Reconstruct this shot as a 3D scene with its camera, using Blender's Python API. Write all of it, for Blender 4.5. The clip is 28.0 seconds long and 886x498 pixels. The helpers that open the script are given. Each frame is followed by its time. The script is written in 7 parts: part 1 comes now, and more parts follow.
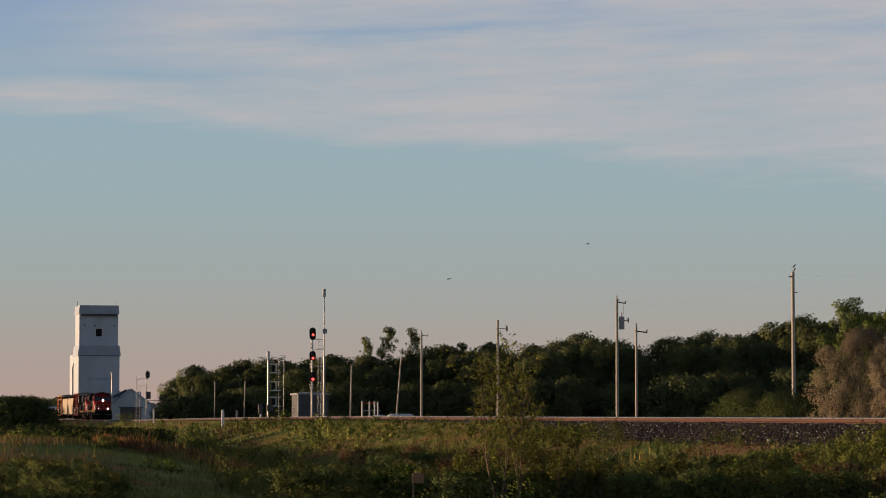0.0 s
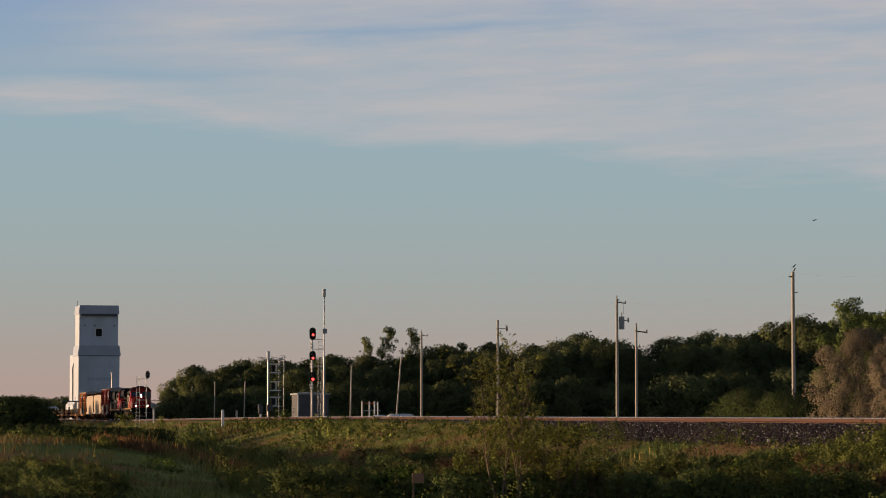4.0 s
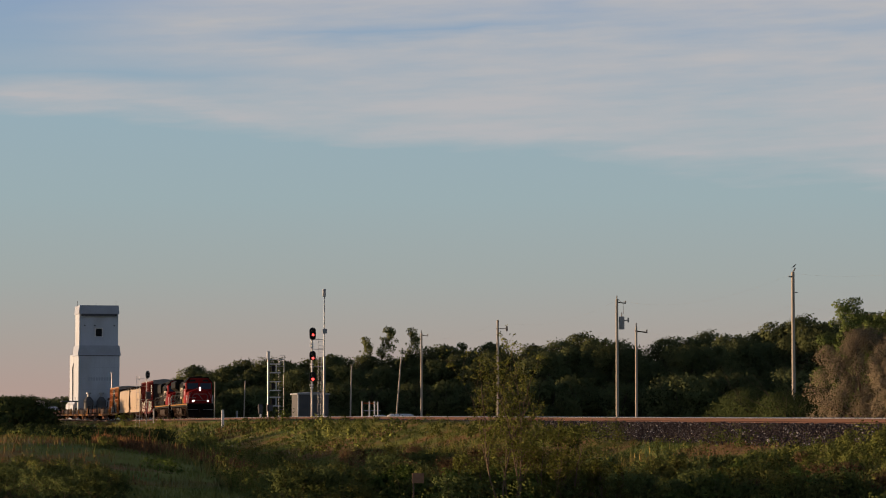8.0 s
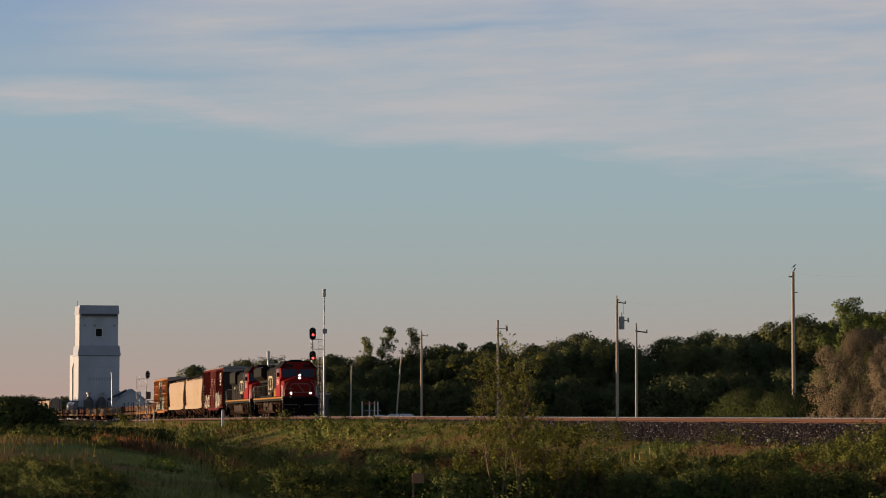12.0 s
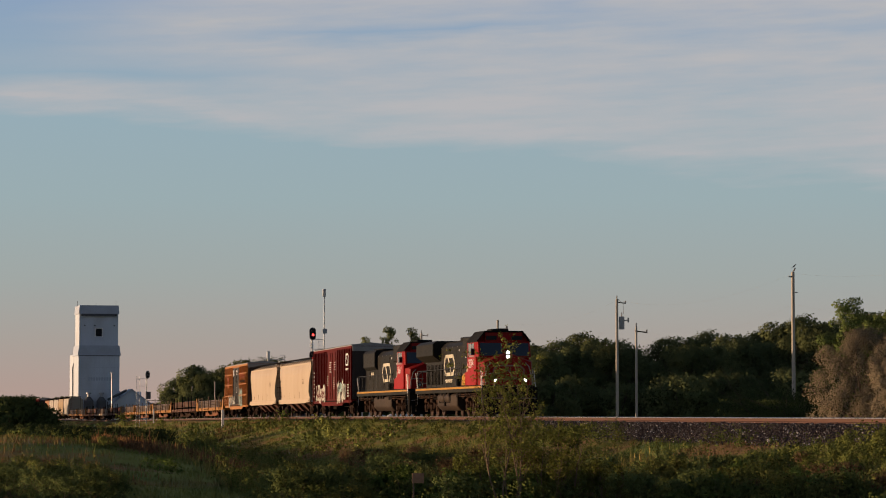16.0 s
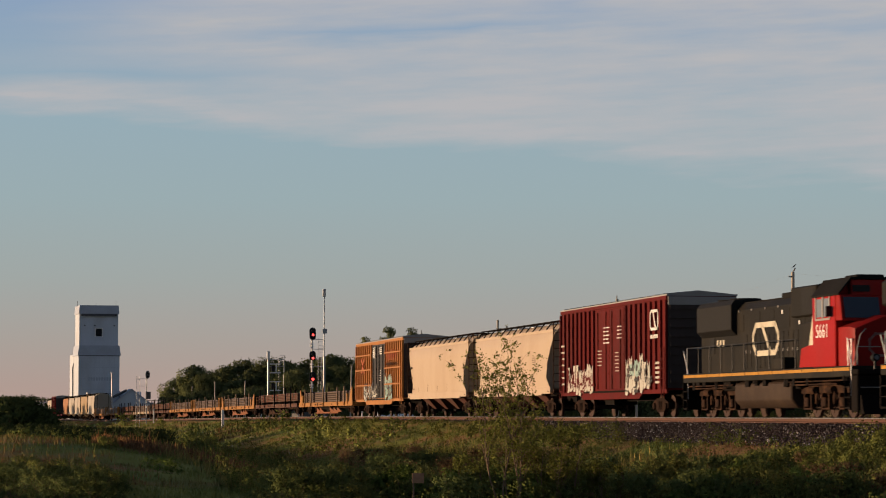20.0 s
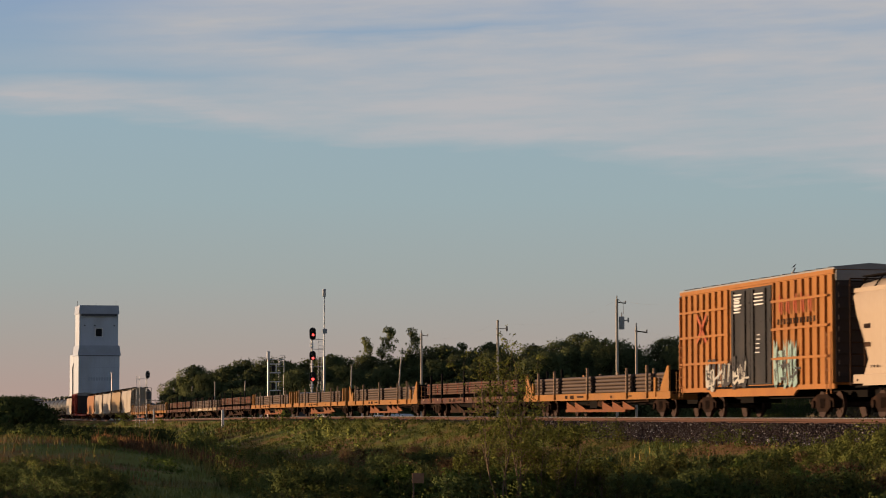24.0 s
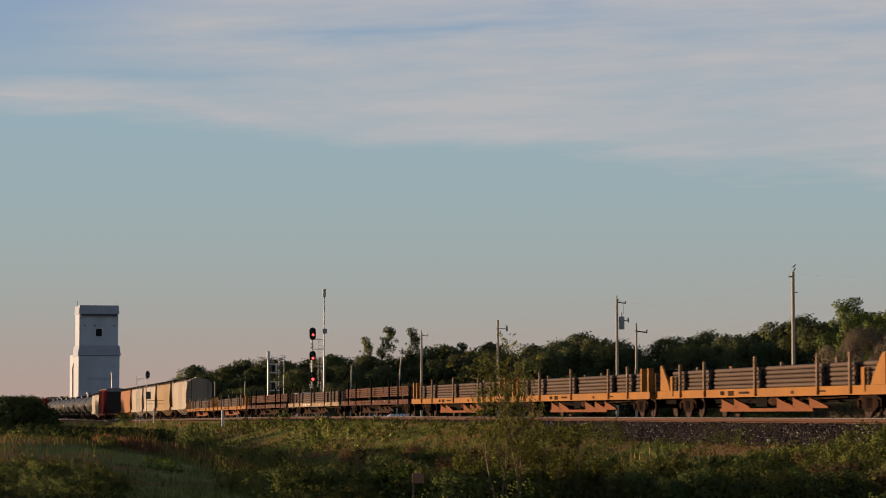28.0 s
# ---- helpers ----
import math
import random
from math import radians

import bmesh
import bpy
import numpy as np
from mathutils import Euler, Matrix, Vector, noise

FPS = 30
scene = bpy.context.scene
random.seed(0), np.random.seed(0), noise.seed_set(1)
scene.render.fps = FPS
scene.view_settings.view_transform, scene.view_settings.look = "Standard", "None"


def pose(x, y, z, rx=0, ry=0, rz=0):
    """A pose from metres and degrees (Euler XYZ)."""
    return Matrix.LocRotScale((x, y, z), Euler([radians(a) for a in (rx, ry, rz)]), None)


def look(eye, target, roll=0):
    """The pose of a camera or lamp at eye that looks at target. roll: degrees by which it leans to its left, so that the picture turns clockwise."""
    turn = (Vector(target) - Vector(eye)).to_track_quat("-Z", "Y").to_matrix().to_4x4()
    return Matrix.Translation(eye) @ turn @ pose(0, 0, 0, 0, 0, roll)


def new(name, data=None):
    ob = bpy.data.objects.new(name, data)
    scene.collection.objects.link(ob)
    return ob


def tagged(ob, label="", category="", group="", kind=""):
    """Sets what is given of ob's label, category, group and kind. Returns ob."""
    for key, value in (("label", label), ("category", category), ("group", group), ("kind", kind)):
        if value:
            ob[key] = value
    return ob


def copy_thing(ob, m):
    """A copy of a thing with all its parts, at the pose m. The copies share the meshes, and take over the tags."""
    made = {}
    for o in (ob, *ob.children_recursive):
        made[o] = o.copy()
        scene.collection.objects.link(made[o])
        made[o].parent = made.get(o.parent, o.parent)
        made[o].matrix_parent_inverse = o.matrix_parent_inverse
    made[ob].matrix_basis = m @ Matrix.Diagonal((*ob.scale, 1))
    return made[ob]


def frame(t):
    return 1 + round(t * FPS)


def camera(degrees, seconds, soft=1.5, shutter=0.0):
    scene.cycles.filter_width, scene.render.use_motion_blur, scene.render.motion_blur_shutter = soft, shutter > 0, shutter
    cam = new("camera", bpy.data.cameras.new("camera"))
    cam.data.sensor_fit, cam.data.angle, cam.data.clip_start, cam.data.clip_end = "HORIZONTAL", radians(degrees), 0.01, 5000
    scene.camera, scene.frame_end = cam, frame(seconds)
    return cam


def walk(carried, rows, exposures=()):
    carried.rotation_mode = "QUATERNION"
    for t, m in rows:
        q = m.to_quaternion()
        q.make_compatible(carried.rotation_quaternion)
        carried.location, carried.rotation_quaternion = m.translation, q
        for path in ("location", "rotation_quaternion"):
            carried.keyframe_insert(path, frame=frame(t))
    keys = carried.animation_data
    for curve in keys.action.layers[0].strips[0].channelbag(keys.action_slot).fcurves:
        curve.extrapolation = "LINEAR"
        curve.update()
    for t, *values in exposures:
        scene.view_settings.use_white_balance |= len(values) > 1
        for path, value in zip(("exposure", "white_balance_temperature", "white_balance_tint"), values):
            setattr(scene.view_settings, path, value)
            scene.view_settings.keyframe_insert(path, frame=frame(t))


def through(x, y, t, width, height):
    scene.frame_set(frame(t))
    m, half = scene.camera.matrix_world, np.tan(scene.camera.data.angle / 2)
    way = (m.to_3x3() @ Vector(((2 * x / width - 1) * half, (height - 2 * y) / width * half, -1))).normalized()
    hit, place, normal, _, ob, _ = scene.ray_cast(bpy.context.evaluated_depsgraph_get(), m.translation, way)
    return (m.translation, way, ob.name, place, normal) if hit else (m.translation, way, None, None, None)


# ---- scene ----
cam = camera(18.63, 28.0, soft=1.0, shutter=0.25)
CAM = pose(0, 0, 0, 90 + 3.507, 0, 0)
walk(cam, [(0.0, CAM), (28.0, CAM)])

# ---- plan: the track runs straight past the camera on its right side ----
TRACK_C = 32.3                        # where the centre line meets the camera's plane
FAR = Vector((-0.1908, 0.9816, 0.0))  # along the track, away from the camera
SIDE = Vector((-0.9816, -0.1908, 0.0))  # across the track, to the camera's side
HEADING = -78.998                     # degrees, the way the train runs
SPEED = 20.53
LEAD_S = 479.5                        # the lead unit's lamps at the start


def smooth(a, b, v):
    v = min(1.0, max(0.0, (v - a) / (b - a)))
    return v * v * (3 - 2 * v)


def rail_z(s):
    """The rail's top: the line falls away gently in the distance."""
    return -0.11 - 0.89 * smooth(170, 520, s)


def spot(s, n=0.0, z=0.0):
    """s metres along the track, n metres to the camera's side, z over the rail."""
    p = Vector((TRACK_C, 0, 0)) + FAR * s + SIDE * n
    p.z = rail_z(s) + z
    return p


def bearing(px, n):
    """How far along the track a thing n metres to the camera's side lies, for a bearing px across the view."""
    u = (px - 784) / 4780
    return (TRACK_C - 0.9816 * n + 0.1908 * u * n) / (0.9816 * u + 0.1908)


def lay(s, n=0.0, z=0.0, turn=0.0):
    """The pose of a thing set square to the track; its x looks the way the train runs."""
    p = spot(s, n, z)
    return pose(p.x, p.y, p.z, 0, 0, HEADING + turn)


# ---- sky and sun ----
SUN = Vector((-0.95, 0.22, 0.027)).normalized()
world = bpy.data.worlds.new("sky")
scene.world = world
world.use_nodes = True
wn, wl = world.node_tree.nodes, world.node_tree.links
wn.clear()


def wmath(op, a, b=None, clamp=False):
    n = wn.new("ShaderNodeMath")
    n.operation, n.use_clamp = op, clamp
    for slot, v in ((0, a), (1, b)):
        if v is None:
            continue
        if isinstance(v, (int, float)):
            n.inputs[slot].default_value = v
        else:
            wl.new(v, n.inputs[slot])
    return n.outputs[0]


def wmix(fac, a, b, kind="MIX"):
    n = wn.new("ShaderNodeMix")
    n.data_type, n.blend_type = "RGBA", kind
    for slot, v in ((0, fac), (6, a), (7, b)):
        if isinstance(v, (int, float)):
            n.inputs[slot].default_value = v
        elif isinstance(v, tuple):
            n.inputs[slot].default_value = (*v, 1)
        else:
            wl.new(v, n.inputs[slot])
    return n.outputs[2]


def srgb(r, g, b, k=1.0):
    return tuple(k * ((c / 255 / 12.92) if c < 10 else ((c / 255 + 0.055) / 1.055) ** 2.4) for c in (r, g, b))


SKY_STRENGTH = 0.1
GAIN = 1.5                            # the camera's exposure, as a factor
scene.view_settings.exposure = math.log2(GAIN)
nishita = wn.new("ShaderNodeTexSky")
nishita.sky_type, nishita.sun_disc = "NISHITA", False
nishita.sun_elevation = math.asin(SUN.z)
nishita.sun_rotation = math.atan2(SUN.x, SUN.y)
nishita.air_density, nishita.dust_density, nishita.ozone_density = 1.0, 1.6, 1.4
coords = wn.new("ShaderNodeTexCoord")
split = wn.new("ShaderNodeSeparateXYZ")
wl.new(coords.outputs["Generated"], split.inputs[0])
ramp = wn.new("ShaderNodeValToRGB")
stops = [(0.0, (178, 153, 144)), (0.05, (173, 155, 147)), (0.13, (166, 160, 154)), (0.24, (158, 167, 166)), (0.38, (152, 172, 178)), (0.52, (148, 172, 184)), (0.75, (136, 160, 190)), (1.0, (120, 146, 182))]
while len(ramp.color_ramp.elements) < len(stops):
    ramp.color_ramp.elements.new(0.5)
for el, (p, c) in zip(ramp.color_ramp.elements, stops):
    el.position, el.color = p, (*srgb(*c), 1)
U = wmath("MULTIPLY", split.outputs["X"], 4.78)
V = wmath("MULTIPLY", split.outputs["Z"], 4.78)
wl.new(wmath("MAXIMUM", V, 0.0), ramp.inputs[0])
ramp_lit = wmix(1.0, ramp.outputs[0], (1.03 / SKY_STRENGTH / GAIN, 1.0 / SKY_STRENGTH / GAIN, 0.98 / SKY_STRENGTH / GAIN), "MULTIPLY")
clear = wmix(wmath("MULTIPLY", wmath("SUBTRACT", V, 0.8, True), 1.8, True), ramp_lit, wmix(1.0, wmix(1.0, nishita.outputs[0], (0.24, 0.32, 0.43), "MULTIPLY"), wmix(1.0, ramp_lit, (0.36, 0.36, 0.36), "MULTIPLY"), "ADD"))
# the warm glow of the low sun round about it
toward = wn.new("ShaderNodeVectorMath")
toward.operation = "DOT_PRODUCT"
toward.inputs[1].default_value = SUN
wl.new(coords.outputs["Generated"], toward.inputs[0])
# the side of the sky away from the sunset is dimmer
dusk = wmath("MULTIPLY", wmath("ADD", toward.outputs["Value"], 0.5), 2.2, True)
clear = wmix(1.0, clear, wmix(dusk, (0.7, 0.7, 0.76), (1.0, 1.0, 1.0)), "MULTIPLY")
halo = wmath("POWER", wmath("MAXIMUM", toward.outputs["Value"], 0.0), 7.0)
clear = wmix(1.0, clear, wmix(halo, (0.0, 0.0, 0.0), (6.0, 3.7, 2.0)), "ADD")
# thin high cloud: a bank with a slanting lower edge and long streaks
flat = wn.new("ShaderNodeCombineXYZ")
wl.new(wmath("ADD", wmath("MULTIPLY", U, 1.0), wmath("MULTIPLY", V, 0.9)), flat.inputs[0])
wl.new(wmath("MULTIPLY", wmath("SUBTRACT", V, wmath("MULTIPLY", U, 0.05)), 8.0), flat.inputs[1])


def streaks(scale, detail, shift):
    n = wn.new("ShaderNodeTexNoise")
    n.inputs["Scale"].default_value, n.inputs["Detail"].default_value, n.inputs["Roughness"].default_value = scale, detail, 0.55
    m = wn.new("ShaderNodeVectorMath")
    m.operation = "ADD"
    m.inputs[1].default_value = (shift, shift * 0.7, shift * 1.3)
    wl.new(flat.outputs[0], m.inputs[0])
    wl.new(m.outputs[0], n.inputs["Vector"])
    return n.outputs[0]


big, fine, wisp = streaks(1.5, 3, 3.1), streaks(2.6, 5, 7.7), streaks(5.5, 6, 12.3)
edge = wmath("SUBTRACT", wmath("ADD", V, wmath("MULTIPLY", U, 0.09)), 0.472)
edge = wmath("ADD", edge, wmath("MULTIPLY", wmath("SUBTRACT", big, 0.5), 0.13))
edge = wmath("ADD", edge, wmath("MULTIPLY", wmath("SUBTRACT", wisp, 0.5), 0.05))
bank = wmath("MULTIPLY", wmath("ADD", edge, 0.012), 26.0, True)


def streak_gap(v0, slope, thick, u0, u1, soft_u):
    """A long thin opening in the bank along V = v0 + slope * U, from u0 to u1, with frayed edges."""
    off = wmath("ABSOLUTE", wmath("SUBTRACT", wmath("SUBTRACT", V, v0), wmath("ADD", wmath("MULTIPLY", U, slope), wmath("MULTIPLY", wmath("SUBTRACT", fine, 0.5), 0.06))))
    core = wmath("SUBTRACT", 1.0, wmath("MULTIPLY", off, 1 / thick), True)
    ends = wmath("MULTIPLY", wmath("MULTIPLY", wmath("SUBTRACT", U, u0), 1 / soft_u, True), wmath("MULTIPLY", wmath("SUBTRACT", u1, U), 1 / soft_u, True))
    return wmath("MULTIPLY", core, ends)


# the open blue above, and three frayed gaps under it
gap = wmath("ADD", wmath("SUBTRACT", wmath("SUBTRACT", V, wmath("MULTIPLY", U, 0.39)), 0.87), wmath("MULTIPLY", wmath("SUBTRACT", fine, 0.5), 0.12))
thin = wmath("SUBTRACT", 1.0, wmath("MULTIPLY", gap, 9.0, True))
for v0, slope, thick, u0, u1, soft_u, k in ((0.590, -0.012, 0.045, -1.6, -0.12, 0.40, 0.95), (0.681, 0.055, 0.02, -0.45, 0.3, 0.25, 0.9), (0.655, 0.01, 0.05, -1.6, -0.42, 0.3, 0.9)):
    thin = wmath("MULTIPLY", thin, wmath("SUBTRACT", 1.0, wmath("MULTIPLY", streak_gap(v0, slope, thick, u0, u1, soft_u), k)))
veil = wmath("MULTIPLY", wmath("MULTIPLY", bank, thin), wmath("ADD", 0.72, wmath("ADD", wmath("MULTIPLY", wmath("SUBTRACT", fine, 0.5), 1.3), wmath("MULTIPLY", wmath("SUBTRACT", wisp, 0.5), 0.9))), True)
cloudy = wmix(veil, clear, srgb(181, 181, 184, 1 / SKY_STRENGTH / GAIN))
out = wn.new("ShaderNodeOutputWorld")
bg = wn.new("ShaderNodeBackground")
bg.inputs["Strength"].default_value = SKY_STRENGTH
wl.new(cloudy, bg.inputs["Color"])
wl.new(bg.outputs[0], out.inputs["Surface"])
sun_data = bpy.data.lights.new("sun", "SUN")
sun_data.energy, sun_data.angle, sun_data.color = 4.2, radians(0.6), (1.0, 0.68, 0.42)
sun = new("sun", sun_data)
sun.matrix_world = look(SUN * 100, (0, 0, 0))


# ---- materials ----
def material(name, base, rough=0.7, metal=0.0, other=None, scale=2.0, amount=0.5, grain=25.0, grain_amount=0.25, bump=0.15, dirt=None, dirt_amount=0.5, dirt_scale=0.7, stretch=(1, 1, 1), vary=0.0, island=False, spec=0.15):
    """A procedural surface: base mixed with other at a large scale, darkened or lightened by a fine grain, with patches of dirt and fine relief."""
    m = bpy.data.materials.new(name)
    m.use_nodes = True
    nt = m.node_tree
    nodes, links = nt.nodes, nt.links
    bsdf = nodes["Principled BSDF"]
    bsdf.inputs["Metallic"].default_value = metal
    bsdf.inputs["Specular IOR Level"].default_value = spec
    tc, mp = nodes.new("ShaderNodeTexCoord"), nodes.new("ShaderNodeMapping")
    mp.inputs["Scale"].default_value = stretch
    links.new(tc.outputs["Object"], mp.inputs["Vector"])

    def tex(sc, detail):
        n = nodes.new("ShaderNodeTexNoise")
        n.inputs["Scale"].default_value, n.inputs["Detail"].default_value = sc, detail
        links.new(mp.outputs[0], n.inputs["Vector"])
        return n.outputs[0]

    def spread(v, lo, hi):
        r = nodes.new("ShaderNodeMapRange")
        r.inputs[1].default_value, r.inputs[2].default_value = lo, hi
        links.new(v, r.inputs[0])
        return r.outputs[0]

    def mix(f, a, b, kind="MIX"):
        n = nodes.new("ShaderNodeMix")
        n.data_type, n.blend_type = "RGBA", kind
        for slot, v in ((0, f), (6, a), (7, b)):
            if isinstance(v, (int, float)):
                n.inputs[slot].default_value = v
            elif isinstance(v, tuple):
                n.inputs[slot].default_value = (*v, 1)
            else:
                links.new(v, n.inputs[slot])
        return n.outputs[2]

    def times(v, k):
        n = nodes.new("ShaderNodeMath")
        n.operation = "MULTIPLY"
        links.new(v, n.inputs[0])
        n.inputs[1].default_value = k
        return n.outputs[0]

    other = other or tuple(c * 0.7 for c in base)
    col = mix(times(spread(tex(scale, 4), 0.35, 0.65), amount), base, other)
    fine_tex = tex(grain, 3)
    col = mix(times(spread(fine_tex, 0.3, 0.7), grain_amount), col, tuple(c * 0.45 for c in base))
    if dirt:
        col = mix(times(spread(tex(dirt_scale, 6), 0.48, 0.7), dirt_amount), col, dirt)
    if vary:
        info = nodes.new("ShaderNodeNewGeometry" if island else "ShaderNodeObjectInfo")
        rnd = info.outputs["Random Per Island" if island else "Random"]
        col = mix(times(rnd, vary), col, tuple(min(1, c * 0.35 + d * 0.25) for c, d in zip(base, other)))
    links.new(col, bsdf.inputs["Base Color"])
    rr = nodes.new("ShaderNodeMapRange")
    rr.inputs[3].default_value, rr.inputs[4].default_value = max(0.02, rough - 0.12), min(1, rough + 0.12)
    links.new(fine_tex, rr.inputs[0])
    links.new(rr.outputs[0], bsdf.inputs["Roughness"])
    if bump:
        bp = nodes.new("ShaderNodeBump")
        bp.inputs["Strength"].default_value, bp.inputs["Distance"].default_value = bump, 0.02
        links.new(fine_tex, bp.inputs["Height"])
        links.new(bp.outputs[0], bsdf.inputs["Normal"])
    return m


def glow(name, colour, strength):
    m = bpy.data.materials.new(name)
    m.use_nodes = True
    b = m.node_tree.nodes["Principled BSDF"]
    b.inputs["Base Color"].default_value = (*colour, 1)
    b.inputs["Emission Color"].default_value = (*colour, 1)
    b.inputs["Emission Strength"].default_value = strength
    return m


def leaf_material(name, base, other, through=0.35, patch=None, patch_scale=0.12):
    """Leaves: colour from island to island, and light that shines through them."""
    m = bpy.data.materials.new(name)
    m.use_nodes = True
    nodes, links = m.node_tree.nodes, m.node_tree.links
    b = nodes["Principled BSDF"]
    geo, mix = nodes.new("ShaderNodeNewGeometry"), nodes.new("ShaderNodeMix")
    mix.data_type = "RGBA"
    links.new(geo.outputs["Random Per Island"], mix.inputs[0])
    mix.inputs[6].default_value, mix.inputs[7].default_value = (*base, 1), (*other, 1)
    leafy = mix.outputs[2]
    if patch:
        tc = nodes.new("ShaderNodeTexCoord")
        for k, colour in enumerate(patch):
            nz, mr, pm = nodes.new("ShaderNodeTexNoise"), nodes.new("ShaderNodeMapRange"), nodes.new("ShaderNodeMix")
            nz.noise_dimensions = "4D"
            nz.inputs["W"].default_value = 3.7 * k + 1.3
            nz.inputs["Scale"].default_value, nz.inputs["Detail"].default_value = patch_scale * (1 + 0.9 * k), 5
            links.new(tc.outputs["Object"], nz.inputs["Vector"])
            mr.inputs[1].default_value, mr.inputs[2].default_value = 0.47, 0.60
            links.new(nz.outputs[0], mr.inputs[0])
            pm.data_type = "RGBA"
            links.new(mr.outputs[0], pm.inputs[0])
            links.new(leafy, pm.inputs[6])
            pm.inputs[7].default_value = (*colour, 1)
            leafy = pm.outputs[2]
    info, tone = nodes.new("ShaderNodeObjectInfo"), nodes.new("ShaderNodeMix")
    tone.data_type, tone.blend_type = "RGBA", "MULTIPLY"
    tone.inputs[0].default_value = 1.0
    rr = nodes.new("ShaderNodeMapRange")
    rr.inputs[3].default_value, rr.inputs[4].default_value = 0.75, 1.2
    links.new(info.outputs["Random"], rr.inputs[0])
    links.new(leafy, tone.inputs[6])
    links.new(rr.outputs[0], tone.inputs[7])
    links.new(tone.outputs[2], b.inputs["Base Color"])
    b.inputs["Roughness"].default_value = 0.9
    b.inputs["Specular IOR Level"].default_value = 0.03
    tr, add, o = nodes.new("ShaderNodeBsdfTranslucent"), nodes.new("ShaderNodeMixShader"), nodes["Material Output"]
    links.new(tone.outputs[2], tr.inputs["Color"])
    add.inputs[0].default_value = through
    links.new(b.outputs[0], add.inputs[1])
    links.new(tr.outputs[0], add.inputs[2])
    links.new(add.outputs[0], o.inputs["Surface"])
    return m


def glass_material(name, tint=(0.02, 0.025, 0.03)):
    m = bpy.data.materials.new(name)
    m.use_nodes = True
    b = m.node_tree.nodes["Principled BSDF"]
    b.inputs["Base Color"].default_value = (*tint, 1)
    b.inputs["Roughness"].default_value = 0.05
    b.inputs["Specular IOR Level"].default_value = 0.7
    return m


M = {}
MEADOW = ((0.10, 0.128, 0.032), (0.235, 0.14, 0.06))  # dark green (partly painted shade) and reddish-brown patches, shared by soil and grass
M["soil"] = leaf_material("grassy_soil", (0.185, 0.19, 0.046), (0.195, 0.195, 0.05), 0.0, MEADOW, 0.085)
M["grass"] = leaf_material("grass_blades", (0.185, 0.20, 0.05), (0.215, 0.215, 0.056), 0.12, MEADOW, 0.085)
# the darker patch colour again paints mottled shade into the weeds
M["weed"] = leaf_material("weed_leaves", (0.15, 0.168, 0.04), (0.175, 0.185, 0.046), 0.12, ((0.115, 0.138, 0.034),), 0.085)
# yellow-green leaf colour that stands in for sunlit spots
M["weed_lit"] = leaf_material("sunlit_coloured_weed_leaves", (0.15, 0.145, 0.027), (0.185, 0.165, 0.034), 0.2)
M["dry_grass"] = leaf_material("dry_grass", (0.32, 0.155, 0.07), (0.22, 0.13, 0.055), 0.12)
M["path"] = material("dry_path", (0.30, 0.165, 0.085), 0.95, other=(0.22, 0.145, 0.065), scale=0.3, amount=0.8, grain=6, bump=0.5, spec=0.1)
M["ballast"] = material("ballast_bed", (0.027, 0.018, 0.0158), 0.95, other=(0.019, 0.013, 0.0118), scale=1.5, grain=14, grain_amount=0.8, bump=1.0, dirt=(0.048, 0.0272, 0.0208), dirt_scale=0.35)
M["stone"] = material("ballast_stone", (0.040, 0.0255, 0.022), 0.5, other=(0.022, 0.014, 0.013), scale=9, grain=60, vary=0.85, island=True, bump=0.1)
M["rail"] = material("rail_rust", (0.10, 0.046, 0.03), 0.75, other=(0.07, 0.036, 0.026), scale=1.2, grain=30, stretch=(0.3, 1, 1))
M["rail_head"] = material("rail_head", (0.62, 0.6, 0.58), 0.28, metal=1.0, scale=2, amount=0.2, grain_amount=0.1, bump=0.02)
M["bark"] = material("bark", (0.10, 0.075, 0.055), 0.9, scale=4, grain=30, bump=0.6, stretch=(1, 1, 0.3))
M["twig"] = material("willow_bark", (0.17, 0.12, 0.075), 0.85, scale=4, grain=30, bump=0.3)
M["leaf_dark"] = leaf_material("tree_leaves", (0.135, 0.155, 0.064), (0.165, 0.182, 0.072), 0.35, ((0.118, 0.145, 0.06),), 0.2)
M["leaf_mid"] = leaf_material("shrub_leaves", (0.05, 0.066, 0.022), (0.064, 0.08, 0.027), 0.1)
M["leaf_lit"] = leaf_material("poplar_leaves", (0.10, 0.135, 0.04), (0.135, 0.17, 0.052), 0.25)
M["leaf_silver"] = leaf_material("silver_willow_leaves", (0.23, 0.185, 0.12), (0.28, 0.225, 0.15), 0.2)
M["bush_dark"] = leaf_material("dark_bush_leaves", (0.135, 0.168, 0.058), (0.165, 0.195, 0.064), 0.45)
M["bush_olive"] = leaf_material("olive_bush_leaves", (0.165, 0.172, 0.052), (0.195, 0.196, 0.058), 0.45)
M["bush_bright"] = leaf_material("fresh_green_bush_leaves", (0.15, 0.215, 0.05), (0.185, 0.245, 0.06), 0.4)
M["bush_rust"] = leaf_material("rusty_weed_leaves", (0.21, 0.13, 0.065), (0.25, 0.16, 0.08), 0.35)
M["leaf_willow"] = leaf_material("willow_leaves", (0.12, 0.14, 0.03), (0.18, 0.18, 0.045), 0.4)
M["pole"] = material("weathered_pole", (0.52, 0.46, 0.38), 0.85, other=(0.26, 0.21, 0.16), scale=1.5, grain=40, stretch=(1, 1, 0.15), bump=0.4)
M["pole_dark"] = material("creosoted_pole", (0.17, 0.12, 0.085), 0.85, scale=1.5, grain=40, stretch=(1, 1, 0.15), bump=0.4)
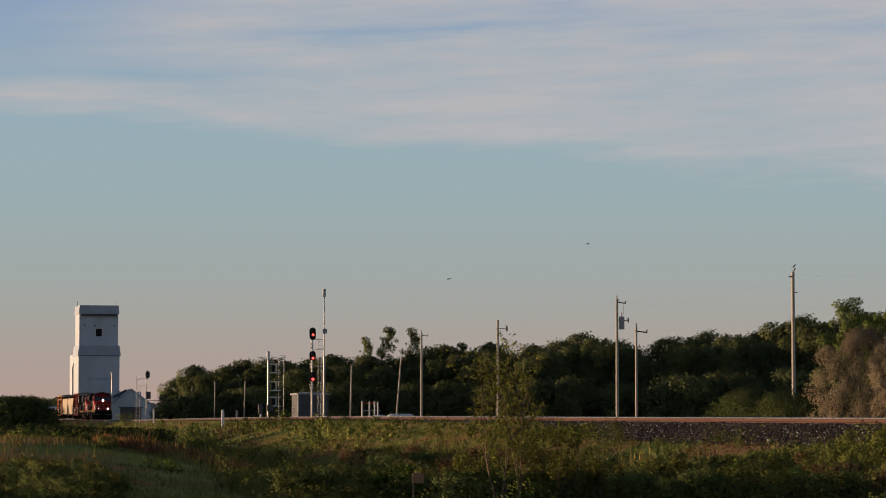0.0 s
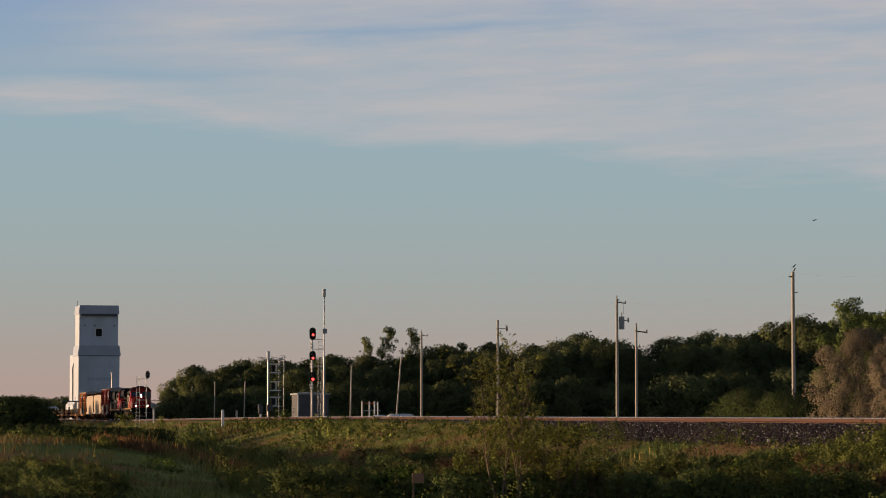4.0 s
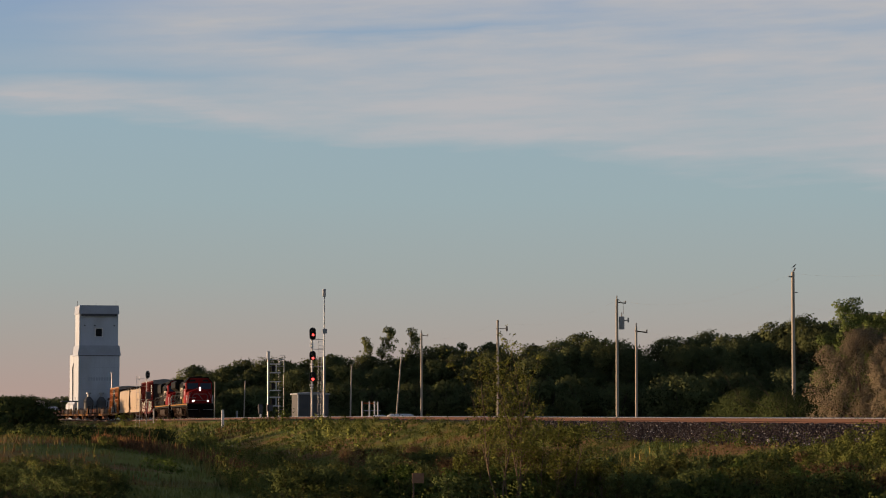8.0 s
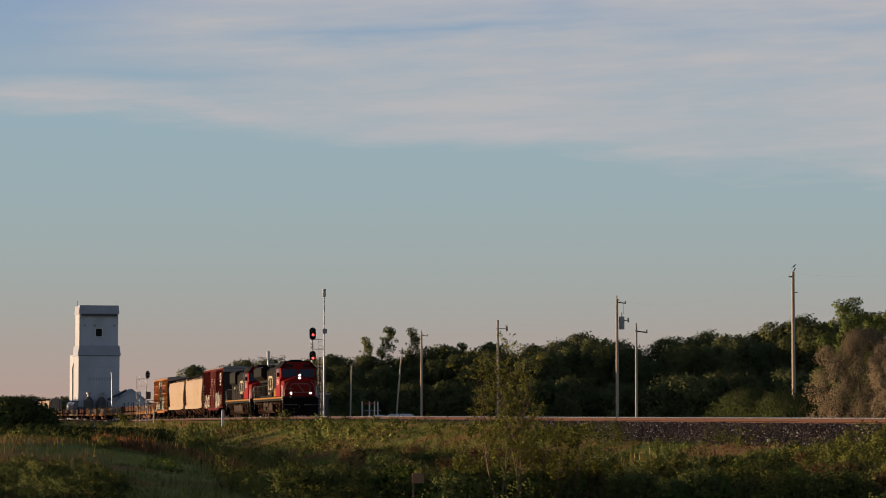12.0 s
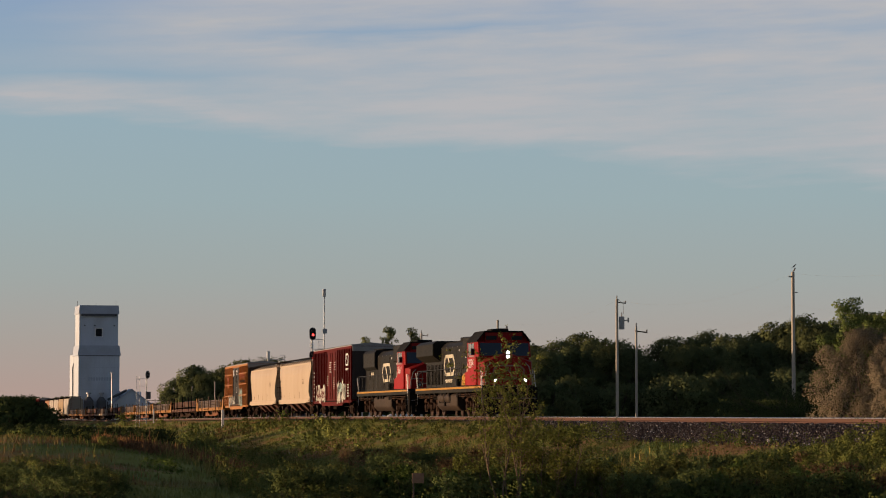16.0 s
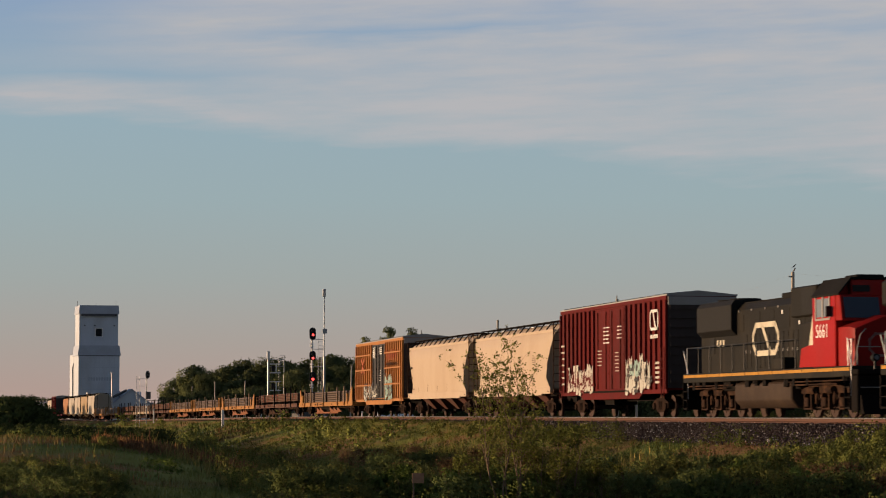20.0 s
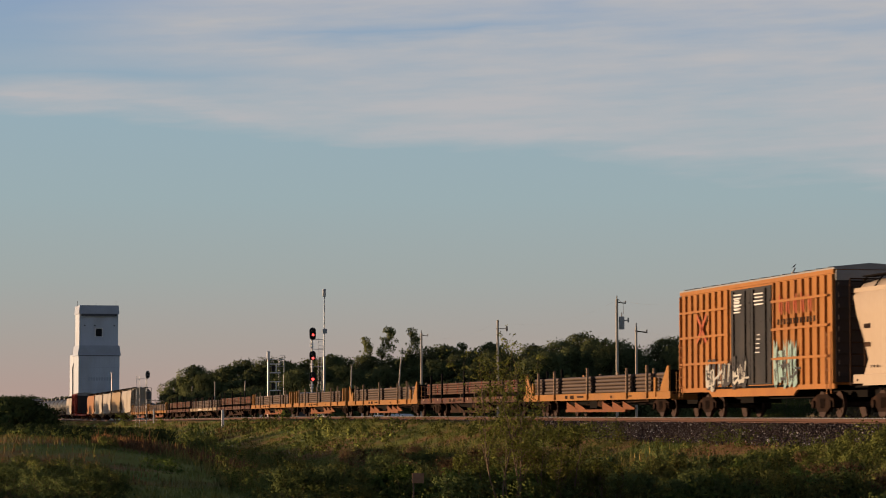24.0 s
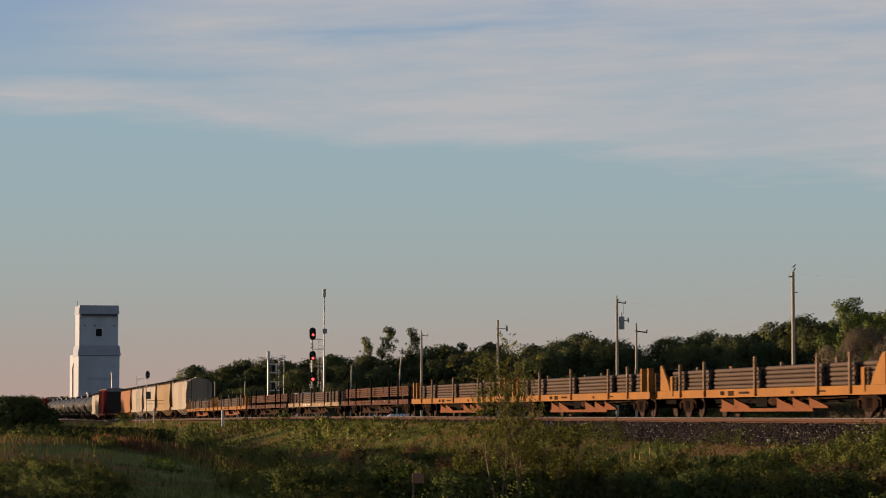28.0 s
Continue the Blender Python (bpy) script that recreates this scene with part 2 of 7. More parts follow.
M["galv"] = material("galvanised_steel", (0.336, 0.344, 0.352), 0.5, metal=0.6, scale=3, grain=30, bump=0.05)
M["silver"] = material("aluminium_paint", (0.527, 0.518, 0.51), 0.45, metal=0.3, scale=3, grain=30, grain_amount=0.15, bump=0.05)
M["black"] = material("black_enamel", (0.012, 0.012, 0.013), 0.5, scale=3, bump=0.05)
M["white"] = material("white_paint", (0.72, 0.71, 0.68), 0.6, other=(0.6, 0.58, 0.54), scale=2, grain_amount=0.1, bump=0.05)
M["shed_grey"] = material("grey_sheet_metal", (0.10, 0.10, 0.105), 0.6, other=(0.08, 0.077, 0.074), scale=1, grain_amount=0.15, bump=0.05, dirt=(0.12, 0.1, 0.08), dirt_amount=0.3)
M["elevator"] = material("white_tin_cladding", (0.54, 0.58, 0.64), 0.55, other=(0.44, 0.48, 0.54), scale=0.35, amount=0.7, grain=6, grain_amount=0.12, bump=0.1, dirt=(0.36, 0.34, 0.32), dirt_amount=0.35, dirt_scale=0.3, stretch=(1, 1, 0.35))
M["elevator_trim"] = material("dark_seam", (0.10, 0.10, 0.11), 0.7)
M["roof_tin"] = material("tin_roof", (0.42, 0.46, 0.54), 0.5, metal=0.2, other=(0.34, 0.36, 0.42), scale=0.5, bump=0.1)
M["wire"] = material("wire", (0.30, 0.28, 0.26), 0.5, metal=0.5)
M["red_lens"] = glow("red_signal_light", (1.0, 0.06, 0.05), 2.2)
M["headlight"] = glow("headlight", (1.0, 0.9, 0.75), 30.0)
M["amber"] = glow("marker_light", (1.0, 0.5, 0.12), 2.0)
M["glass"] = glass_material("cab_glass")
M["glass_pale"] = glass_material("pale_glass", (0.14, 0.16, 0.18))
M["loco_black"] = material("loco_black", (0.017, 0.0155, 0.0125), 0.5, other=(0.024, 0.021, 0.016), scale=0.8, grain_amount=0.2, bump=0.04, dirt=(0.036, 0.029, 0.02), dirt_amount=0.6, dirt_scale=0.8, stretch=(1, 1, 0.5), spec=0.04)
M["loco_roof"] = material("sooty_roof", (0.014, 0.013, 0.012), 0.75, other=(0.009, 0.008, 0.007), scale=0.8, bump=0.05, spec=0.05)
M["loco_red"] = material("loco_red", (0.30, 0.011, 0.0085), 0.4, other=(0.26, 0.010, 0.0085), scale=0.9, grain_amount=0.1, bump=0.02, dirt=(0.20, 0.024, 0.018), dirt_amount=0.3, spec=0.06)
M["nose_mark"] = material("dull_nose_lettering", (0.26, 0.13, 0.115), 0.6, scale=2, bump=0.02)
# the cab's red again, darkened for the front that faces from the sun
M["loco_nose"] = material("loco_red_shaded", (0.25, 0.011, 0.0095), 0.42, other=(0.21, 0.010, 0.009), scale=0.9, grain_amount=0.1, bump=0.02, dirt=(0.20, 0.03, 0.025), dirt_amount=0.4, spec=0.06)
M["grille"] = material("radiator_grille", (0.008, 0.0075, 0.007), 0.7, scale=8, grain=50, bump=0.5)
M["stripe"] = material("yellow_stripe", (0.42, 0.20, 0.022), 0.5, scale=1.2, grain_amount=0.15, bump=0.02, dirt=(0.24, 0.136, 0.04), dirt_amount=0.5)
M["cream_mark"] = material("cream_lettering", (0.561, 0.51, 0.391), 0.6, scale=2, grain_amount=0.1, bump=0.02)
# orange patches are rust and dust, and also sunlit blotches painted in
M["truck"] = material("dusty_truck_lit_blotches", (0.04, 0.021, 0.0135), 0.85, other=(0.012, 0.008, 0.0062), scale=3.0, amount=0.9, grain=15, bump=0.2, dirt=(0.095, 0.048, 0.026), dirt_amount=0.7, dirt_scale=1.6, spec=0.05)
M["tank"] = material("fuel_tank_grime", (0.034, 0.02, 0.0125), 0.7, other=(0.022, 0.0135, 0.0095), scale=0.8, bump=0.1, dirt=(0.058, 0.037, 0.0235), dirt_amount=0.6)
M["car_truck"] = material("grimy_car_truck", (0.022, 0.0125, 0.009), 0.9, other=(0.01, 0.007, 0.006), scale=3.0, amount=0.9, grain=15, bump=0.2, dirt=(0.05, 0.026, 0.016), dirt_amount=0.6, dirt_scale=1.6, spec=0.04)
M["faded_red"] = material("faded_red_paint", (0.38, 0.075, 0.032), 0.65, other=(0.34, 0.10, 0.035), scale=2.5, amount=0.9, bump=0.0)
M["wheel"] = material("wheel_steel", (0.05, 0.026, 0.018), 0.6, metal=0.1, scale=3, bump=0.1)
M["under"] = material("underframe", (0.011, 0.009, 0.008), 0.85, scale=2, bump=0.1, spec=0.04)
M["steel_rail"] = material("handrail", (0.30, 0.28, 0.26), 0.5)
M["box_red"] = material("boxcar_red", (0.105, 0.0095, 0.0085), 0.6, other=(0.082, 0.0095, 0.0085), scale=0.5, amount=0.7, grain=14, grain_amount=0.15, bump=0.04, dirt=(0.066, 0.0135, 0.012), dirt_amount=0.6, dirt_scale=0.6, stretch=(1, 1, 0.3), spec=0.04)
M["box_orange"] = material("boxcar_yellow_orange", (0.36, 0.148, 0.036), 0.6, other=(0.31, 0.124, 0.032), scale=0.5, amount=0.7, grain=14, grain_amount=0.15, bump=0.04, dirt=(0.24, 0.10, 0.034), dirt_amount=0.45, dirt_scale=0.6, stretch=(1, 1, 0.3))
M["box_roof"] = material("zinc_roof", (0.30, 0.29, 0.28), 0.55, metal=0.3, other=(0.22, 0.2, 0.18), scale=0.6, bump=0.1)
# boxcar ends: the shade on them is put into this dark colour
M["box_end"] = material("shade_coloured_end", (0.055, 0.042, 0.038), 0.7, scale=1, bump=0.1)
M["door_black"] = material("black_door", (0.028, 0.026, 0.026), 0.55, scale=1, bump=0.05, dirt=(0.07, 0.055, 0.045), dirt_amount=0.4)
M["cream"] = material("hopper_cream", (0.43, 0.335, 0.242), 0.55, other=(0.435, 0.334, 0.239), scale=0.5, amount=0.6, grain=14, grain_amount=0.08, bump=0.03, dirt=(0.334, 0.246, 0.166), dirt_amount=0.4, dirt_scale=0.5, stretch=(1, 1, 0.25))
M["hop_white"] = material("hopper_white", (0.40, 0.35, 0.285), 0.55, other=(0.44, 0.376, 0.296), scale=0.6, grain=14, grain_amount=0.15, bump=0.03, dirt=(0.2, 0.16, 0.128), dirt_amount=0.8, dirt_scale=0.6, stretch=(1, 1, 0.25))
M["hop_tan"] = material("hopper_tan", (0.33, 0.225, 0.12), 0.55, scale=0.6, amount=0.3, grain_amount=0.15, bump=0.03, dirt=(0.288, 0.192, 0.104), dirt_amount=0.4, stretch=(1, 1, 0.25))
M["hop_rust"] = material("hopper_rust_orange", (0.336, 0.152, 0.064), 0.6, scale=0.6, amount=0.4, bump=0.03)
M["flat_yellow"] = material("flatcar_yellow", (0.32, 0.142, 0.03), 0.6, other=(0.27, 0.115, 0.028), scale=0.7, grain=12, grain_amount=0.2, bump=0.05, dirt=(0.194, 0.0972, 0.0389), dirt_amount=0.45, dirt_scale=0.7)
M["flat_brown"] = material("flatcar_brown", (0.0832, 0.0322, 0.0234), 0.75, other=(0.0624, 0.0286, 0.0218), scale=0.7, grain=12, grain_amount=0.3, bump=0.06, dirt=(0.125, 0.0728, 0.0468), dirt_amount=0.5, dirt_scale=0.9)
M["flat_pale"] = material("flatcar_faded", (0.315, 0.24, 0.158), 0.75, other=(0.225, 0.15, 0.0975), scale=0.7, grain=12, grain_amount=0.3, bump=0.06, dirt=(0.15, 0.0975, 0.0675), dirt_amount=0.6, dirt_scale=0.9)
M["frame_orange"] = material("brace_orange", (0.20, 0.068, 0.022), 0.7, scale=1.2, grain=12, bump=0.05, dirt=(0.137, 0.0488, 0.0244), dirt_amount=0.5)
M["stake"] = material("pale_stake", (0.27, 0.18, 0.112), 0.75, other=(0.195, 0.112, 0.0675), scale=2, grain=30, bump=0.1)
M["load"] = material("steel_rail_load", (0.135, 0.096, 0.072), 0.55, other=(0.095, 0.064, 0.048), scale=0.8, grain=16, vary=0.5, metal=0.2, bump=0.1)
M["load_rust"] = material("rusty_rail_load", (0.125, 0.066, 0.044), 0.7, other=(0.085, 0.046, 0.033), scale=0.8, grain=16, vary=0.5, bump=0.1)
M["tankcar"] = material("tank_car_black", (0.05, 0.046, 0.042), 0.45, scale=0.8, bump=0.03, dirt=(0.1, 0.08, 0.06), dirt_amount=0.4)
M["graffiti_pale"] = material("pale_spray_paint", (0.496, 0.48, 0.416), 0.6, other=(0.36, 0.336, 0.288), scale=2.5, amount=0.7, grain_amount=0.3, bump=0.0)
M["graffiti_teal"] = material("teal_spray_paint", (0.23, 0.36, 0.33), 0.6, other=(0.35, 0.45, 0.40), scale=2.5, amount=0.7, bump=0.0)
M["graffiti_red"] = material("red_spray_paint", (0.46, 0.07, 0.05), 0.6, other=(0.4, 0.09, 0.05), scale=2.5, bump=0.0)
M["graffiti_dark"] = material("dark_spray_paint", (0.05, 0.045, 0.045), 0.6, scale=2.5, bump=0.0)
M["board"] = material("weathered_board", (0.40, 0.22, 0.13), 0.85, scale=3, grain=30, bump=0.2)
M["orange_marker"] = material("orange_marker", (0.5, 0.12, 0.03), 0.7)
M["bird"] = material("dark_feathers", (0.03, 0.03, 0.03), 0.8)
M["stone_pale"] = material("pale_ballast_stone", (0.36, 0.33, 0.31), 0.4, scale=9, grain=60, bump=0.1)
M["pale_grass"] = leaf_material("pale_seeding_grass", (0.25, 0.22, 0.06), (0.31, 0.24, 0.08), 0.2)


# ---- mesh helpers ----
def link_mesh(name, bm, mat, smooth_angle=0.0):
    me = bpy.data.meshes.new(name)
    bm.normal_update()
    bm.to_mesh(me)
    bm.free()
    for m in (mat if isinstance(mat, (list, tuple)) else [mat]):
        me.materials.append(m)
    if smooth_angle:
        me.shade_smooth()
        me.set_sharp_from_angle(angle=radians(smooth_angle))
    return me


def part(name, bm, mat, parent, label="", at=None, smooth_angle=0.0):
    """One mesh object under a thing or under a part."""
    me = bm if isinstance(bm, bpy.types.Mesh) else link_mesh(name, bm, mat, smooth_angle)
    ob = new(name, me)
    ob.parent = parent
    if at is not None:
        ob.matrix_basis = at
    return tagged(ob, label)


def thing(name, at, label, category, group="", kind=""):
    ob = new(name)
    ob.empty_display_size = 0.3
    ob.matrix_basis = at
    return tagged(ob, label, category, group, kind)


def box(bm, x0, x1, y0, y1, z0, z1, bevel=0.0):
    vs = [bm.verts.new((x, y, z)) for x in (x0, x1) for y in (y0, y1) for z in (z0, z1)]
    fs = [bm.faces.new([vs[i] for i in q]) for q in ((0, 1, 3, 2), (4, 6, 7, 5), (0, 4, 5, 1), (2, 3, 7, 6), (0, 2, 6, 4), (1, 5, 7, 3))]
    if bevel:
        bmesh.ops.bevel(bm, geom=list({e for f in fs for e in f.edges}), offset=bevel, segments=1, affect="EDGES")
    return bm


def boxes(*rows, bevel=0.0):
    bm = bmesh.new()
    for r in rows:
        box(bm, *r, bevel=bevel)
    return bm


def rod(bm, a, b, r, n=6, r2=None):
    """A round bar from a to b."""
    a, b = Vector(a), Vector(b)
    q = (b - a).to_track_quat("Z", "Y")
    r2 = r if r2 is None else r2
    ring = []
    for p, rr in ((a, r), (b, r2)):
        ring.append([bm.verts.new(p + q @ Vector((rr * math.cos(2 * math.pi * k / n), rr * math.sin(2 * math.pi * k / n), 0))) for k in range(n)])
    for k in range(n):
        bm.faces.new((ring[0][k], ring[0][(k + 1) % n], ring[1][(k + 1) % n], ring[1][k]))
    bm.faces.new(ring[0][::-1])
    bm.faces.new(ring[1])
    return bm


def rods(*rows, n=6):
    bm = bmesh.new()
    for r in rows:
        rod(bm, *r, n=n)
    return bm


def prism(bm, outline, axis, a, b):
    """An outline drawn out from a to b. axis 'x': outline in y, z; 'y': in x, z; 'z': in x, y."""
    put = {"x": lambda p, v: (v, p[0], p[1]), "y": lambda p, v: (p[0], v, p[1]), "z": lambda p, v: (p[0], p[1], v)}[axis]
    lo = [bm.verts.new(put(p, a)) for p in outline]
    hi = [bm.verts.new(put(p, b)) for p in outline]
    k = len(outline)
    fs = [bm.faces.new((lo[i], lo[(i + 1) % k], hi[(i + 1) % k], hi[i])) for i in range(k)]
    fs += [bm.faces.new(lo[::-1]), bm.faces.new(hi)]
    bmesh.ops.recalc_face_normals(bm, faces=fs)
    return bm


def prisms(outline, axis, a, b, bevel=0.0):
    bm = prism(bmesh.new(), outline, axis, a, b)
    if bevel:
        bmesh.ops.bevel(bm, geom=bm.edges[:], offset=bevel, segments=1, affect="EDGES")
    return bm


def loft(rings, closed=True, caps=True):
    bm = bmesh.new()
    vs = [[bm.verts.new(p) for p in ring] for ring in rings]
    k = len(rings[0])
    for r0, r1 in zip(vs, vs[1:]):
        for i in range(k if closed else k - 1):
            bm.faces.new((r0[i], r0[(i + 1) % k], r1[(i + 1) % k], r1[i]))
    if caps:
        bm.faces.new(vs[0][::-1])
        bm.faces.new(vs[-1])
    bmesh.ops.recalc_face_normals(bm, faces=bm.faces[:])
    return bm


def quads_mesh(name, verts, mat, normals=None):
    """verts: an array of k quads x 4 corners x 3; normals: k x 3, soft shading for each quad."""
    if isinstance(verts, tuple):
        verts, normals = verts
    # every leaf and blade turns its front to the open side of the line
    back = np.cross(verts[:, 1] - verts[:, 0], verts[:, 3] - verts[:, 0])[:, 1] > 0
    verts = verts.copy()
    verts[back] = verts[back][:, ::-1]
    k = len(verts)
    me = bpy.data.meshes.new(name)
    me.vertices.add(4 * k)
    me.loops.add(4 * k)
    me.polygons.add(k)
    me.vertices.foreach_set("co", verts.astype(np.float32).ravel())
    me.loops.foreach_set("vertex_index", np.arange(4 * k, dtype=np.int32))
    me.polygons.foreach_set("loop_start", np.arange(0, 4 * k, 4, dtype=np.int32))
    me.update(calc_edges=True)
    me.materials.append(mat)
    if normals is not None:
        me.shade_smooth()
        att = me.attributes.new("custom_normal", "FLOAT_VECTOR", "POINT")
        att.data.foreach_set("vector", np.repeat(normals, 4, axis=0).astype(np.float32).ravel())
    return me


# ---- the ground, one sheet to the horizon ----
def along_across(x, y):
    v = Vector((x - TRACK_C, y, 0))
    return v.dot(FAR), v.dot(SIDE)


# beyond n 42 an unseen rise, added to keep low sun off the foreground
NEAR_FALL = [(-4000, -1.0), (-60, -1.0), (-8, -1.15), (-4.2, -0.95), (4.2, -0.95), (9.5, -2.35), (15, -2.65), (24, -2.3), (31.7, -1.75), (42, -1.6), (58, -0.6), (75, -0.45), (4000, -0.45)]


def ground_z(s, n):
    for (n0, z0), (n1, z1) in zip(NEAR_FALL, NEAR_FALL[1:]):
        if n <= n1:
            v = (n - n0) / (n1 - n0)
            z = z0 + (z1 - z0) * v
            break
    lump = noise.noise((s * 0.09, n * 0.13, 0.0)) * 0.28 + noise.noise((s * 0.35, n * 0.4, 5.0)) * 0.10
    if 2.0 < n < 9:
        z += smooth(108, 140, s) * max(0.0, -0.26 - (n - 2.2) * 0.30 - z)
    z += 1.25 * math.exp(-(((s - 122) / 26) ** 2) - ((n - 25.5) / 6.5) ** 2)
    return rail_z(s) + z + lump * (smooth(3.8, 8, n) + smooth(-6, -14, n))


def build_ground():
    ss = list(np.arange(-60, 30, 6.0)) + list(np.arange(30, 330, 1.4)) + list(np.arange(330, 900, 8.0)) + [900, 1000, 1200, 1500, 2000, 3000, 4500]
    ss = [-4000, -1500, -500, -200, -100] + ss
    ns = [-4000, -1500, -600, -300, -150, -100, -70, -50, -40, -30, -25, -20, -16, -13, -10, -8, -6, -4.2, -2, 0, 1.6, 2.1, 2.7, 3.4, 4.2]
    ns += list(np.arange(5, 46, 1.1)) + [50, 60, 75, 100, 150, 250, 400, 800, 1500, 4000]
    verts, faces = [], []
    for s in ss:
        for n in ns:
            p = spot(s, n)
            verts.append((p.x, p.y, ground_z(s, n)))
    w = len(ns)
    for i in range(len(ss) - 1):
        for j in range(w - 1):
            faces.append((i * w + j, (i + 1) * w + j, (i + 1) * w + j + 1, i * w + j + 1))
    me = bpy.data.meshes.new("ground")
    me.from_pydata(verts, [], faces)
    me.materials.append(M["soil"])
    me.shade_smooth()
    tagged(new("ground", me), "grassy prairie ground with a shallow ditch beside the railway bank", "ground", kind="structure")


build_ground()


# ---- the railway line ----
def strip(outline, stations, mat, name, smooth_angle=0.0):
    """An outline across the track (n, z over the rail) drawn along it."""
    rings = []
    for s in stations:
        rings.append([tuple(spot(s, n, z)) for n, z in outline])
    return link_mesh(name, loft(rings), mat, smooth_angle)


LINE = [-150, -60, 0, 40, 80, 120, 160, 175] + list(range(190, 540, 15)) + [560, 700, 1000, 1600, 3000]
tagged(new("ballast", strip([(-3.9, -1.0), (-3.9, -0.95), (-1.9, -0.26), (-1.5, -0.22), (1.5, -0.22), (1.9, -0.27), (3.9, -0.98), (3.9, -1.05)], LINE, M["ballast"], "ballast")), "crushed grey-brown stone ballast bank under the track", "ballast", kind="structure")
track = tagged(new("railway_track"), "single railway track with rust-brown rails on timber ties", "railway track", kind="structure")
for side in (1, -1):
    c = side * 0.7535
    prof = [(c - 0.075, -0.225), (c + 0.075, -0.225), (c + 0.075, -0.165), (c + 0.012, -0.140), (c + 0.010, -0.045), (c + 0.034, -0.037), (c + 0.034, -0.034), (c - 0.034, -0.034), (c - 0.034, -0.037), (c - 0.010, -0.045), (c - 0.012, -0.140), (c - 0.075, -0.165)]
    rail = part("rail", strip(prof, LINE, M["rail"], "rail"), None, track, "rust-brown steel rail")
    head = [(c - 0.036, -0.034), (c + 0.036, -0.034), (c + 0.036, -0.012), (c + 0.024, 0.0), (c - 0.024, 0.0), (c - 0.036, -0.012)]
    part("rail_head", strip(head, LINE, M["rail_head"], "rail_head"), None, rail, "polished bright running surface")


def scatter_stones(k, seed, mat, label):
    """Loose ballast stones on the near shoulder, each a small uneven lump."""
    rng = np.random.default_rng(seed)
    s = 80 + 150 * rng.random(k) ** 1.5
    n = 1.35 + 2.75 * rng.random(k)
    r = rng.uniform(0.028, 0.062, k)
    base = np.array([(1, 0, 0), (0, 1, 0), (-1, 0, 0), (0, -1, 0), (0, 0, 1), (0, 0, -1)], float)
    tri = np.array([(0, 1, 4), (1, 2, 4), (2, 3, 4), (3, 0, 4), (1, 0, 5), (2, 1, 5), (3, 2, 5), (0, 3, 5)])
    z = np.where(n < 1.9, -0.235 - (n - 1.35) * 0.06, -0.27 - (n - 1.9) * 0.355)
    cx = TRACK_C + FAR.x * s + SIDE.x * n
    cy = FAR.y * s + SIDE.y * n
    cz = np.array([rail_z(v) for v in s]) + z + r * 0.35
    turn = rng.uniform(0, 2 * math.pi, k)
    wob = rng.uniform(0.6, 1.25, (k, 6, 1))
    v = base[None] * wob * r[:, None, None]
    v = v + rng.normal(0, 0.18, v.shape) * r[:, None, None]
    ca, sa = np.cos(turn)[:, None], np.sin(turn)[:, None]
    x = v[..., 0] * ca - v[..., 1] * sa + cx[:, None]
    y = v[..., 0] * sa + v[..., 1] * ca + cy[:, None]
    zz = v[..., 2] * 0.8 + cz[:, None]
    co = np.stack([x, y, zz], -1).reshape(-1, 3)
    f = (tri[None] + 6 * np.arange(k)[:, None, None]).reshape(-1)
    me = bpy.data.meshes.new("ballast_stones")
    me.vertices.add(6 * k)
    me.loops.add(24 * k)
    me.polygons.add(8 * k)
    me.vertices.foreach_set("co", co.astype(np.float32).ravel())
    me.loops.foreach_set("vertex_index", f.astype(np.int32))
    me.polygons.foreach_set("loop_start", np.arange(0, 24 * k, 3, dtype=np.int32))
    me.update(calc_edges=True)
    me.materials.append(mat)
    tagged(new("ballast_stones", me), label, "gravel", kind="stuff")


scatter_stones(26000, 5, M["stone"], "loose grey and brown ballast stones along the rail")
# the sparkle on the ballast is put in as a few pale-coloured stones
scatter_stones(1500, 6, M["stone_pale"], "scattered ballast stones coloured pale to give the bed its glints")


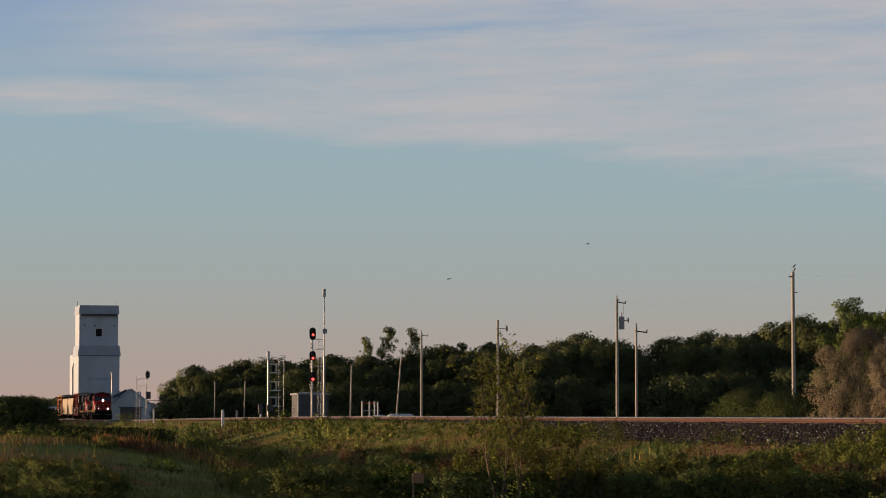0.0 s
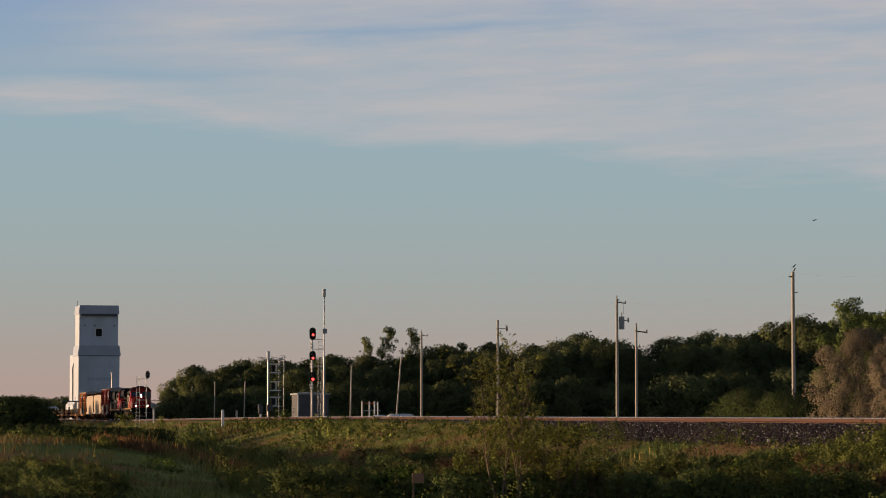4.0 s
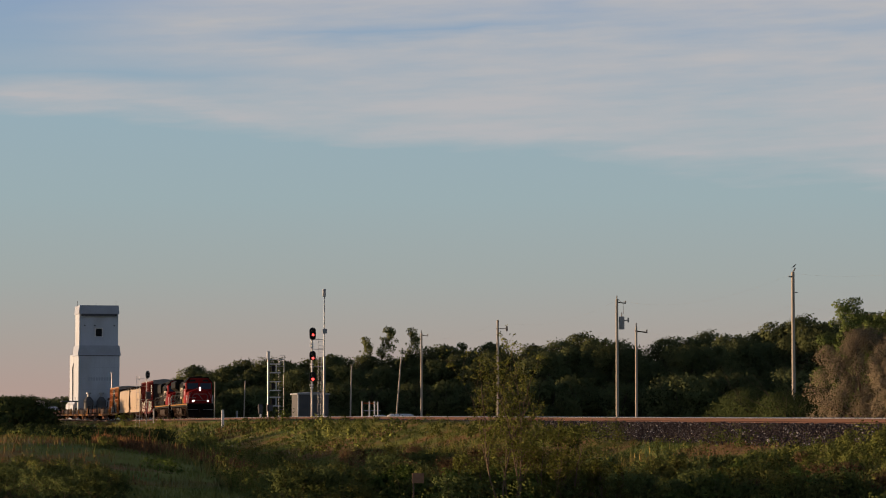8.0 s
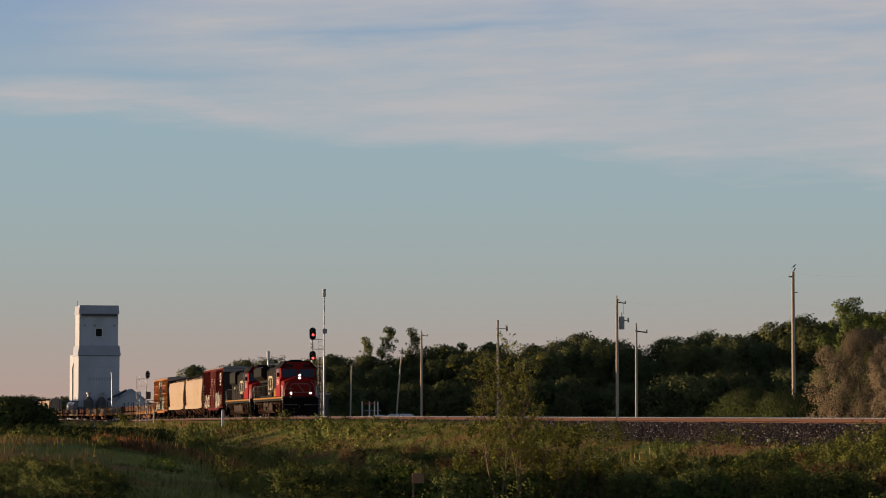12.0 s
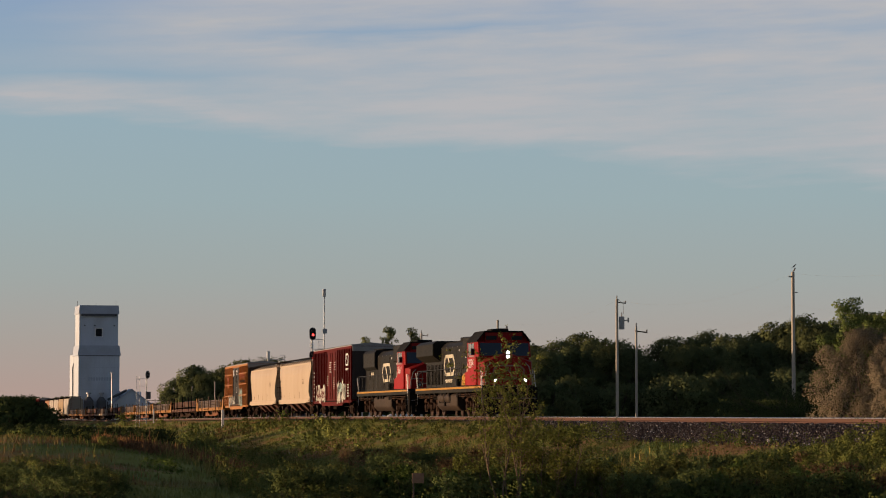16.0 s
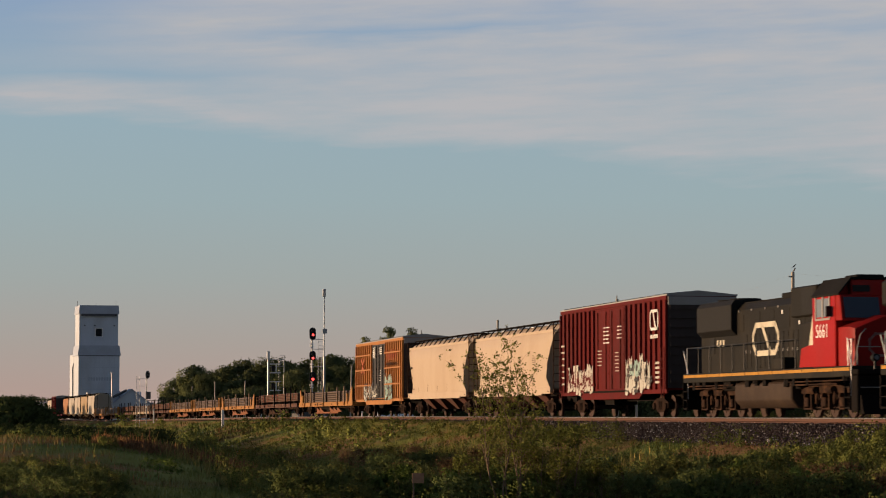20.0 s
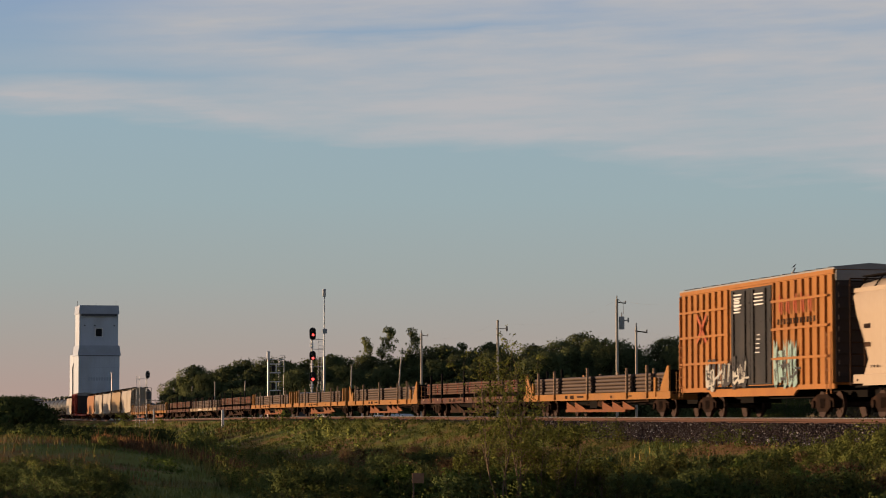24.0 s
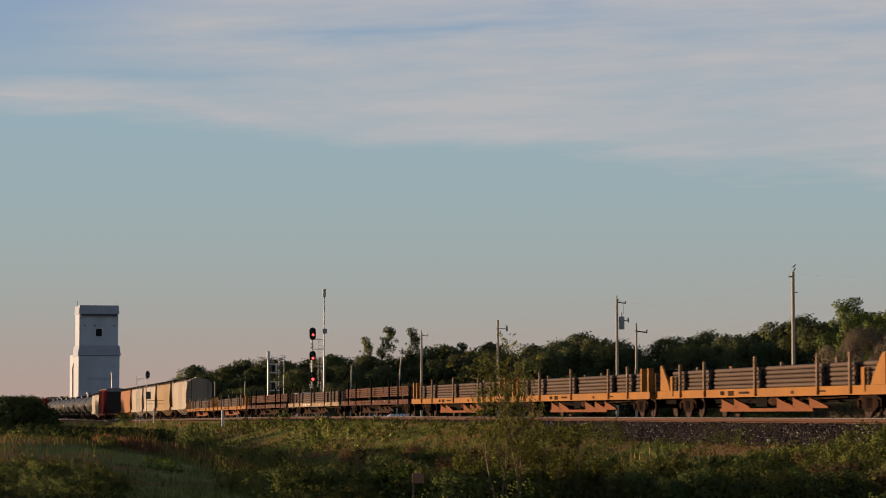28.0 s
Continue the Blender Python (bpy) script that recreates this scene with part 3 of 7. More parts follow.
# ---- grass ----
def grass_patch(name, label, mat, count, s_range, n_range, tall, wide, seed, where=None, blades=4):
    """Tufts of bent blades on the ground; where(s, n) gives the chance of a tuft."""
    rng = np.random.default_rng(seed)
    s = s_range[0] + (s_range[1] - s_range[0]) * rng.random(count) ** 1.35
    n = rng.uniform(*n_range, count)
    if where:
        keep = np.array([rng.random() < where(a, b) for a, b in zip(s, n)])
        s, n = s[keep], n[keep]
    k = len(s)
    gz = np.array([ground_z(a, b) for a, b in zip(s, n)])
    gx, gy = TRACK_C + FAR.x * s + SIDE.x * n, FAR.y * s + SIDE.y * n
    size = np.exp(rng.normal(0, 0.28, k))
    quads, soft = [], []
    for b in range(blades):
        a = rng.uniform(0, 2 * math.pi, k)
        h = rng.uniform(tall * 0.45, tall, k) * size
        lean = rng.uniform(0.05, 0.5, k) * h
        w = rng.uniform(0.6, 1.2, k) * wide
        ox, oy = rng.normal(0, 0.16, k), rng.normal(0, 0.16, k)
        dx, dy = np.cos(a), np.sin(a)
        px, py = -dy * w / 2, dx * w / 2
        base = np.stack([gx + ox, gy + oy, gz - 0.05], -1)
        side = np.stack([px, py, np.zeros(k)], -1)
        mid = base + np.stack([dx * lean * 0.35, dy * lean * 0.35, h * 0.6], -1)
        tip = base + np.stack([dx * lean, dy * lean, h], -1)
        quads.append(np.stack([base - side, base + side, mid + side * 0.8, mid - side * 0.8], 1))
        nrm = np.stack([rng.normal(0, 0.5, k), rng.normal(0, 0.5, k), np.full(k, 0.75)], -1)
        nrm /= np.linalg.norm(nrm, axis=1, keepdims=True)
        soft += [nrm, nrm]
        quads.append(np.stack([mid - side * 0.8, mid + side * 0.8, tip + side * 0.15, tip - side * 0.15], 1))
    tagged(new(name, quads_mesh(name, np.concatenate(quads), mat, np.concatenate(soft))), label, "grass", kind="stuff")


PATH = [(175, 119), (240, 116), (300, 112), (370, 106), (440, 98), (470, 90)]


def on_path(s, n):
    """Along the worn strip that comes down the mound."""
    p = spot(s, n)
    px = 784 + 4780 * p.x / max(1.0, p.y)
    if not 170 < px < 470:
        return False
    for (a, da), (b, db) in zip(PATH, PATH[1:]):
        if a <= px <= b:
            return abs(p.y - (da + (db - da) * (px - a) / (b - a))) < 3.4
    return False


def build_path():
    """The worn strip, laid close over the ground."""
    verts, faces, cols = [], [], 7
    rows = []
    for (a, da), (b, db) in zip(PATH, PATH[1:]):
        for k in range(12):
            v = k / 12
            rows.append((a + (b - a) * v, da + (db - da) * v))
    for i, (px, d) in enumerate(rows):
        half = 2.6 + 0.8 * noise.noise((i * 0.21, 3.0, 0.0))
        for j in range(cols):
            dep = d + half * (2 * j / (cols - 1) - 1)
            x, y = (px - 784) / 4780 * dep, dep
            s, n = along_across(x, y)
            verts.append((x, y, ground_z(s, n) + 0.05))
    for i in range(len(rows) - 1):
        for j in range(cols - 1):
            k = i * cols + j
            faces.append((k, k + cols, k + cols + 1, k + 1))
    me = bpy.data.meshes.new("path")
    me.from_pydata(verts, [], faces)
    me.materials.append(M["path"])
    me.shade_smooth()
    tagged(new("path", me), "worn reddish-brown dry path down the grassy mound", "path", kind="structure")


build_path()


def dry_here(s, n):
    return max(0.0, min(1.0, 0.5 + 1.8 * noise.noise((s * 0.045, n * 0.12, 9.0))))


grass_patch("grass", "tall green prairie grass on the bank and in the ditch", M["grass"], 56000, (42, 240), (2.3, 36), 0.19, 0.03, 11, lambda s, n: (1 - 0.6 * dry_here(s, n)) * (0 if on_path(s, n) or (n < 3.9 and s < 128) else 1))
grass_patch("dry_grass", "reddish-brown seeding grass among the green", M["dry_grass"], 26000, (42, 240), (2.6, 36), 0.24, 0.022, 12, lambda s, n: 1.0 if on_path(s, n) else 0.0 if n < 3.9 and s < 128 else 0.45 * dry_here(s, n) ** 2)
grass_patch("path_grass", "reddish-brown seeding grass on a worn strip of the mound", M["dry_grass"], 70000, (86, 134), (15, 30), 0.36, 0.06, 14, lambda s, n: 1.0 if on_path(s, n) else 0.0)
grass_patch("pale_grass", "thin pale seeding grass among the weeds of the ditch", M["pale_grass"], 13000, (60, 135), (6.5, 22), 0.5, 0.03, 15, lambda s, n: (0.25 + 0.75 * dry_here(s * 1.7, n)) * smooth(55, 80, s))
grass_patch("far_grass", "rough green grass farther along the line", M["grass"], 14000, (220, 620), (3.0, 60), 0.35, 0.09, 13)


# ---- trees and shrubs ----
def branch_tree(bm, base, way, length, radius, depth, rng, tips, spread=0.6, kids=3):
    end = base + way * length
    rod(bm, base, end, radius, 5, radius * 0.62)
    if depth == 0:
        tips.append(end)
        return
    for k in range(kids):
        turn = rng.uniform(0, 2 * math.pi)
        side = way.orthogonal().normalized()
        side.rotate(Matrix.Rotation(turn, 3, way))
        w = (way + side * rng.uniform(0.35, 1.0) * spread + Vector((0, 0, 0.12))).normalized()
        start = base + way * length * rng.uniform(0.55, 1.0)
        tips.append(start)
        branch_tree(bm, start, w, length * rng.uniform(0.55, 0.8), radius * 0.55, depth - 1, rng, tips, spread, kids)


def leaf_cloud(centres, radii, count, leaf, seed, flat=0.75, heart=None, whole=0.0, lift=0.3, shell=False):
    """Many small leaves gathered in clumps about the twigs."""
    rng = np.random.default_rng(seed)
    centres, radii = np.array(centres), np.array(radii)
    pick = rng.choice(len(centres), count, p=radii ** 2 / (radii ** 2).sum())
    d = rng.normal(0, 1, (count, 3))
    d /= np.linalg.norm(d, axis=1, keepdims=True)
    out = np.where(rng.random(count) < 0.8, np.minimum(1.1, rng.normal(0.84, 0.15, count)), rng.uniform(0.2, 0.9, count)) if shell else np.minimum(1.12, np.abs(rng.normal(0, 0.62, count)) ** 0.8)
    p = centres[pick] + d * (radii[pick] * out)[:, None] * np.array((1, 1, flat))
    a, b = rng.normal(0, 1, (count, 3)), rng.normal(0, 1, (count, 3))
    a /= np.linalg.norm(a, axis=1, keepdims=True)
    b -= a * (a * b).sum(1, keepdims=True)
    b /= np.linalg.norm(b, axis=1, keepdims=True)
    sz = (leaf * rng.uniform(0.6, 1.3, count))[:, None]
    a, b = a * sz, b * sz * 0.6
    if heart is not None:
        o = p - np.array(heart)
        o /= np.linalg.norm(o, axis=1, keepdims=True) + 1e-6
        d = d * (1 - whole) + o * whole
    soft = d + rng.normal(0, 0.1, (count, 3)) + np.array((0, 0, lift))
    soft /= np.linalg.norm(soft, axis=1, keepdims=True)
    return np.stack([p - a, p + b * 0.9, p + a, p - b * 0.9], 1), soft


def make_tree(name, label, category, seed, height, width, mat, leaves, leaf, trunk=0.16, low=0.25, clumps=26, group="", bark="bark", small=1.0, whole=0.0, lift=0.45, shell=True):
    """A tapered trunk with limbs, and a crown of leaf clumps with gaps; built at the origin, height 1 scale in metres."""
    rnd = random.Random(seed)
    t = thing(name, Matrix(), label, category, group)
    bm, tips = bmesh.new(), []
    p, way = Vector((0, 0, -0.3)), Vector((rnd.uniform(-0.08, 0.08), rnd.uniform(-0.08, 0.08), 1)).normalized()
    r = trunk
    for k in range(4):
        q = p + way * height * 0.19
        rod(bm, p, q, r, 7, r * 0.78)
        if k > 0:
            for _ in range(3):
                w = Vector((rnd.uniform(-1, 1), rnd.uniform(-1, 1), rnd.uniform(0.25, 0.9))).normalized()
                branch_tree(bm, p + way * rnd.uniform(0, 0.15) * height, w, width * rnd.uniform(0.22, 0.36), r * 0.5, 1, rnd, tips, 0.7, 2)
        p, r = q, r * 0.78
        way = (way + Vector((rnd.uniform(-0.15, 0.15), rnd.uniform(-0.15, 0.15), 0))).normalized()
    part("trunk", bm, M[bark], t)
    centres, radii = [], []
    for k in range(clumps):
        v = (k + rnd.random()) / clumps
        z = height * (low + (0.97 - low) * v)
        reach = width * 0.5 * math.sin(math.pi * min(1, 0.18 + 0.78 * v)) ** 0.7
        a, rr = rnd.uniform(0, 2 * math.pi), reach * math.sqrt(rnd.random())
        rad = width * rnd.choice((0.08, 0.11, 0.15, 0.20)) * rnd.uniform(0.85, 1.15) * small
        centres.append((rr * math.cos(a), rr * math.sin(a), min(z, height - rad * 0.7)))
        radii.append(rad)
    part("crown", quads_mesh("crown", leaf_cloud(centres, radii, leaves, leaf, seed, 0.85, (0, 0, height * (0.35 + 0.4 * low)), whole, lift, shell), mat), None, t)
    return t


def at_view(u, depth):
    """A place on the ground, u across the view (metres per metre of depth) and that deep."""
    x, y = u * depth, depth
    s, n = along_across(x, y)
    return x, y, ground_z(s, n)


def place(px, depth, zoff=-0.1, turn=0.0, size=1.0):
    x, y, z = at_view((px - 784) / 4780, depth)
    return Matrix.LocRotScale((x, y, z + zoff), Euler((0, 0, turn)), (size, size, size))


WOODS = "trees of the wood behind the line"
SPECIES = [make_tree("tree", "dark green broadleaf tree in the wood behind the railway", "tree", 20 + k, 9.0, w, M["leaf_dark"], 12000, 0.15, 0.17, 0.06, 62, WOODS, small=1.05, whole=0.3) for k, w in enumerate((6.5, 7.5, 5.5, 8.0))]
FINE = [make_tree("tree", "dark green broadleaf tree in the wood behind the railway", "tree", 30 + k, 9.0, w, M["leaf_dark"], 19000, 0.125, 0.17, 0.04, 70, WOODS, small=1.0, whole=0.3) for k, w in enumerate((7.5, 6.5))]
THIN = [make_tree("tree", "tall thin-crowned tree rising above the wood", "tree", 40 + k, 9.0, 1.9, M["leaf_dark"], 1600, 0.09, 0.07, 0.66, 22, WOODS, small=1.25, whole=0.2) for k in range(2)]
SHRUBS = [make_tree("shrub", "dense dark green shrub at the edge of the wood", "shrub", 60 + k, 3.0, 4.6, M["leaf_dark"], 4600, 0.10, 0.06, 0.02, 30, "shrubs along the wood", small=1.05, whole=0.35) for k in range(3)]


def plant(proto, first, m, height):
    """Sets a copy (or the first itself) so that it stands height tall."""
    base = proto["tall"]
    k = height / base
    loc, rot, _ = m.decompose()
    if first:
        proto.matrix_basis = Matrix.LocRotScale(loc, rot, (k, k, k))
        return proto
    ob = copy_thing(proto, Matrix.LocRotScale(loc, rot, None))
    ob.scale = (k, k, k)
    return ob


for group_of, tall in ((SPECIES, 9.0), (FINE, 9.0), (THIN, 9.0), (SHRUBS, 3.0)):
    for proto in group_of:
        proto["tall"] = tall
used = set()


def grow(proto, px, top, depth, turn):
    """A tree at a bearing and depth whose top reaches the height of the skyline there."""
    m = place(px, depth, -0.15, turn)
    h = ((734 - top) / 4780 * depth - m.translation.z) * 1.02
    first = proto.name not in used
    used.add(proto.name)
    return plant(proto, first, m, max(1.0, h))


rnd = random.Random(4)
SKYLINE = [(300, 692), (318, 668), (342, 650), (372, 660), (402, 652), (430, 640), (458, 650), (480, 640), (512, 645), (548, 640), (585, 632), (615, 640), (655, 632), (690, 640), (725, 630), (760, 622), (790, 616), (830, 625), (866, 610), (905, 632), (945, 614), (985, 606), (1030, 598), (1066, 602), (1100, 610), (1140, 632), (1180, 606), (1215, 600), (1255, 594), (1300, 596), (1345, 592), (1385, 578), (1425, 566), (1465, 575), (1520, 560), (1570, 560), (1620, 555)]


def wood_depth(px):
    return 525 - 0.012 * (px - 300)


for k, (px, top) in enumerate(SKYLINE):
    d = wood_depth(px)
    kinds = FINE * 2 if px > 1020 else SPECIES
    grow(kinds[k % 4], px, top + rnd.uniform(-2, 2), d + rnd.uniform(-8, 8), rnd.uniform(-0.7, 0.7))
    grow(kinds[(k + 1) % 4], px + rnd.uniform(8, 24), top + rnd.uniform(8, 22), d - rnd.uniform(10, 25), rnd.uniform(-0.7, 0.7))
    for j in range(2):
        grow(SHRUBS[(k + j) % 3], px + j * 18 + rnd.uniform(-8, 8), 734 - (738 - top) * rnd.uniform(0.28, 0.5), d - rnd.uniform(28, 42), rnd.uniform(-0.7, 0.7))
for k, (px, top) in enumerate(((646, 598), (686, 578), (728, 582), (815, 606))):
    grow(THIN[k % 2], px, top, wood_depth(px) - 5, rnd.uniform(-0.7, 0.7))
for k in range(16):
    grow(SHRUBS[k % 3], -40 + 11 * k, 706 + rnd.uniform(-4, 4), 780 + rnd.uniform(-20, 40), rnd.uniform(-0.7, 0.7))

poplar = make_tree("tree", "sunlit young poplar with open light green crown", "tree", 81, 9.0, 4.6, M["leaf_lit"], 9000, 0.085, 0.12, 0.2, 44, small=0.85, whole=0.15)
poplar["tall"] = 9.0
grow(poplar, 1512, 530, 190, 0.4)
grow(poplar, 1572, 552, 186, -0.6)
silver = make_tree("tree", "silvery brown-leaved willow leaning beside the track", "tree", 83, 5.0, 5.4, M["leaf_silver"], 42000, 0.034, 0.10, 0.04, 95, small=0.62, whole=0.6, lift=0.2)
silver["tall"] = 5.0
grow(silver, 1530, 586, 140, 0.5)
grow(silver, 1612, 592, 138, -0.5)
low_bush = make_tree("shrub", "rounded green bush on the far side of the track", "shrub", 85, 2.4, 6.0, M["leaf_mid"], 18000, 0.04, 0.06, 0.0, 40, small=0.95, whole=0.5)
low_bush["tall"] = 2.4
grow(low_bush, 1350, 694, 150, 0.2)
grow(low_bush, 1410, 700, 146, -0.5)
# dark scrub on the near side, towards the grain elevator
scrub = make_tree("shrub", "dark low scrub in the hollow beside the line", "shrub", 87, 2.2, 5.0, M["leaf_mid"], 3000, 0.13, 0.05, 0.0, 40, "scrub in the hollow", small=0.9, whole=0.5)
scrub["tall"] = 2.2
for k in range(15):
    grow(scrub, -10 + 20 * k, 752 + 0.05 * k * k + rnd.uniform(-3, 3), 285 - 5 * k + rnd.uniform(-15, 15), rnd.uniform(-0.7, 0.7))
for k in range(12):
    grow(scrub, -20 + 7 * k, (709 if k < 7 else 722) + rnd.uniform(-3, 4), 430 + rnd.uniform(-20, 20), rnd.uniform(-0.7, 0.7))

# the hedge goes on along the near side of the line and shades it
for k in range(8):
    s, n = 482 + 17 * k + rnd.uniform(-4, 4), 17 + rnd.uniform(-1.5, 2)
    p = spot(s, n)
    plant(scrub, False, Matrix.LocRotScale((p.x, p.y, ground_z(s, n) - 0.2), Euler((0, 0, rnd.uniform(-0.7, 0.7))), (1, 1, 1)), rnd.uniform(5.2, 6.4))


def willow_shrub(at, seed, height, reach, stems, leaves):
    """An open willow: several thin crooked stems, fine twigs and narrow leaves."""
    rnd2 = random.Random(seed)
    t = thing("willow_shrub", at, "open young willow shrub with sparse yellow-green leaves", "shrub")
    tips = []
    for k in range(stems):
        bm = bmesh.new()
        a = 2 * math.pi * k / stems + rnd2.uniform(-0.4, 0.4)
        out = rnd2.uniform(0.15, 0.5) * reach / height * 1.3
        way = Vector((out * math.cos(a), out * math.sin(a), 1)).normalized()
        p = Vector((0.12 * math.cos(a), 0.12 * math.sin(a), -0.1))
        r = rnd2.uniform(0.02, 0.035)
        for j in range(5):
            q = p + way * height * 0.165 * rnd2.uniform(0.85, 1.15)
            rod(bm, p, q, r, 5, r * 0.82)
            if j > 1:
                for _ in range(3):
                    side = Vector((rnd2.uniform(-1, 1), rnd2.uniform(-1, 1), rnd2.uniform(0.3, 1.1))).normalized()
                    branch_tree(bm, p.lerp(q, rnd2.random()), (way + side).normalized(), height * rnd2.uniform(0.09, 0.17), r * 0.45, 2, rnd2, tips, 0.7, 2)
            p, r = q, r * 0.8
            way = (way + Vector((rnd2.uniform(-0.22, 0.22), rnd2.uniform(-0.22, 0.22), 0.1))).normalized()
        part("stem", bm, M["twig"], t)
    part("crown", quads_mesh("crown", leaf_cloud([tuple(v) for v in tips], [rnd2.uniform(0.05, 0.16) for _ in tips], leaves, 0.026, seed), M["leaf_willow"]), None, t)
    return t


willow_shrub(place(905, 60), 31, 4.15, 2.1, 8, 9000)
willow_shrub(place(978, 61.5), 33, 2.6, 1.9, 8, 9000)
willow_shrub(place(835, 63), 34, 1.9, 1.6, 6, 6000)
willow_shrub(place(1060, 64), 35, 1.9, 1.6, 6, 5000)


def weed_bed(name, label, mat, clumps, leaves, leaf, seed, s_range, n_range, tall, chance):
    """Leafy weeds in uneven clumps: each clump a loose dome of small leaves."""
    rng = np.random.default_rng(seed)
    s = s_range[0] + (s_range[1] - s_range[0]) * rng.random(clumps) ** 1.5
    n = rng.uniform(*n_range, clumps)
    keep = np.array([rng.random() < chance(a, b) for a, b in zip(s, n)])
    s, n = s[keep], n[keep]
    centres, radii = [], []
    for a, b in zip(s, n):
        h = tall * math.exp(rng.normal(0, 0.35)) * (0.6 + 0.8 * max(0, 0.5 + noise.noise((a * 0.12, b * 0.2, seed))))
        p = spot(a, b)
        z = ground_z(a, b)
        for k in range(3):
            r = h * rng.uniform(0.28, 0.5)
            centres.append((p.x + rng.normal(0, 0.3) * h, p.y + rng.normal(0, 0.3) * h, z + h * rng.uniform(0.25, 0.75)))
            radii.append(r)
    quads = leaf_cloud(centres, radii, len(s) * leaves, leaf, seed, lift=0.8)
    tagged(new(name, quads_mesh(name, quads, mat)), label, "weeds", kind="stuff")


def lush(s, n):
    return max(0.0, min(1.0, 0.45 + 1.6 * noise.noise((s * 0.06, n * 0.16, 21.0)) + 0.5 * smooth(115, 70, s)))


# chance of a lit spot, put in as yellow-green weeds
def sunny(s, n):
    return max(0.0, min(1.0, 0.25 + 1.6 * noise.noise((s * 0.08, n * 0.2, 31.0))))


weed_bed("weeds", "leafy dark green weeds on the railway bank", M["weed"], 3600, 55, 0.035, 51, (55, 170), (4.2, 22), 0.55, lush)
weed_bed("yellow_weeds", "weeds coloured yellow-green as sunlit spots in the grass", M["weed_lit"], 2200, 45, 0.03, 52, (55, 170), (4.2, 20), 0.5, sunny)
weed_bed("far_weeds", "rough green weeds farther along the bank", M["weed"], 2200, 45, 0.09, 53, (150, 420), (4.4, 50), 0.75, lush)
weed_bed("bank_weeds", "weeds growing into the edge of the ballast", M["weed"], 900, 50, 0.035, 54, (118, 260), (2.3, 5.0), 0.30, lambda s, n: 0.9)
weed = make_tree("shrub", "low weedy green shrub among the grass", "shrub", 91, 1.1, 1.5, M["weed"], 2400, 0.032, 0.02, 0.0, 40, "weeds on the near bank", "twig", small=0.75, lift=0.8)
weed["tall"] = 1.1
for k in range(120):
    px = rnd.uniform(980, 1600) if k < 36 or k > 85 else (rnd.uniform(745, 850) if k < 46 else rnd.uniform(540, 1000))
    d = rnd.uniform(61, 80)
    m = place(px, d, -0.05, rnd.uniform(-0.7, 0.7))
    first = weed.name not in used
    used.add(weed.name)
    plant(weed, first, m, rnd.uniform(0.5, 1.05))
# darker leafy bushes that stand out of the meadow grass
bush = make_tree("shrub", "low dark leafy bush in the meadow grass", "shrub", 93, 1.2, 2.2, M["weed"], 3200, 0.04, 0.02, 0.0, 36, "bushes in the meadow", "twig", small=0.95, whole=0.4)
bush["tall"] = 1.2
for px, d, h in ((352, 118, 0.95), (372, 112, 0.7), (188, 104, 0.55), (45, 84, 0.6), (75, 76, 0.7), (118, 82, 0.65), (205, 74, 0.5), (420, 84, 0.6), (450, 78, 0.6)):
    first = bush.name not in used
    used.add(bush.name)
    plant(bush, first, place(px, d, -0.05, 0.6 * math.sin(px)), h)

# leafy clumps in the ditch and on the near bank, by colour
CLUMPS = {}
for key, label, w, leaves, leaf in (("bush_dark", "dark green leafy bush in the ditch", 1.9, 3400, 0.034), ("bush_olive", "olive green weedy bush in the ditch", 1.7, 3000, 0.032), ("bush_bright", "fresh green bush in the meadow", 1.5, 3800, 0.034), ("bush_rust", "rusty brown seeding weeds in the grass", 1.6, 3400, 0.026)):
    CLUMPS[key] = make_tree("bush", label, "bush", 100 + len(CLUMPS), 1.3, w, M[key], leaves, leaf, 0.02, 0.0, 46, "leafy clumps in the ditch", "twig", small=0.72, whole=0.25, lift=0.6, shell=False)
    CLUMPS[key]["tall"] = 1.3


def clump(key, px, depth, height):
    first = CLUMPS[key].name not in used
    used.add(CLUMPS[key].name)
    plant(CLUMPS[key], first, place(px, depth, -0.05, rnd.uniform(-3, 3)), height)


def thicket(count, keys, px_range, depth_range, low, tops):
    """Bushes that rise to tops metres below the eye, none lower than low."""
    for k in range(count):
        px, depth = rnd.uniform(*px_range), rnd.uniform(*depth_range)
        ground = place(px, depth).translation.z
        clump(keys[k % len(keys)], px, depth, min(1.4, max(low, -rnd.uniform(*tops) - ground)))


D, O, R, B = "bush_dark", "bush_olive", "bush_rust", "bush_bright"
thicket(84, (D, O, D, O, D, R, B), (985, 1600), (61, 84), 0.35, (1.0, 1.8))
thicket(36, (D, O, D, O, B), (440, 985), (60, 70), 0.3, (1.0, 1.7))
thicket(26, (D, D, O, D), (-20, 215), (60, 74), 0.3, (1.15, 1.65))
thicket(26, (R, O, D, R), (600, 960), (80, 125), 0.3, (0.9, 1.7))
for key, px, depth, height in ((B, 640, 71, 1.05), (B, 655, 73, 0.75), (B, 285, 92, 0.5), (B, 305, 90, 0.6), (B, 262, 94, 0.45), (D, 352, 118, 0.8), (D, 375, 114, 0.7), (D, 400, 108, 0.55), (D, 190, 106, 0.5), (D, 470, 84, 0.6), (D, 500, 80, 0.65), (D, 540, 78, 0.6), (D, 690, 100, 0.8), (D, 720, 95, 0.75), (B, 520, 72, 0.6), (B, 1205, 64, 1.0)):
    clump(key, px, depth, height)


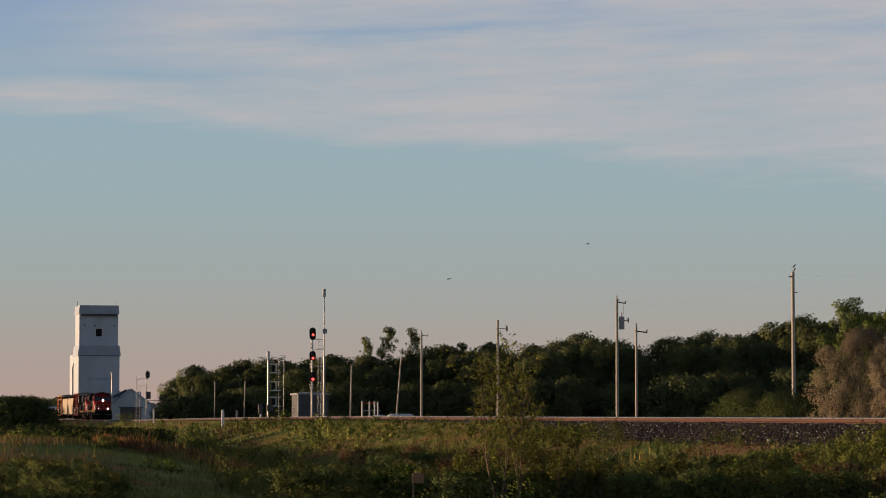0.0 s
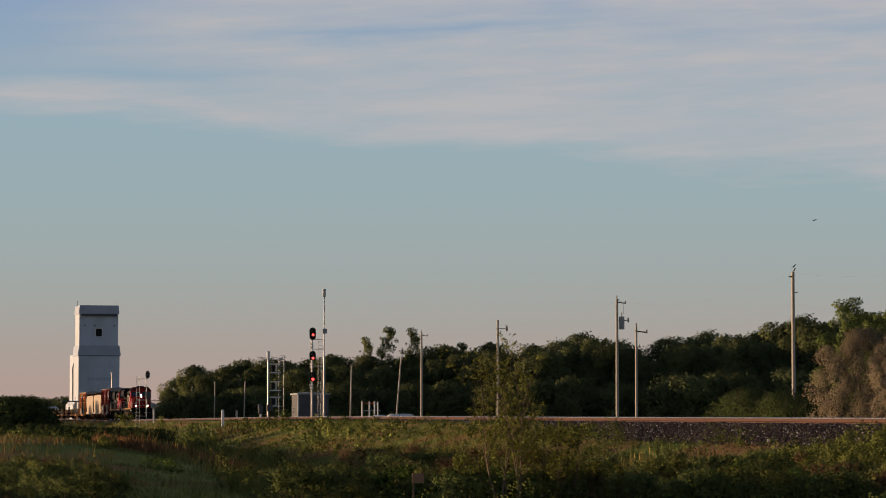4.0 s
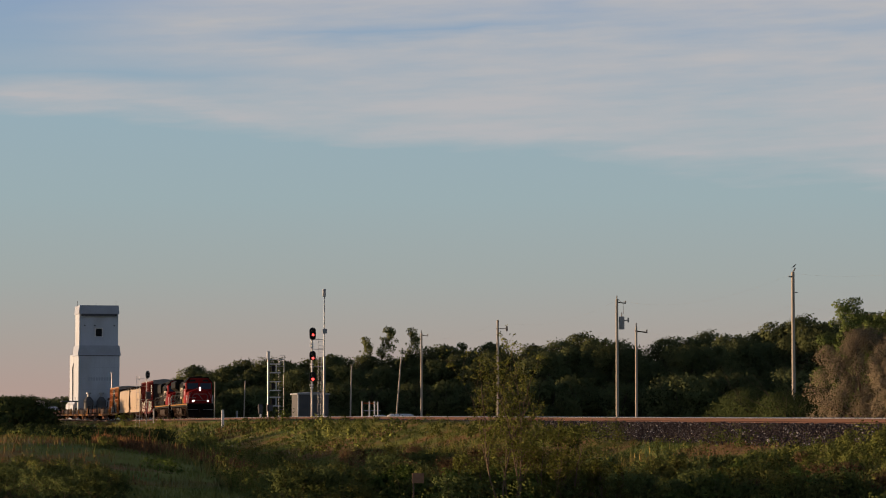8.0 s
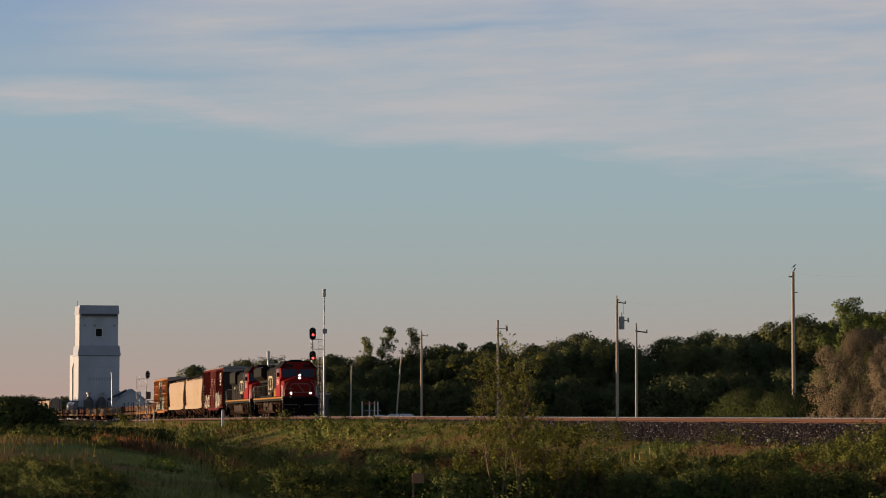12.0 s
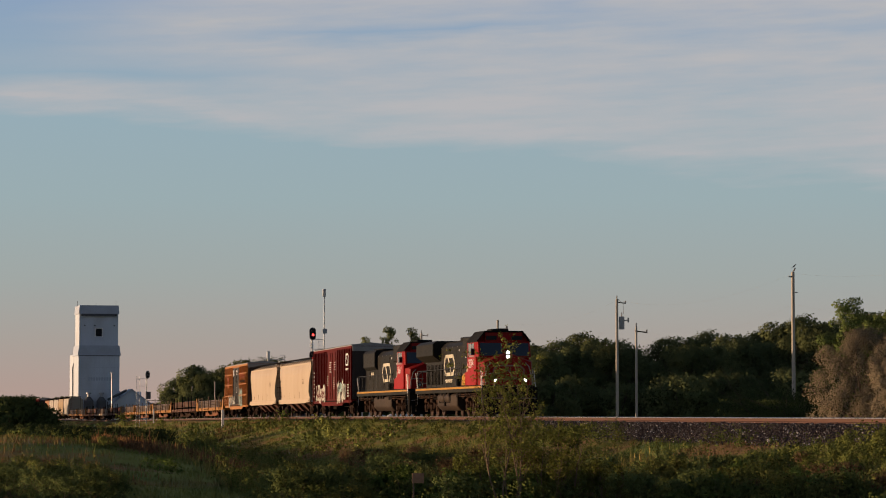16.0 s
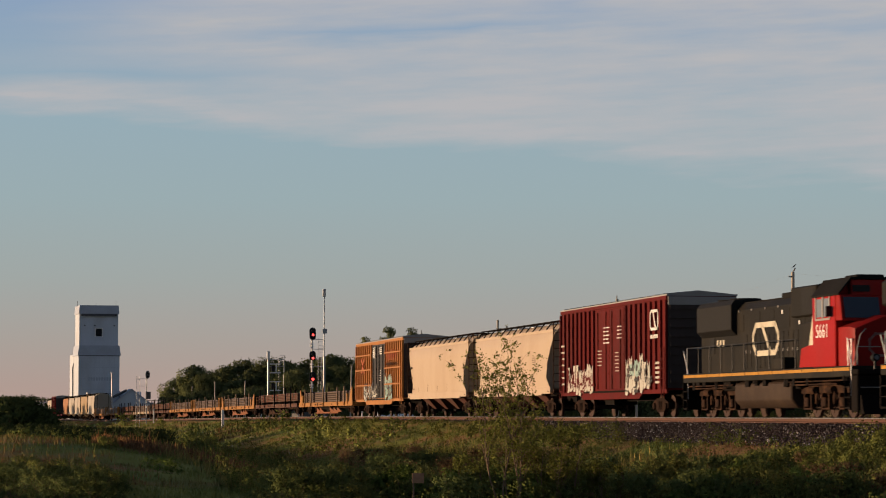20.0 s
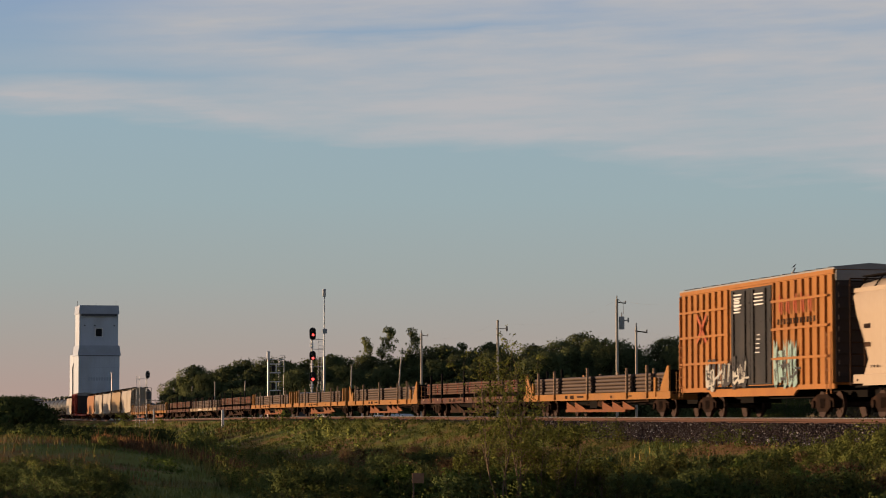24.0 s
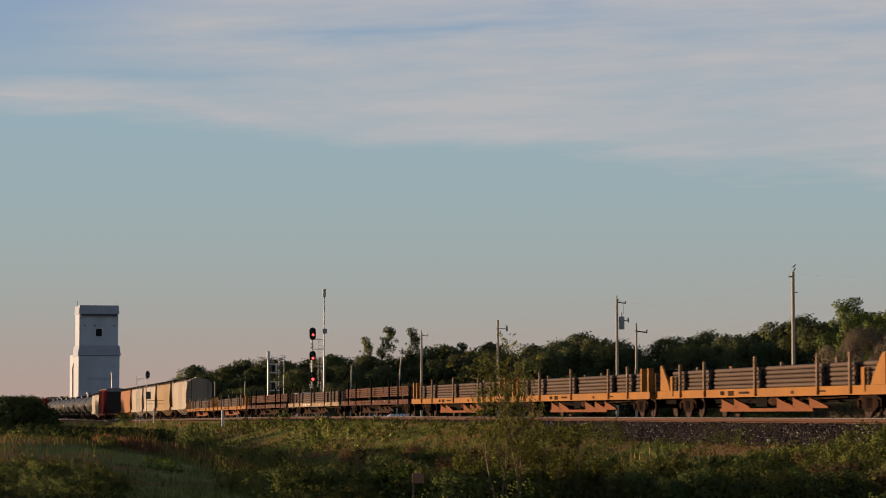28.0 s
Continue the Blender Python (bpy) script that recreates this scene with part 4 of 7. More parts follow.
# ---- lettering ----
def text_mesh(name, words, size, mat):
    cu = bpy.data.curves.new(name, "FONT")
    cu.body, cu.size, cu.extrude, cu.align_x, cu.align_y = words, size, 0.004, "CENTER", "CENTER"
    ob = bpy.data.objects.new(name, cu)
    me = bpy.data.meshes.new_from_object(ob)
    bpy.data.objects.remove(ob)
    me.materials.clear()
    me.materials.append(mat)
    return me


# on the camera's side of a car: text reads from the rear to the front of the train
NEAR_FACE = Euler((radians(90), 0, 0)).to_matrix().to_4x4()


# ---- grain elevator ----
def grain_elevator():
    t = thing("grain_elevator", lay(bearing(171, -10), -10, -0.95, 3), "tall white tin-clad wooden grain elevator beside the track", "grain elevator")
    w, d = 4.8, 5.6
    part("wall", boxes((-d, d, -w, w, 0, 15.9)), M["elevator"], t)
    part("side_cladding", prisms([(-d, 0), (d - 0.02, 0), (d - 0.02, 15.75), (-d, 15.75)], "y", -w - 0.05, -w - 0.005), M["elevator"], t, "sunlit tin side")
    part("side_cladding", prisms([(-4.4, 18.25), (4.38, 18.25), (4.38, 25.65), (-4.4, 25.65)], "y", -4.6, -4.555), M["elevator"], t, "sunlit tin side")
    # the sloping shoulders and the cupola
    part("roof", prisms([(-w - 0.25, 15.8), (w + 0.25, 15.8), (w + 0.25, 16.0), (4.75, 18.2), (-4.75, 18.2), (-w - 0.25, 16.0)], "x", -d - 0.15, d + 0.15), M["roof_tin"], t, "bluish tin shoulder roof")
    part("cupola", boxes((-4.4, 4.4, -4.55, 4.55, 18.0, 25.9)), M["elevator"], t)
    part("roof", prisms([(-4.75, 25.7), (4.75, 25.7), (4.75, 25.95), (4.6, 27.7), (-4.6, 27.7), (-4.75, 25.95)], "x", -4.9, 4.9), M["roof_tin"], t, "bluish tin cupola roof")
    part("eave", boxes((4.42, 4.95, -4.2, 4.2, 25.2, 25.7)), M["elevator_trim"], t)
    part("eave", boxes((d + 0.02, d + 0.2, -w, w, 15.72, 15.86)), M["elevator_trim"], t)
    win = part("window", boxes((4.38, 4.46, -0.75, 0.75, 20.4, 22.2)), M["black"], t, "small dark cupola window")
    part("window_frame", boxes((4.40, 4.52, -0.95, -0.75, 20.2, 22.4), (4.40, 4.52, 0.75, 0.95, 20.2, 22.4), (4.40, 4.52, -0.95, 0.95, 22.2, 22.4)), M["white"], win)
    for y in (-1.0, 3.6, -3.4):
        part("lamp", rods(((4.4, y, 23.0), (4.9, y, 23.0), 0.08), ((4.9, y, 23.0), (4.9, y, 22.8), 0.2)), M["black"], t)
    # a faded name: plain bars
    bm = bmesh.new()
    for k in range(9):
        box(bm, d + 0.01, d + 0.03, -2.6 + k * 0.62, -2.6 + k * 0.62 + 0.42, 9.9, 10.7)
    part("lettering", bm, M["roof_tin"], t, "faded grey lettering")
    # leg casing and spout on the sunny side
    part("annex", prisms([(-14, 0), (-d + 0.6, 0), (-d + 0.6, 16.2), (-14, 16.2)], "y", -w, w - 1), M["elevator"], t, "long storage annex behind the tower")
    part("spout", rods(((-4.9, -w - 0.25, 13), (-4.9, -w - 0.25, 1.5), 0.16), ((-4.9, -w - 0.25, 13), (-4.9, -w, 14.2), 0.16)), M["galv"], t)
    for x, y, h in ((-3.6, -4.2, 1.3), (0.0, -0.2, 0.6), (2.0, 4.3, 1.2)):
        part("mast", rods(((x, y, 27.5), (x, y, 27.7 + h), 0.05), ((x - 0.3, y, 27.6 + h * 0.8), (x + 0.3, y, 27.6 + h * 0.8), 0.04)), M["wire"], t)
    part("office", prisms([(-w - 0.9, 0), (-w, 0), (-w, 5.4), (-w - 0.9, 4.2)], "x", -14.0, 2.6), M["elevator"], t, "low lean-to at the foot")
    for y in (-2.6, 0.4):
        silo = part("dust_bin", link_mesh("dust_bin", rod(bmesh.new(), (d + 1.6, y, 0), (d + 1.6, y, 5.2), 1.15, 16), M["shed_grey"], 40), None, t, "dark grey dust bin")
        part("cone", link_mesh("cone", rod(bmesh.new(), (d + 1.6, y, 5.2), (d + 1.6, y, 6.1), 1.15, 16, 0.45), M["shed_grey"], 40), None, silo)
        part("cap", rods(((d + 1.6, y, 6.1), (d + 1.6, y, 6.7), 0.3), ((d + 1.6, y, 6.7), (d + 1.6, y, 7.1), 0.6), n=12), M["galv"], silo)
    part("conveyor", rods(((d + 1.2, 1.9, 5.4), (d + 1.2, 6.4, 7.7), 0.28), ((d + 1.2, 1.9, 5.0), (d + 1.2, 1.9, 0), 0.1), ((d + 1.2, 4.6, 6.4), (d + 1.2, 4.6, 0), 0.1), n=8), M["shed_grey"], t, "slanted grey conveyor")
    part("walkway", boxes((d - 2, d + 0.4, -w - 4.0, -w, 4.9, 5.15)), M["shed_grey"], t)
    for y in (-w - 3.8, -w - 2.2, -w - 0.8):
        part("walkway_post", rods(((d, y, 0), (d, y, 6.0), 0.07)), M["pole_dark"], t)
    bm = bmesh.new()
    for k in range(12):
        z = 1.3 * (k + 1)
        box(bm, d, d + 0.012, -w + 0.05, w - 0.05, z, z + 0.03)
    for k in range(7):
        y = -w + w * 2 * (k + 1) / 8
        box(bm, d, d + 0.012, y, y + 0.03, 0, 15.7)
    part("sheet_seam", bm, M["roof_tin"], t, "seams between the tin sheets")
    part("driveway", prisms([(w, 0), (w + 4.5, 0), (w + 4.5, 4.2), (w + 2.2, 6.0), (w, 7.6)], "x", -4.5, 5.0), M["elevator"], t, "white drive-through shed with sloping roof")
    return t


grain_elevator()


def shed(at, length, width, eave, ridge, label, wall="elevator", door=True):
    t = thing("shed", at, label, "shed")
    part("wall", prisms([(-width / 2, 0), (width / 2, 0), (width / 2, eave), (0, ridge), (-width / 2, eave)], "x", -length / 2, length / 2), M[wall], t)
    for sgn in (1, -1):
        part("roof", prisms([(sgn * (width / 2 + 0.3), eave - 0.15), (0, ridge + 0.05), (0, ridge + 0.2), (sgn * (width / 2 + 0.3), eave)], "x", -length / 2 - 0.3, length / 2 + 0.3), M["roof_tin"], t)
    if door:
        part("door", boxes((length / 2, length / 2 + 0.06, -width * 0.3, width * 0.25, 0, eave * 0.8)), M["shed_grey"], t, "grey sliding door")
        part("lintel", boxes((length / 2, length / 2 + 0.12, -width * 0.34, width * 0.29, eave * 0.8, eave * 0.86)), M["elevator_trim"], t)
    return t


shed(place(231, 640, 0.0, radians(HEADING)), 10, 9.0, 4.6, 8.0, "small white gabled shed beside the elevator")
shed(place(262, 655, 0.0, radians(HEADING + 8)), 10, 6.5, 3.0, 4.8, "low white shed with a sloping roof", "elevator", False)
shed(place(205, 668, 0.0, radians(HEADING + 90)), 12, 6, 5.0, 7.6, "white storage shed behind the elevator", "elevator", False)
shed(place(75, 700, 0.0, radians(HEADING + 60)), 8, 6, 2.6, 3.8, "small white far-off house roof among bushes", "elevator", False)


# ---- poles and wires ----
def utility_pole(s, n, height, label, arm="", lean=0.0, dark=0.0, transformer=False, radius=0.15, group="utility poles along the line"):
    p = spot(s, n)
    base = ground_z(s, n) - rail_z(s)
    t = thing("utility_pole", lay(s, n, base - 0.1) @ pose(0, 0, 0, lean, 0, 0), label, "utility pole", group)
    part("pole", link_mesh("pole", rod(bmesh.new(), (0, 0, 0), (0, 0, height), radius, 12, radius * 0.82), M["pole"], 40), None, t)
    if arm == "bracket":
        part("crossarm", rods(((0, -0.15, height - 0.9), (0, 0.95, height - 0.9), 0.04)), M["pole_dark"], t)
        part("insulator", rods(((0, 0.95, height - 1.15), (0, 0.95, height - 0.65), 0.11)), M["wire"], t)
    if arm == "top":
        part("crossarm", rods(((0, -0.1, height - 0.25), (0, 0.75, height - 0.35), 0.05)), M["pole_dark"], t)
        part("insulator", rods(((0, 0.75, height - 0.4), (0, 0.75, height - 0.15), 0.06)), M["wire"], t)
        part("insulator", rods(((0, 0, height), (0, 0, height + 0.3), 0.05)), M["wire"], t)
    if arm == "stub":
        part("insulator", rods(((0, -0.05, height - 0.1), (0, 0.18, height + 0.28), 0.05), ((0, -0.3, height - 0.3), (0, 0, height - 0.35), 0.05), n=5), M["wire"], t)
        part("bracket", rods(((0, 0.1, height - 1.4), (0, 0.35, height - 1.4), 0.03)), M["wire"], t)
    if arm == "cross":
        part("crossarm", boxes((-0.06, 0.06, -0.9, 0.9, height - 0.7, height - 0.58)), M["pole_dark"], t)
        for y in (-0.8, -0.4, 0.4, 0.8):
            part("insulator", rods(((0, y, height - 0.58), (0, y, height - 0.4), 0.05)), M["wire"], t)
    if transformer:
        can = part("transformer", rods(((0, 0.42, height - 2.6), (0, 0.42, height - 1.5), 0.24), n=12), M["galv"], t, "grey transformer can")
        part("bushing", rods(((0, 0.42, height - 1.5), (0, 0.42, height - 1.15), 0.05)), M["wire"], can)
        part("cutout", rods(((0, 0, height - 1.9), (0, 1.0, height - 1.8), 0.04), ((0, 1.0, height - 2.0), (0, 1.0, height - 1.6), 0.07)), M["wire"], t)
        part("jumper", rods(((0, 0.1, height), (0, 0.55, height - 0.4), 0.015), ((0, 0.55, height - 0.4), (0, 0.6, height - 1.3), 0.015)), M["wire"], t)
    return spot(s, n, base + height - 0.2)


main_n, old_n = -27.2, -17.4
tops = []
for px, top, arm, tr in ((1404, 482, "stub", False), (1092, 530, "top", True), (881, 567, "bracket", False), (746, 590, "top", False)):
    s = bearing(px, main_n)
    h = (734 - top) / 4780 * spot(s, main_n).y - ground_z(s, main_n) + 0.1
    tops.append(utility_pole(s, main_n, h, "weathered grey wooden utility pole" + (" with a transformer can" if tr else " behind the track"), arm, 0, transformer=tr, radius=0.14))
for px, top, lean in ((1126, 580, 0), (700, 634, -4.5), (620, 648, -1.2), (432, 674, -1.5), (380, 676, -0.5), (336, 684, -4)):
    s = bearing(px, old_n)
    h = (734 - top) / 4780 * spot(s, old_n).y - ground_z(s, old_n) + 0.1
    utility_pole(s, old_n, h, "old thin weathered telegraph pole" + (" leaning over" if abs(lean) > 2 else ""), "top" if px == 1126 else "", lean, radius=0.095, group="old telegraph poles")


def wire(points, sag, name="wire"):
    cu = bpy.data.curves.new(name, "CURVE")
    cu.dimensions, cu.bevel_depth, cu.bevel_resolution = "3D", 0.0022, 0
    for a, b in zip(points, points[1:]):
        sp = cu.splines.new("POLY")
        sp.points.add(12)
        for k in range(13):
            v = k / 12
            p = a.lerp(b, v)
            sp.points[k].co = (p.x, p.y, p.z - sag * 4 * v * (1 - v), 1)
    cu.materials.append(M["wire"])
    tmp = bpy.data.objects.new(name, cu)
    me = bpy.data.meshes.new_from_object(tmp)
    bpy.data.objects.remove(tmp)
    tagged(new("wire", me), "thin sagging overhead wire between the poles", "wire")


first_top = spot(bearing(1404, main_n) - 50, main_n, tops[0].z - rail_z(100))
wire([first_top] + tops + [spot(bearing(746, main_n) + 60, main_n, 7.5)], 1.1)
wire([v - Vector((0, 0, 2.1)) for v in [first_top] + tops], 1.5)


# ---- railway signals ----
def ladder(bm, x, y0, y1, z0, z1, step=0.32):
    for y in (y0, y1):
        rod(bm, (x, y, z0), (x, y, z1), 0.022, 5)
    for k in range(int((z1 - z0) / step)):
        rod(bm, (x, y0, z0 + 0.2 + k * step), (x, y1, z0 + 0.2 + k * step), 0.013, 4)
    return bm


def signal_head(t, z, length, lamp, y=0.0, label="black oval signal head"):
    """An oval backing plate with hooded lenses; the lamp glows red."""
    ov = [(0.30 * math.cos(a), (0.30 * math.sin(a)) + (length / 2 - 0.3) * (1 if math.sin(a) > 0 else -1)) for a in [2 * math.pi * k / 20 for k in range(20)]]
    plate = part("signal_head", prisms([(y + a, z + b) for a, b in ov], "x", 0.10, 0.16), M["black"], t, label)
    bm = bmesh.new()
    zs = [z + (length / 2 - 0.3)] if length < 0.75 else [z + length / 2 - 0.32 - k * 0.36 for k in range(int(length // 0.42))]
    for v in zs:
        rod(bm, (0.16, y, v), (0.42, y, v + 0.02), 0.14, 12, 0.13)
    part("hood", bm, M["black"], plate)
    part("lens", rods(((0.40, y, zs[-1] if length > 0.75 else z), (0.43, y, zs[-1] if length > 0.75 else z), lamp), n=14), M["red_lens"], plate, "glowing red lens")
    part("bracket", rods(((-0.1, y, z), (0.12, y, z), 0.05)), M["galv"], plate)


def main_signal():
    s = bearing(553, -4.0)
    t = thing("railway_signal", lay(s, -4.0, -0.95), "tall three-head railway signal mast showing red lights", "railway signal")
    part("mast", link_mesh("mast", rod(bmesh.new(), (0, -0.05, 0), (0, -0.05, 9.0), 0.085, 10), M["silver"], 40), None, t, "silver-painted mast")
    part("base", boxes((-0.3, 0.3, -0.35, 0.25, -0.2, 0.5), bevel=0.04), M["silver"], t)
    signal_head(t, 8.62, 1.15, 0.11)
    signal_head(t, 6.6, 0.9, 0.11)
    signal_head(t, 4.66, 0.9, 0.13)
    for z in (7.6, 7.35, 5.75, 5.5, 3.85, 3.6):
        part("clamp", boxes((-0.1, 0.14, -0.22, 0.08, z, z + 0.12)), M["white"], t)
    part("ladder", ladder(bmesh.new(), -0.05, 0.55, 1.0, 0.0, 8.2), M["galv"], t)
    for z in (8.1, 7.2, 6.3, 5.6):
        part("ladder_stay", rods(((-0.05, 0, z), (-0.05, 1.1, z), 0.03)), M["galv"], t)


main_signal()


def antenna_mast():
    s = bearing(574, -4.9)
    t = thing("antenna_mast", lay(s, -4.9, -0.95), "slender grey antenna mast beside the signal", "antenna mast")
    part("mast", rods(((0, 0, 0), (0, 0, 6.5), 0.10), ((0, 0, 6.5), (0, 0, 12.3), 0.05), n=8), M["galv"], t)
    part("antenna", boxes((-0.12, 0.12, -0.16, 0.12, 12.0, 12.7), bevel=0.03), M["silver"], t, "pale panel antenna")
    bm = bmesh.new()
    for k in range(16):
        rod(bm, (0, -0.28, 0.6 + 0.33 * k), (0, 0.05, 0.6 + 0.33 * k), 0.02, 4)
    rod(bm, (0, -0.28, 0.3), (0, -0.28, 6.2), 0.03, 5)
    part("ladder", bm, M["galv"], t)
    part("junction_box", boxes((0.1, 0.35, -0.2, 0.2, 8.6, 9.0)), M["galv"], t)


antenna_mast()


def back_signal():
    """A signal facing the other way: its steps, hoods and ladder are seen from behind."""
    s = bearing(481, -4.0)
    t = thing("railway_signal", lay(s, -4.0, -0.95), "railway signal seen from behind with white bars and ladder", "railway signal")
    part("mast", rods(((0, -0.35, 0), (0, -0.35, 7.6), 0.10), n=8), M["silver"], t, "silver-painted mast")
    part("finial", rods(((0, -0.35, 7.0), (0, -0.35, 7.75), 0.16), n=8), M["white"], t)
    for z in (6.0, 4.2, 2.6):
        head = part("signal_head", boxes((-0.2, 0.1, -0.05, 0.35, z - 0.3, z + 0.3), bevel=0.08), M["black"], t)
        part("crank", boxes((0.1, 0.2, -0.2, 0.9, z - 0.5, z - 0.40), (0.1, 0.2, -0.2, 0.9, z + 0.4, z + 0.5), (0.1, 0.2, 0.4, 0.5, z - 0.5, z + 0.5)), M["white"], head, "white bracket")
    part("ladder", ladder(bmesh.new(), 0.0, 0.75, 1.25, 0.0, 7.0), M["galv"], t)
    for bar in (((0, -0.3, 6.9), (0, 1.3, 6.9), 0.03), ((0, -0.3, 6.2), (0, 1.3, 6.2), 0.03), ((0.1, 1.3, 5.6), (0.1, 1.3, 7.3), 0.025), ((0.1, 0.8, 7.3), (0.1, 1.4, 7.3), 0.025)):
        part("guard_bar", rods(bar), M["galv"], t)
    part("junction_box", boxes((-0.2, 0.3, -0.5, 0.1, 1.6, 2.3), bevel=0.04), M["shed_grey"], t)
    part("base", boxes((-0.25, 0.25, -0.6, -0.1, -0.2, 0.5)), M["galv"], t)


back_signal()


def dwarf_signal():
    s = bearing(461, -3.7)
    t = thing("signal_cabinet", lay(s, -3.7, -0.95), "small grey trackside instrument case on a post", "cabinet")
    part("case", boxes((-0.2, 0.2, -0.22, 0.25, 1.35, 2.4), bevel=0.08), M["shed_grey"], t)
    part("post", rods(((0, 0.05, 0), (0, 0.05, 1.4), 0.12)), M["white"], t)


dwarf_signal()


def near_signal():
    """The signal on the near side, farther up the line, with a ladder on its sunny side."""
    s = bearing(260, 3.9)
    t = thing("railway_signal", lay(s, 3.9, -0.95), "near-side railway signal with round head and side ladder", "railway signal")
    part("mast", rods(((0, 0, 0), (0, 0, 6.6), 0.06), n=8), M["galv"], t, "silver-painted mast")
    head = part("signal_head", prisms([(0.12 + 0.28 * math.cos(a), 6.4 + 0.5 * math.sin(a)) for a in [2 * math.pi * k / 18 for k in range(18)]], "x", 0.05, 0.16), M["shed_grey"], t, "oval grey signal head")
    part("hood", rods(((0.16, 0.12, 6.55), (0.45, 0.12, 6.55), 0.14), ((0.16, 0.12, 6.15), (0.45, 0.12, 6.15), 0.14), n=10), M["black"], head)
    part("hood", rods(((-0.3, 0.1, 6.3), (0.05, 0.1, 6.3), 0.2), n=10), M["galv"], head)
    part("ladder", ladder(bmesh.new(), -0.1, -1.25, -0.85, 0.0, 6.3, 0.4), M["galv"], t)
    for z in (5.9, 5.0, 3.3, 1.3):
        part("ladder_stay", rods(((0, -1.2, z), (0, 0, z), 0.03)), M["galv"], t)
    part("junction_box", boxes((-0.2, 0.3, -0.1, 0.5, 3.4, 4.3), bevel=0.04), M["shed_grey"], t)
    part("marker", rods(((0, 0.9, 0), (0, 0.9, 2.2), 0.10)), M["white"], t)
    part("crossarm", rods(((0, 0.0, 3.2), (0, 2.1, 3.2), 0.035), ((0, 0.0, 2.8), (0, 2.1, 2.8), 0.035), ((0, 1.05, 0), (0, 1.05, 3.4), 0.05)), M["pole_dark"], t)


near_signal()


def marker_post(s, n, h, r, mat, label, name="marker_post", category="post"):
    t = thing(name, lay(s, n, ground_z(s, n) - rail_z(s) - 0.05), label, category)
    part("post", prisms([(-r, 0), (r, 0), (r, h - r), (r * 0.5, h), (-r * 0.5, h), (-r, h - r)], "x", -r, r), M[mat], t)
    part("base", boxes((-0.1, 0.1, -r * 1.3, r * 1.3, -0.1, 0.12)), M["galv"], t)


marker_post(bearing(395, 4.6), 4.6, 1.72, 0.11, "white", "white-painted trackside marker post")
marker_post(bearing(420, -4.6), -4.6, 1.9, 0.10, "galv", "short grey trackside post")


def lamp_post():
    s, n = bearing(199, -5.0), -5.0
    t = thing("lamp_post", lay(s, n, ground_z(s, n) - rail_z(s) - 0.05), "tall pale lamp post in front of the elevator", "lamp post")
    part("pole", rods(((0, 0, 0), (0, 0, 10.0), 0.12), n=8), M["silver"], t)
    part("lamp", boxes((-0.2, 0.5, -0.35, 0.3, 9.95, 10.2), bevel=0.05), M["white"], t)


lamp_post()


def relay_house():
    s = bearing(550, -6.3)
    t = thing("relay_house", lay(s, -6.3, -0.95, 4), "grey sheet-metal railway relay house", "shed")
    part("wall", boxes((-1.6, 1.6, -1.55, 1.45, 0, 3.2)), M["shed_grey"], t)
    part("roof", prisms([(-1.7, 3.18), (1.6, 3.18), (1.6, 3.3), (-0.05, 3.45), (-1.7, 3.3)], "x", -1.75, 1.75), M["galv"], t)
    d = part("door", boxes((1.6, 1.66, -0.35, 0.6, 0.2, 2.3)), M["shed_grey"], t, "grey steel door")
    part("handle", boxes((1.66, 1.71, 0.42, 0.5, 1.1, 1.25)), M["black"], d)
    part("vent", boxes((1.6, 1.64, -1.2, -0.7, 1.9, 2.3)), M["elevator_trim"], t)
    # silver strip paints in the sunlit left edge of the house
    part("corner_post", boxes((1.5, 1.62, -1.62, -1.5, 0, 3.18)), M["silver"], t)
    part("conduit", rods(((1.62, -1.9, 0), (1.62, -1.5, 1.4), 0.04)), M["galv"], t)


relay_house()


def guard_rails():
    s = bearing(656, -7.5)
    t = thing("valve_guard", lay(s, -7.5, -0.95), "white pipe guard posts around a ground valve", "guard post")
    for y in (-0.75, -0.1, 0.35, 0.65):
        part("post", rods(((0, y, 0), (0, y, 2.3), 0.065), n=8), M["white"], t)
    part("crossbar", rods(((0, -0.6, 2.15), (0, 0.4, 2.15), 0.06)), M["orange_marker"], t, "orange top bar")
    part("crossbar", rods(((0, -0.6, 1.5), (0, 0.9, 1.5), 0.05)), M["galv"], t)
    part("valve", boxes((-0.4, 0.4, -0.9, 0.5, 0, 0.9), bevel=0.15), M["white"], t)


guard_rails()


def ground_tank(px, c, length, r, label):
    n = -(c - TRACK_C) * 0.9816
    s = bearing(px, n)
    t = thing("storage_tank", lay(s, n, -0.95, 90), label, "tank")
    rings = []
    for x, k in ((-length / 2, 0.35), (-length / 2 + 0.12, 0.75), (-length / 2 + 0.4, 1), (length / 2 - 0.4, 1), (length / 2 - 0.12, 0.75), (length / 2, 0.35)):
        rings.append([(x, r * k * math.cos(a), 0.75 + r * k * math.sin(a)) for a in [2 * math.pi * j / 16 for j in range(16)]])
    part("tank", link_mesh("tank", loft(rings), M["white"], 40), None, t)
    for x in (-length / 3, length / 3):
        part("leg", boxes((x - 0.15, x + 0.15, -r * 0.7, r * 0.7, 0, 0.5)), M["galv"], t)


ground_tank(709, 42, 2.5, 0.45, "small white horizontal tank on low saddles")
ground_tank(672, 43, 1.6, 0.4, "short white horizontal tank")


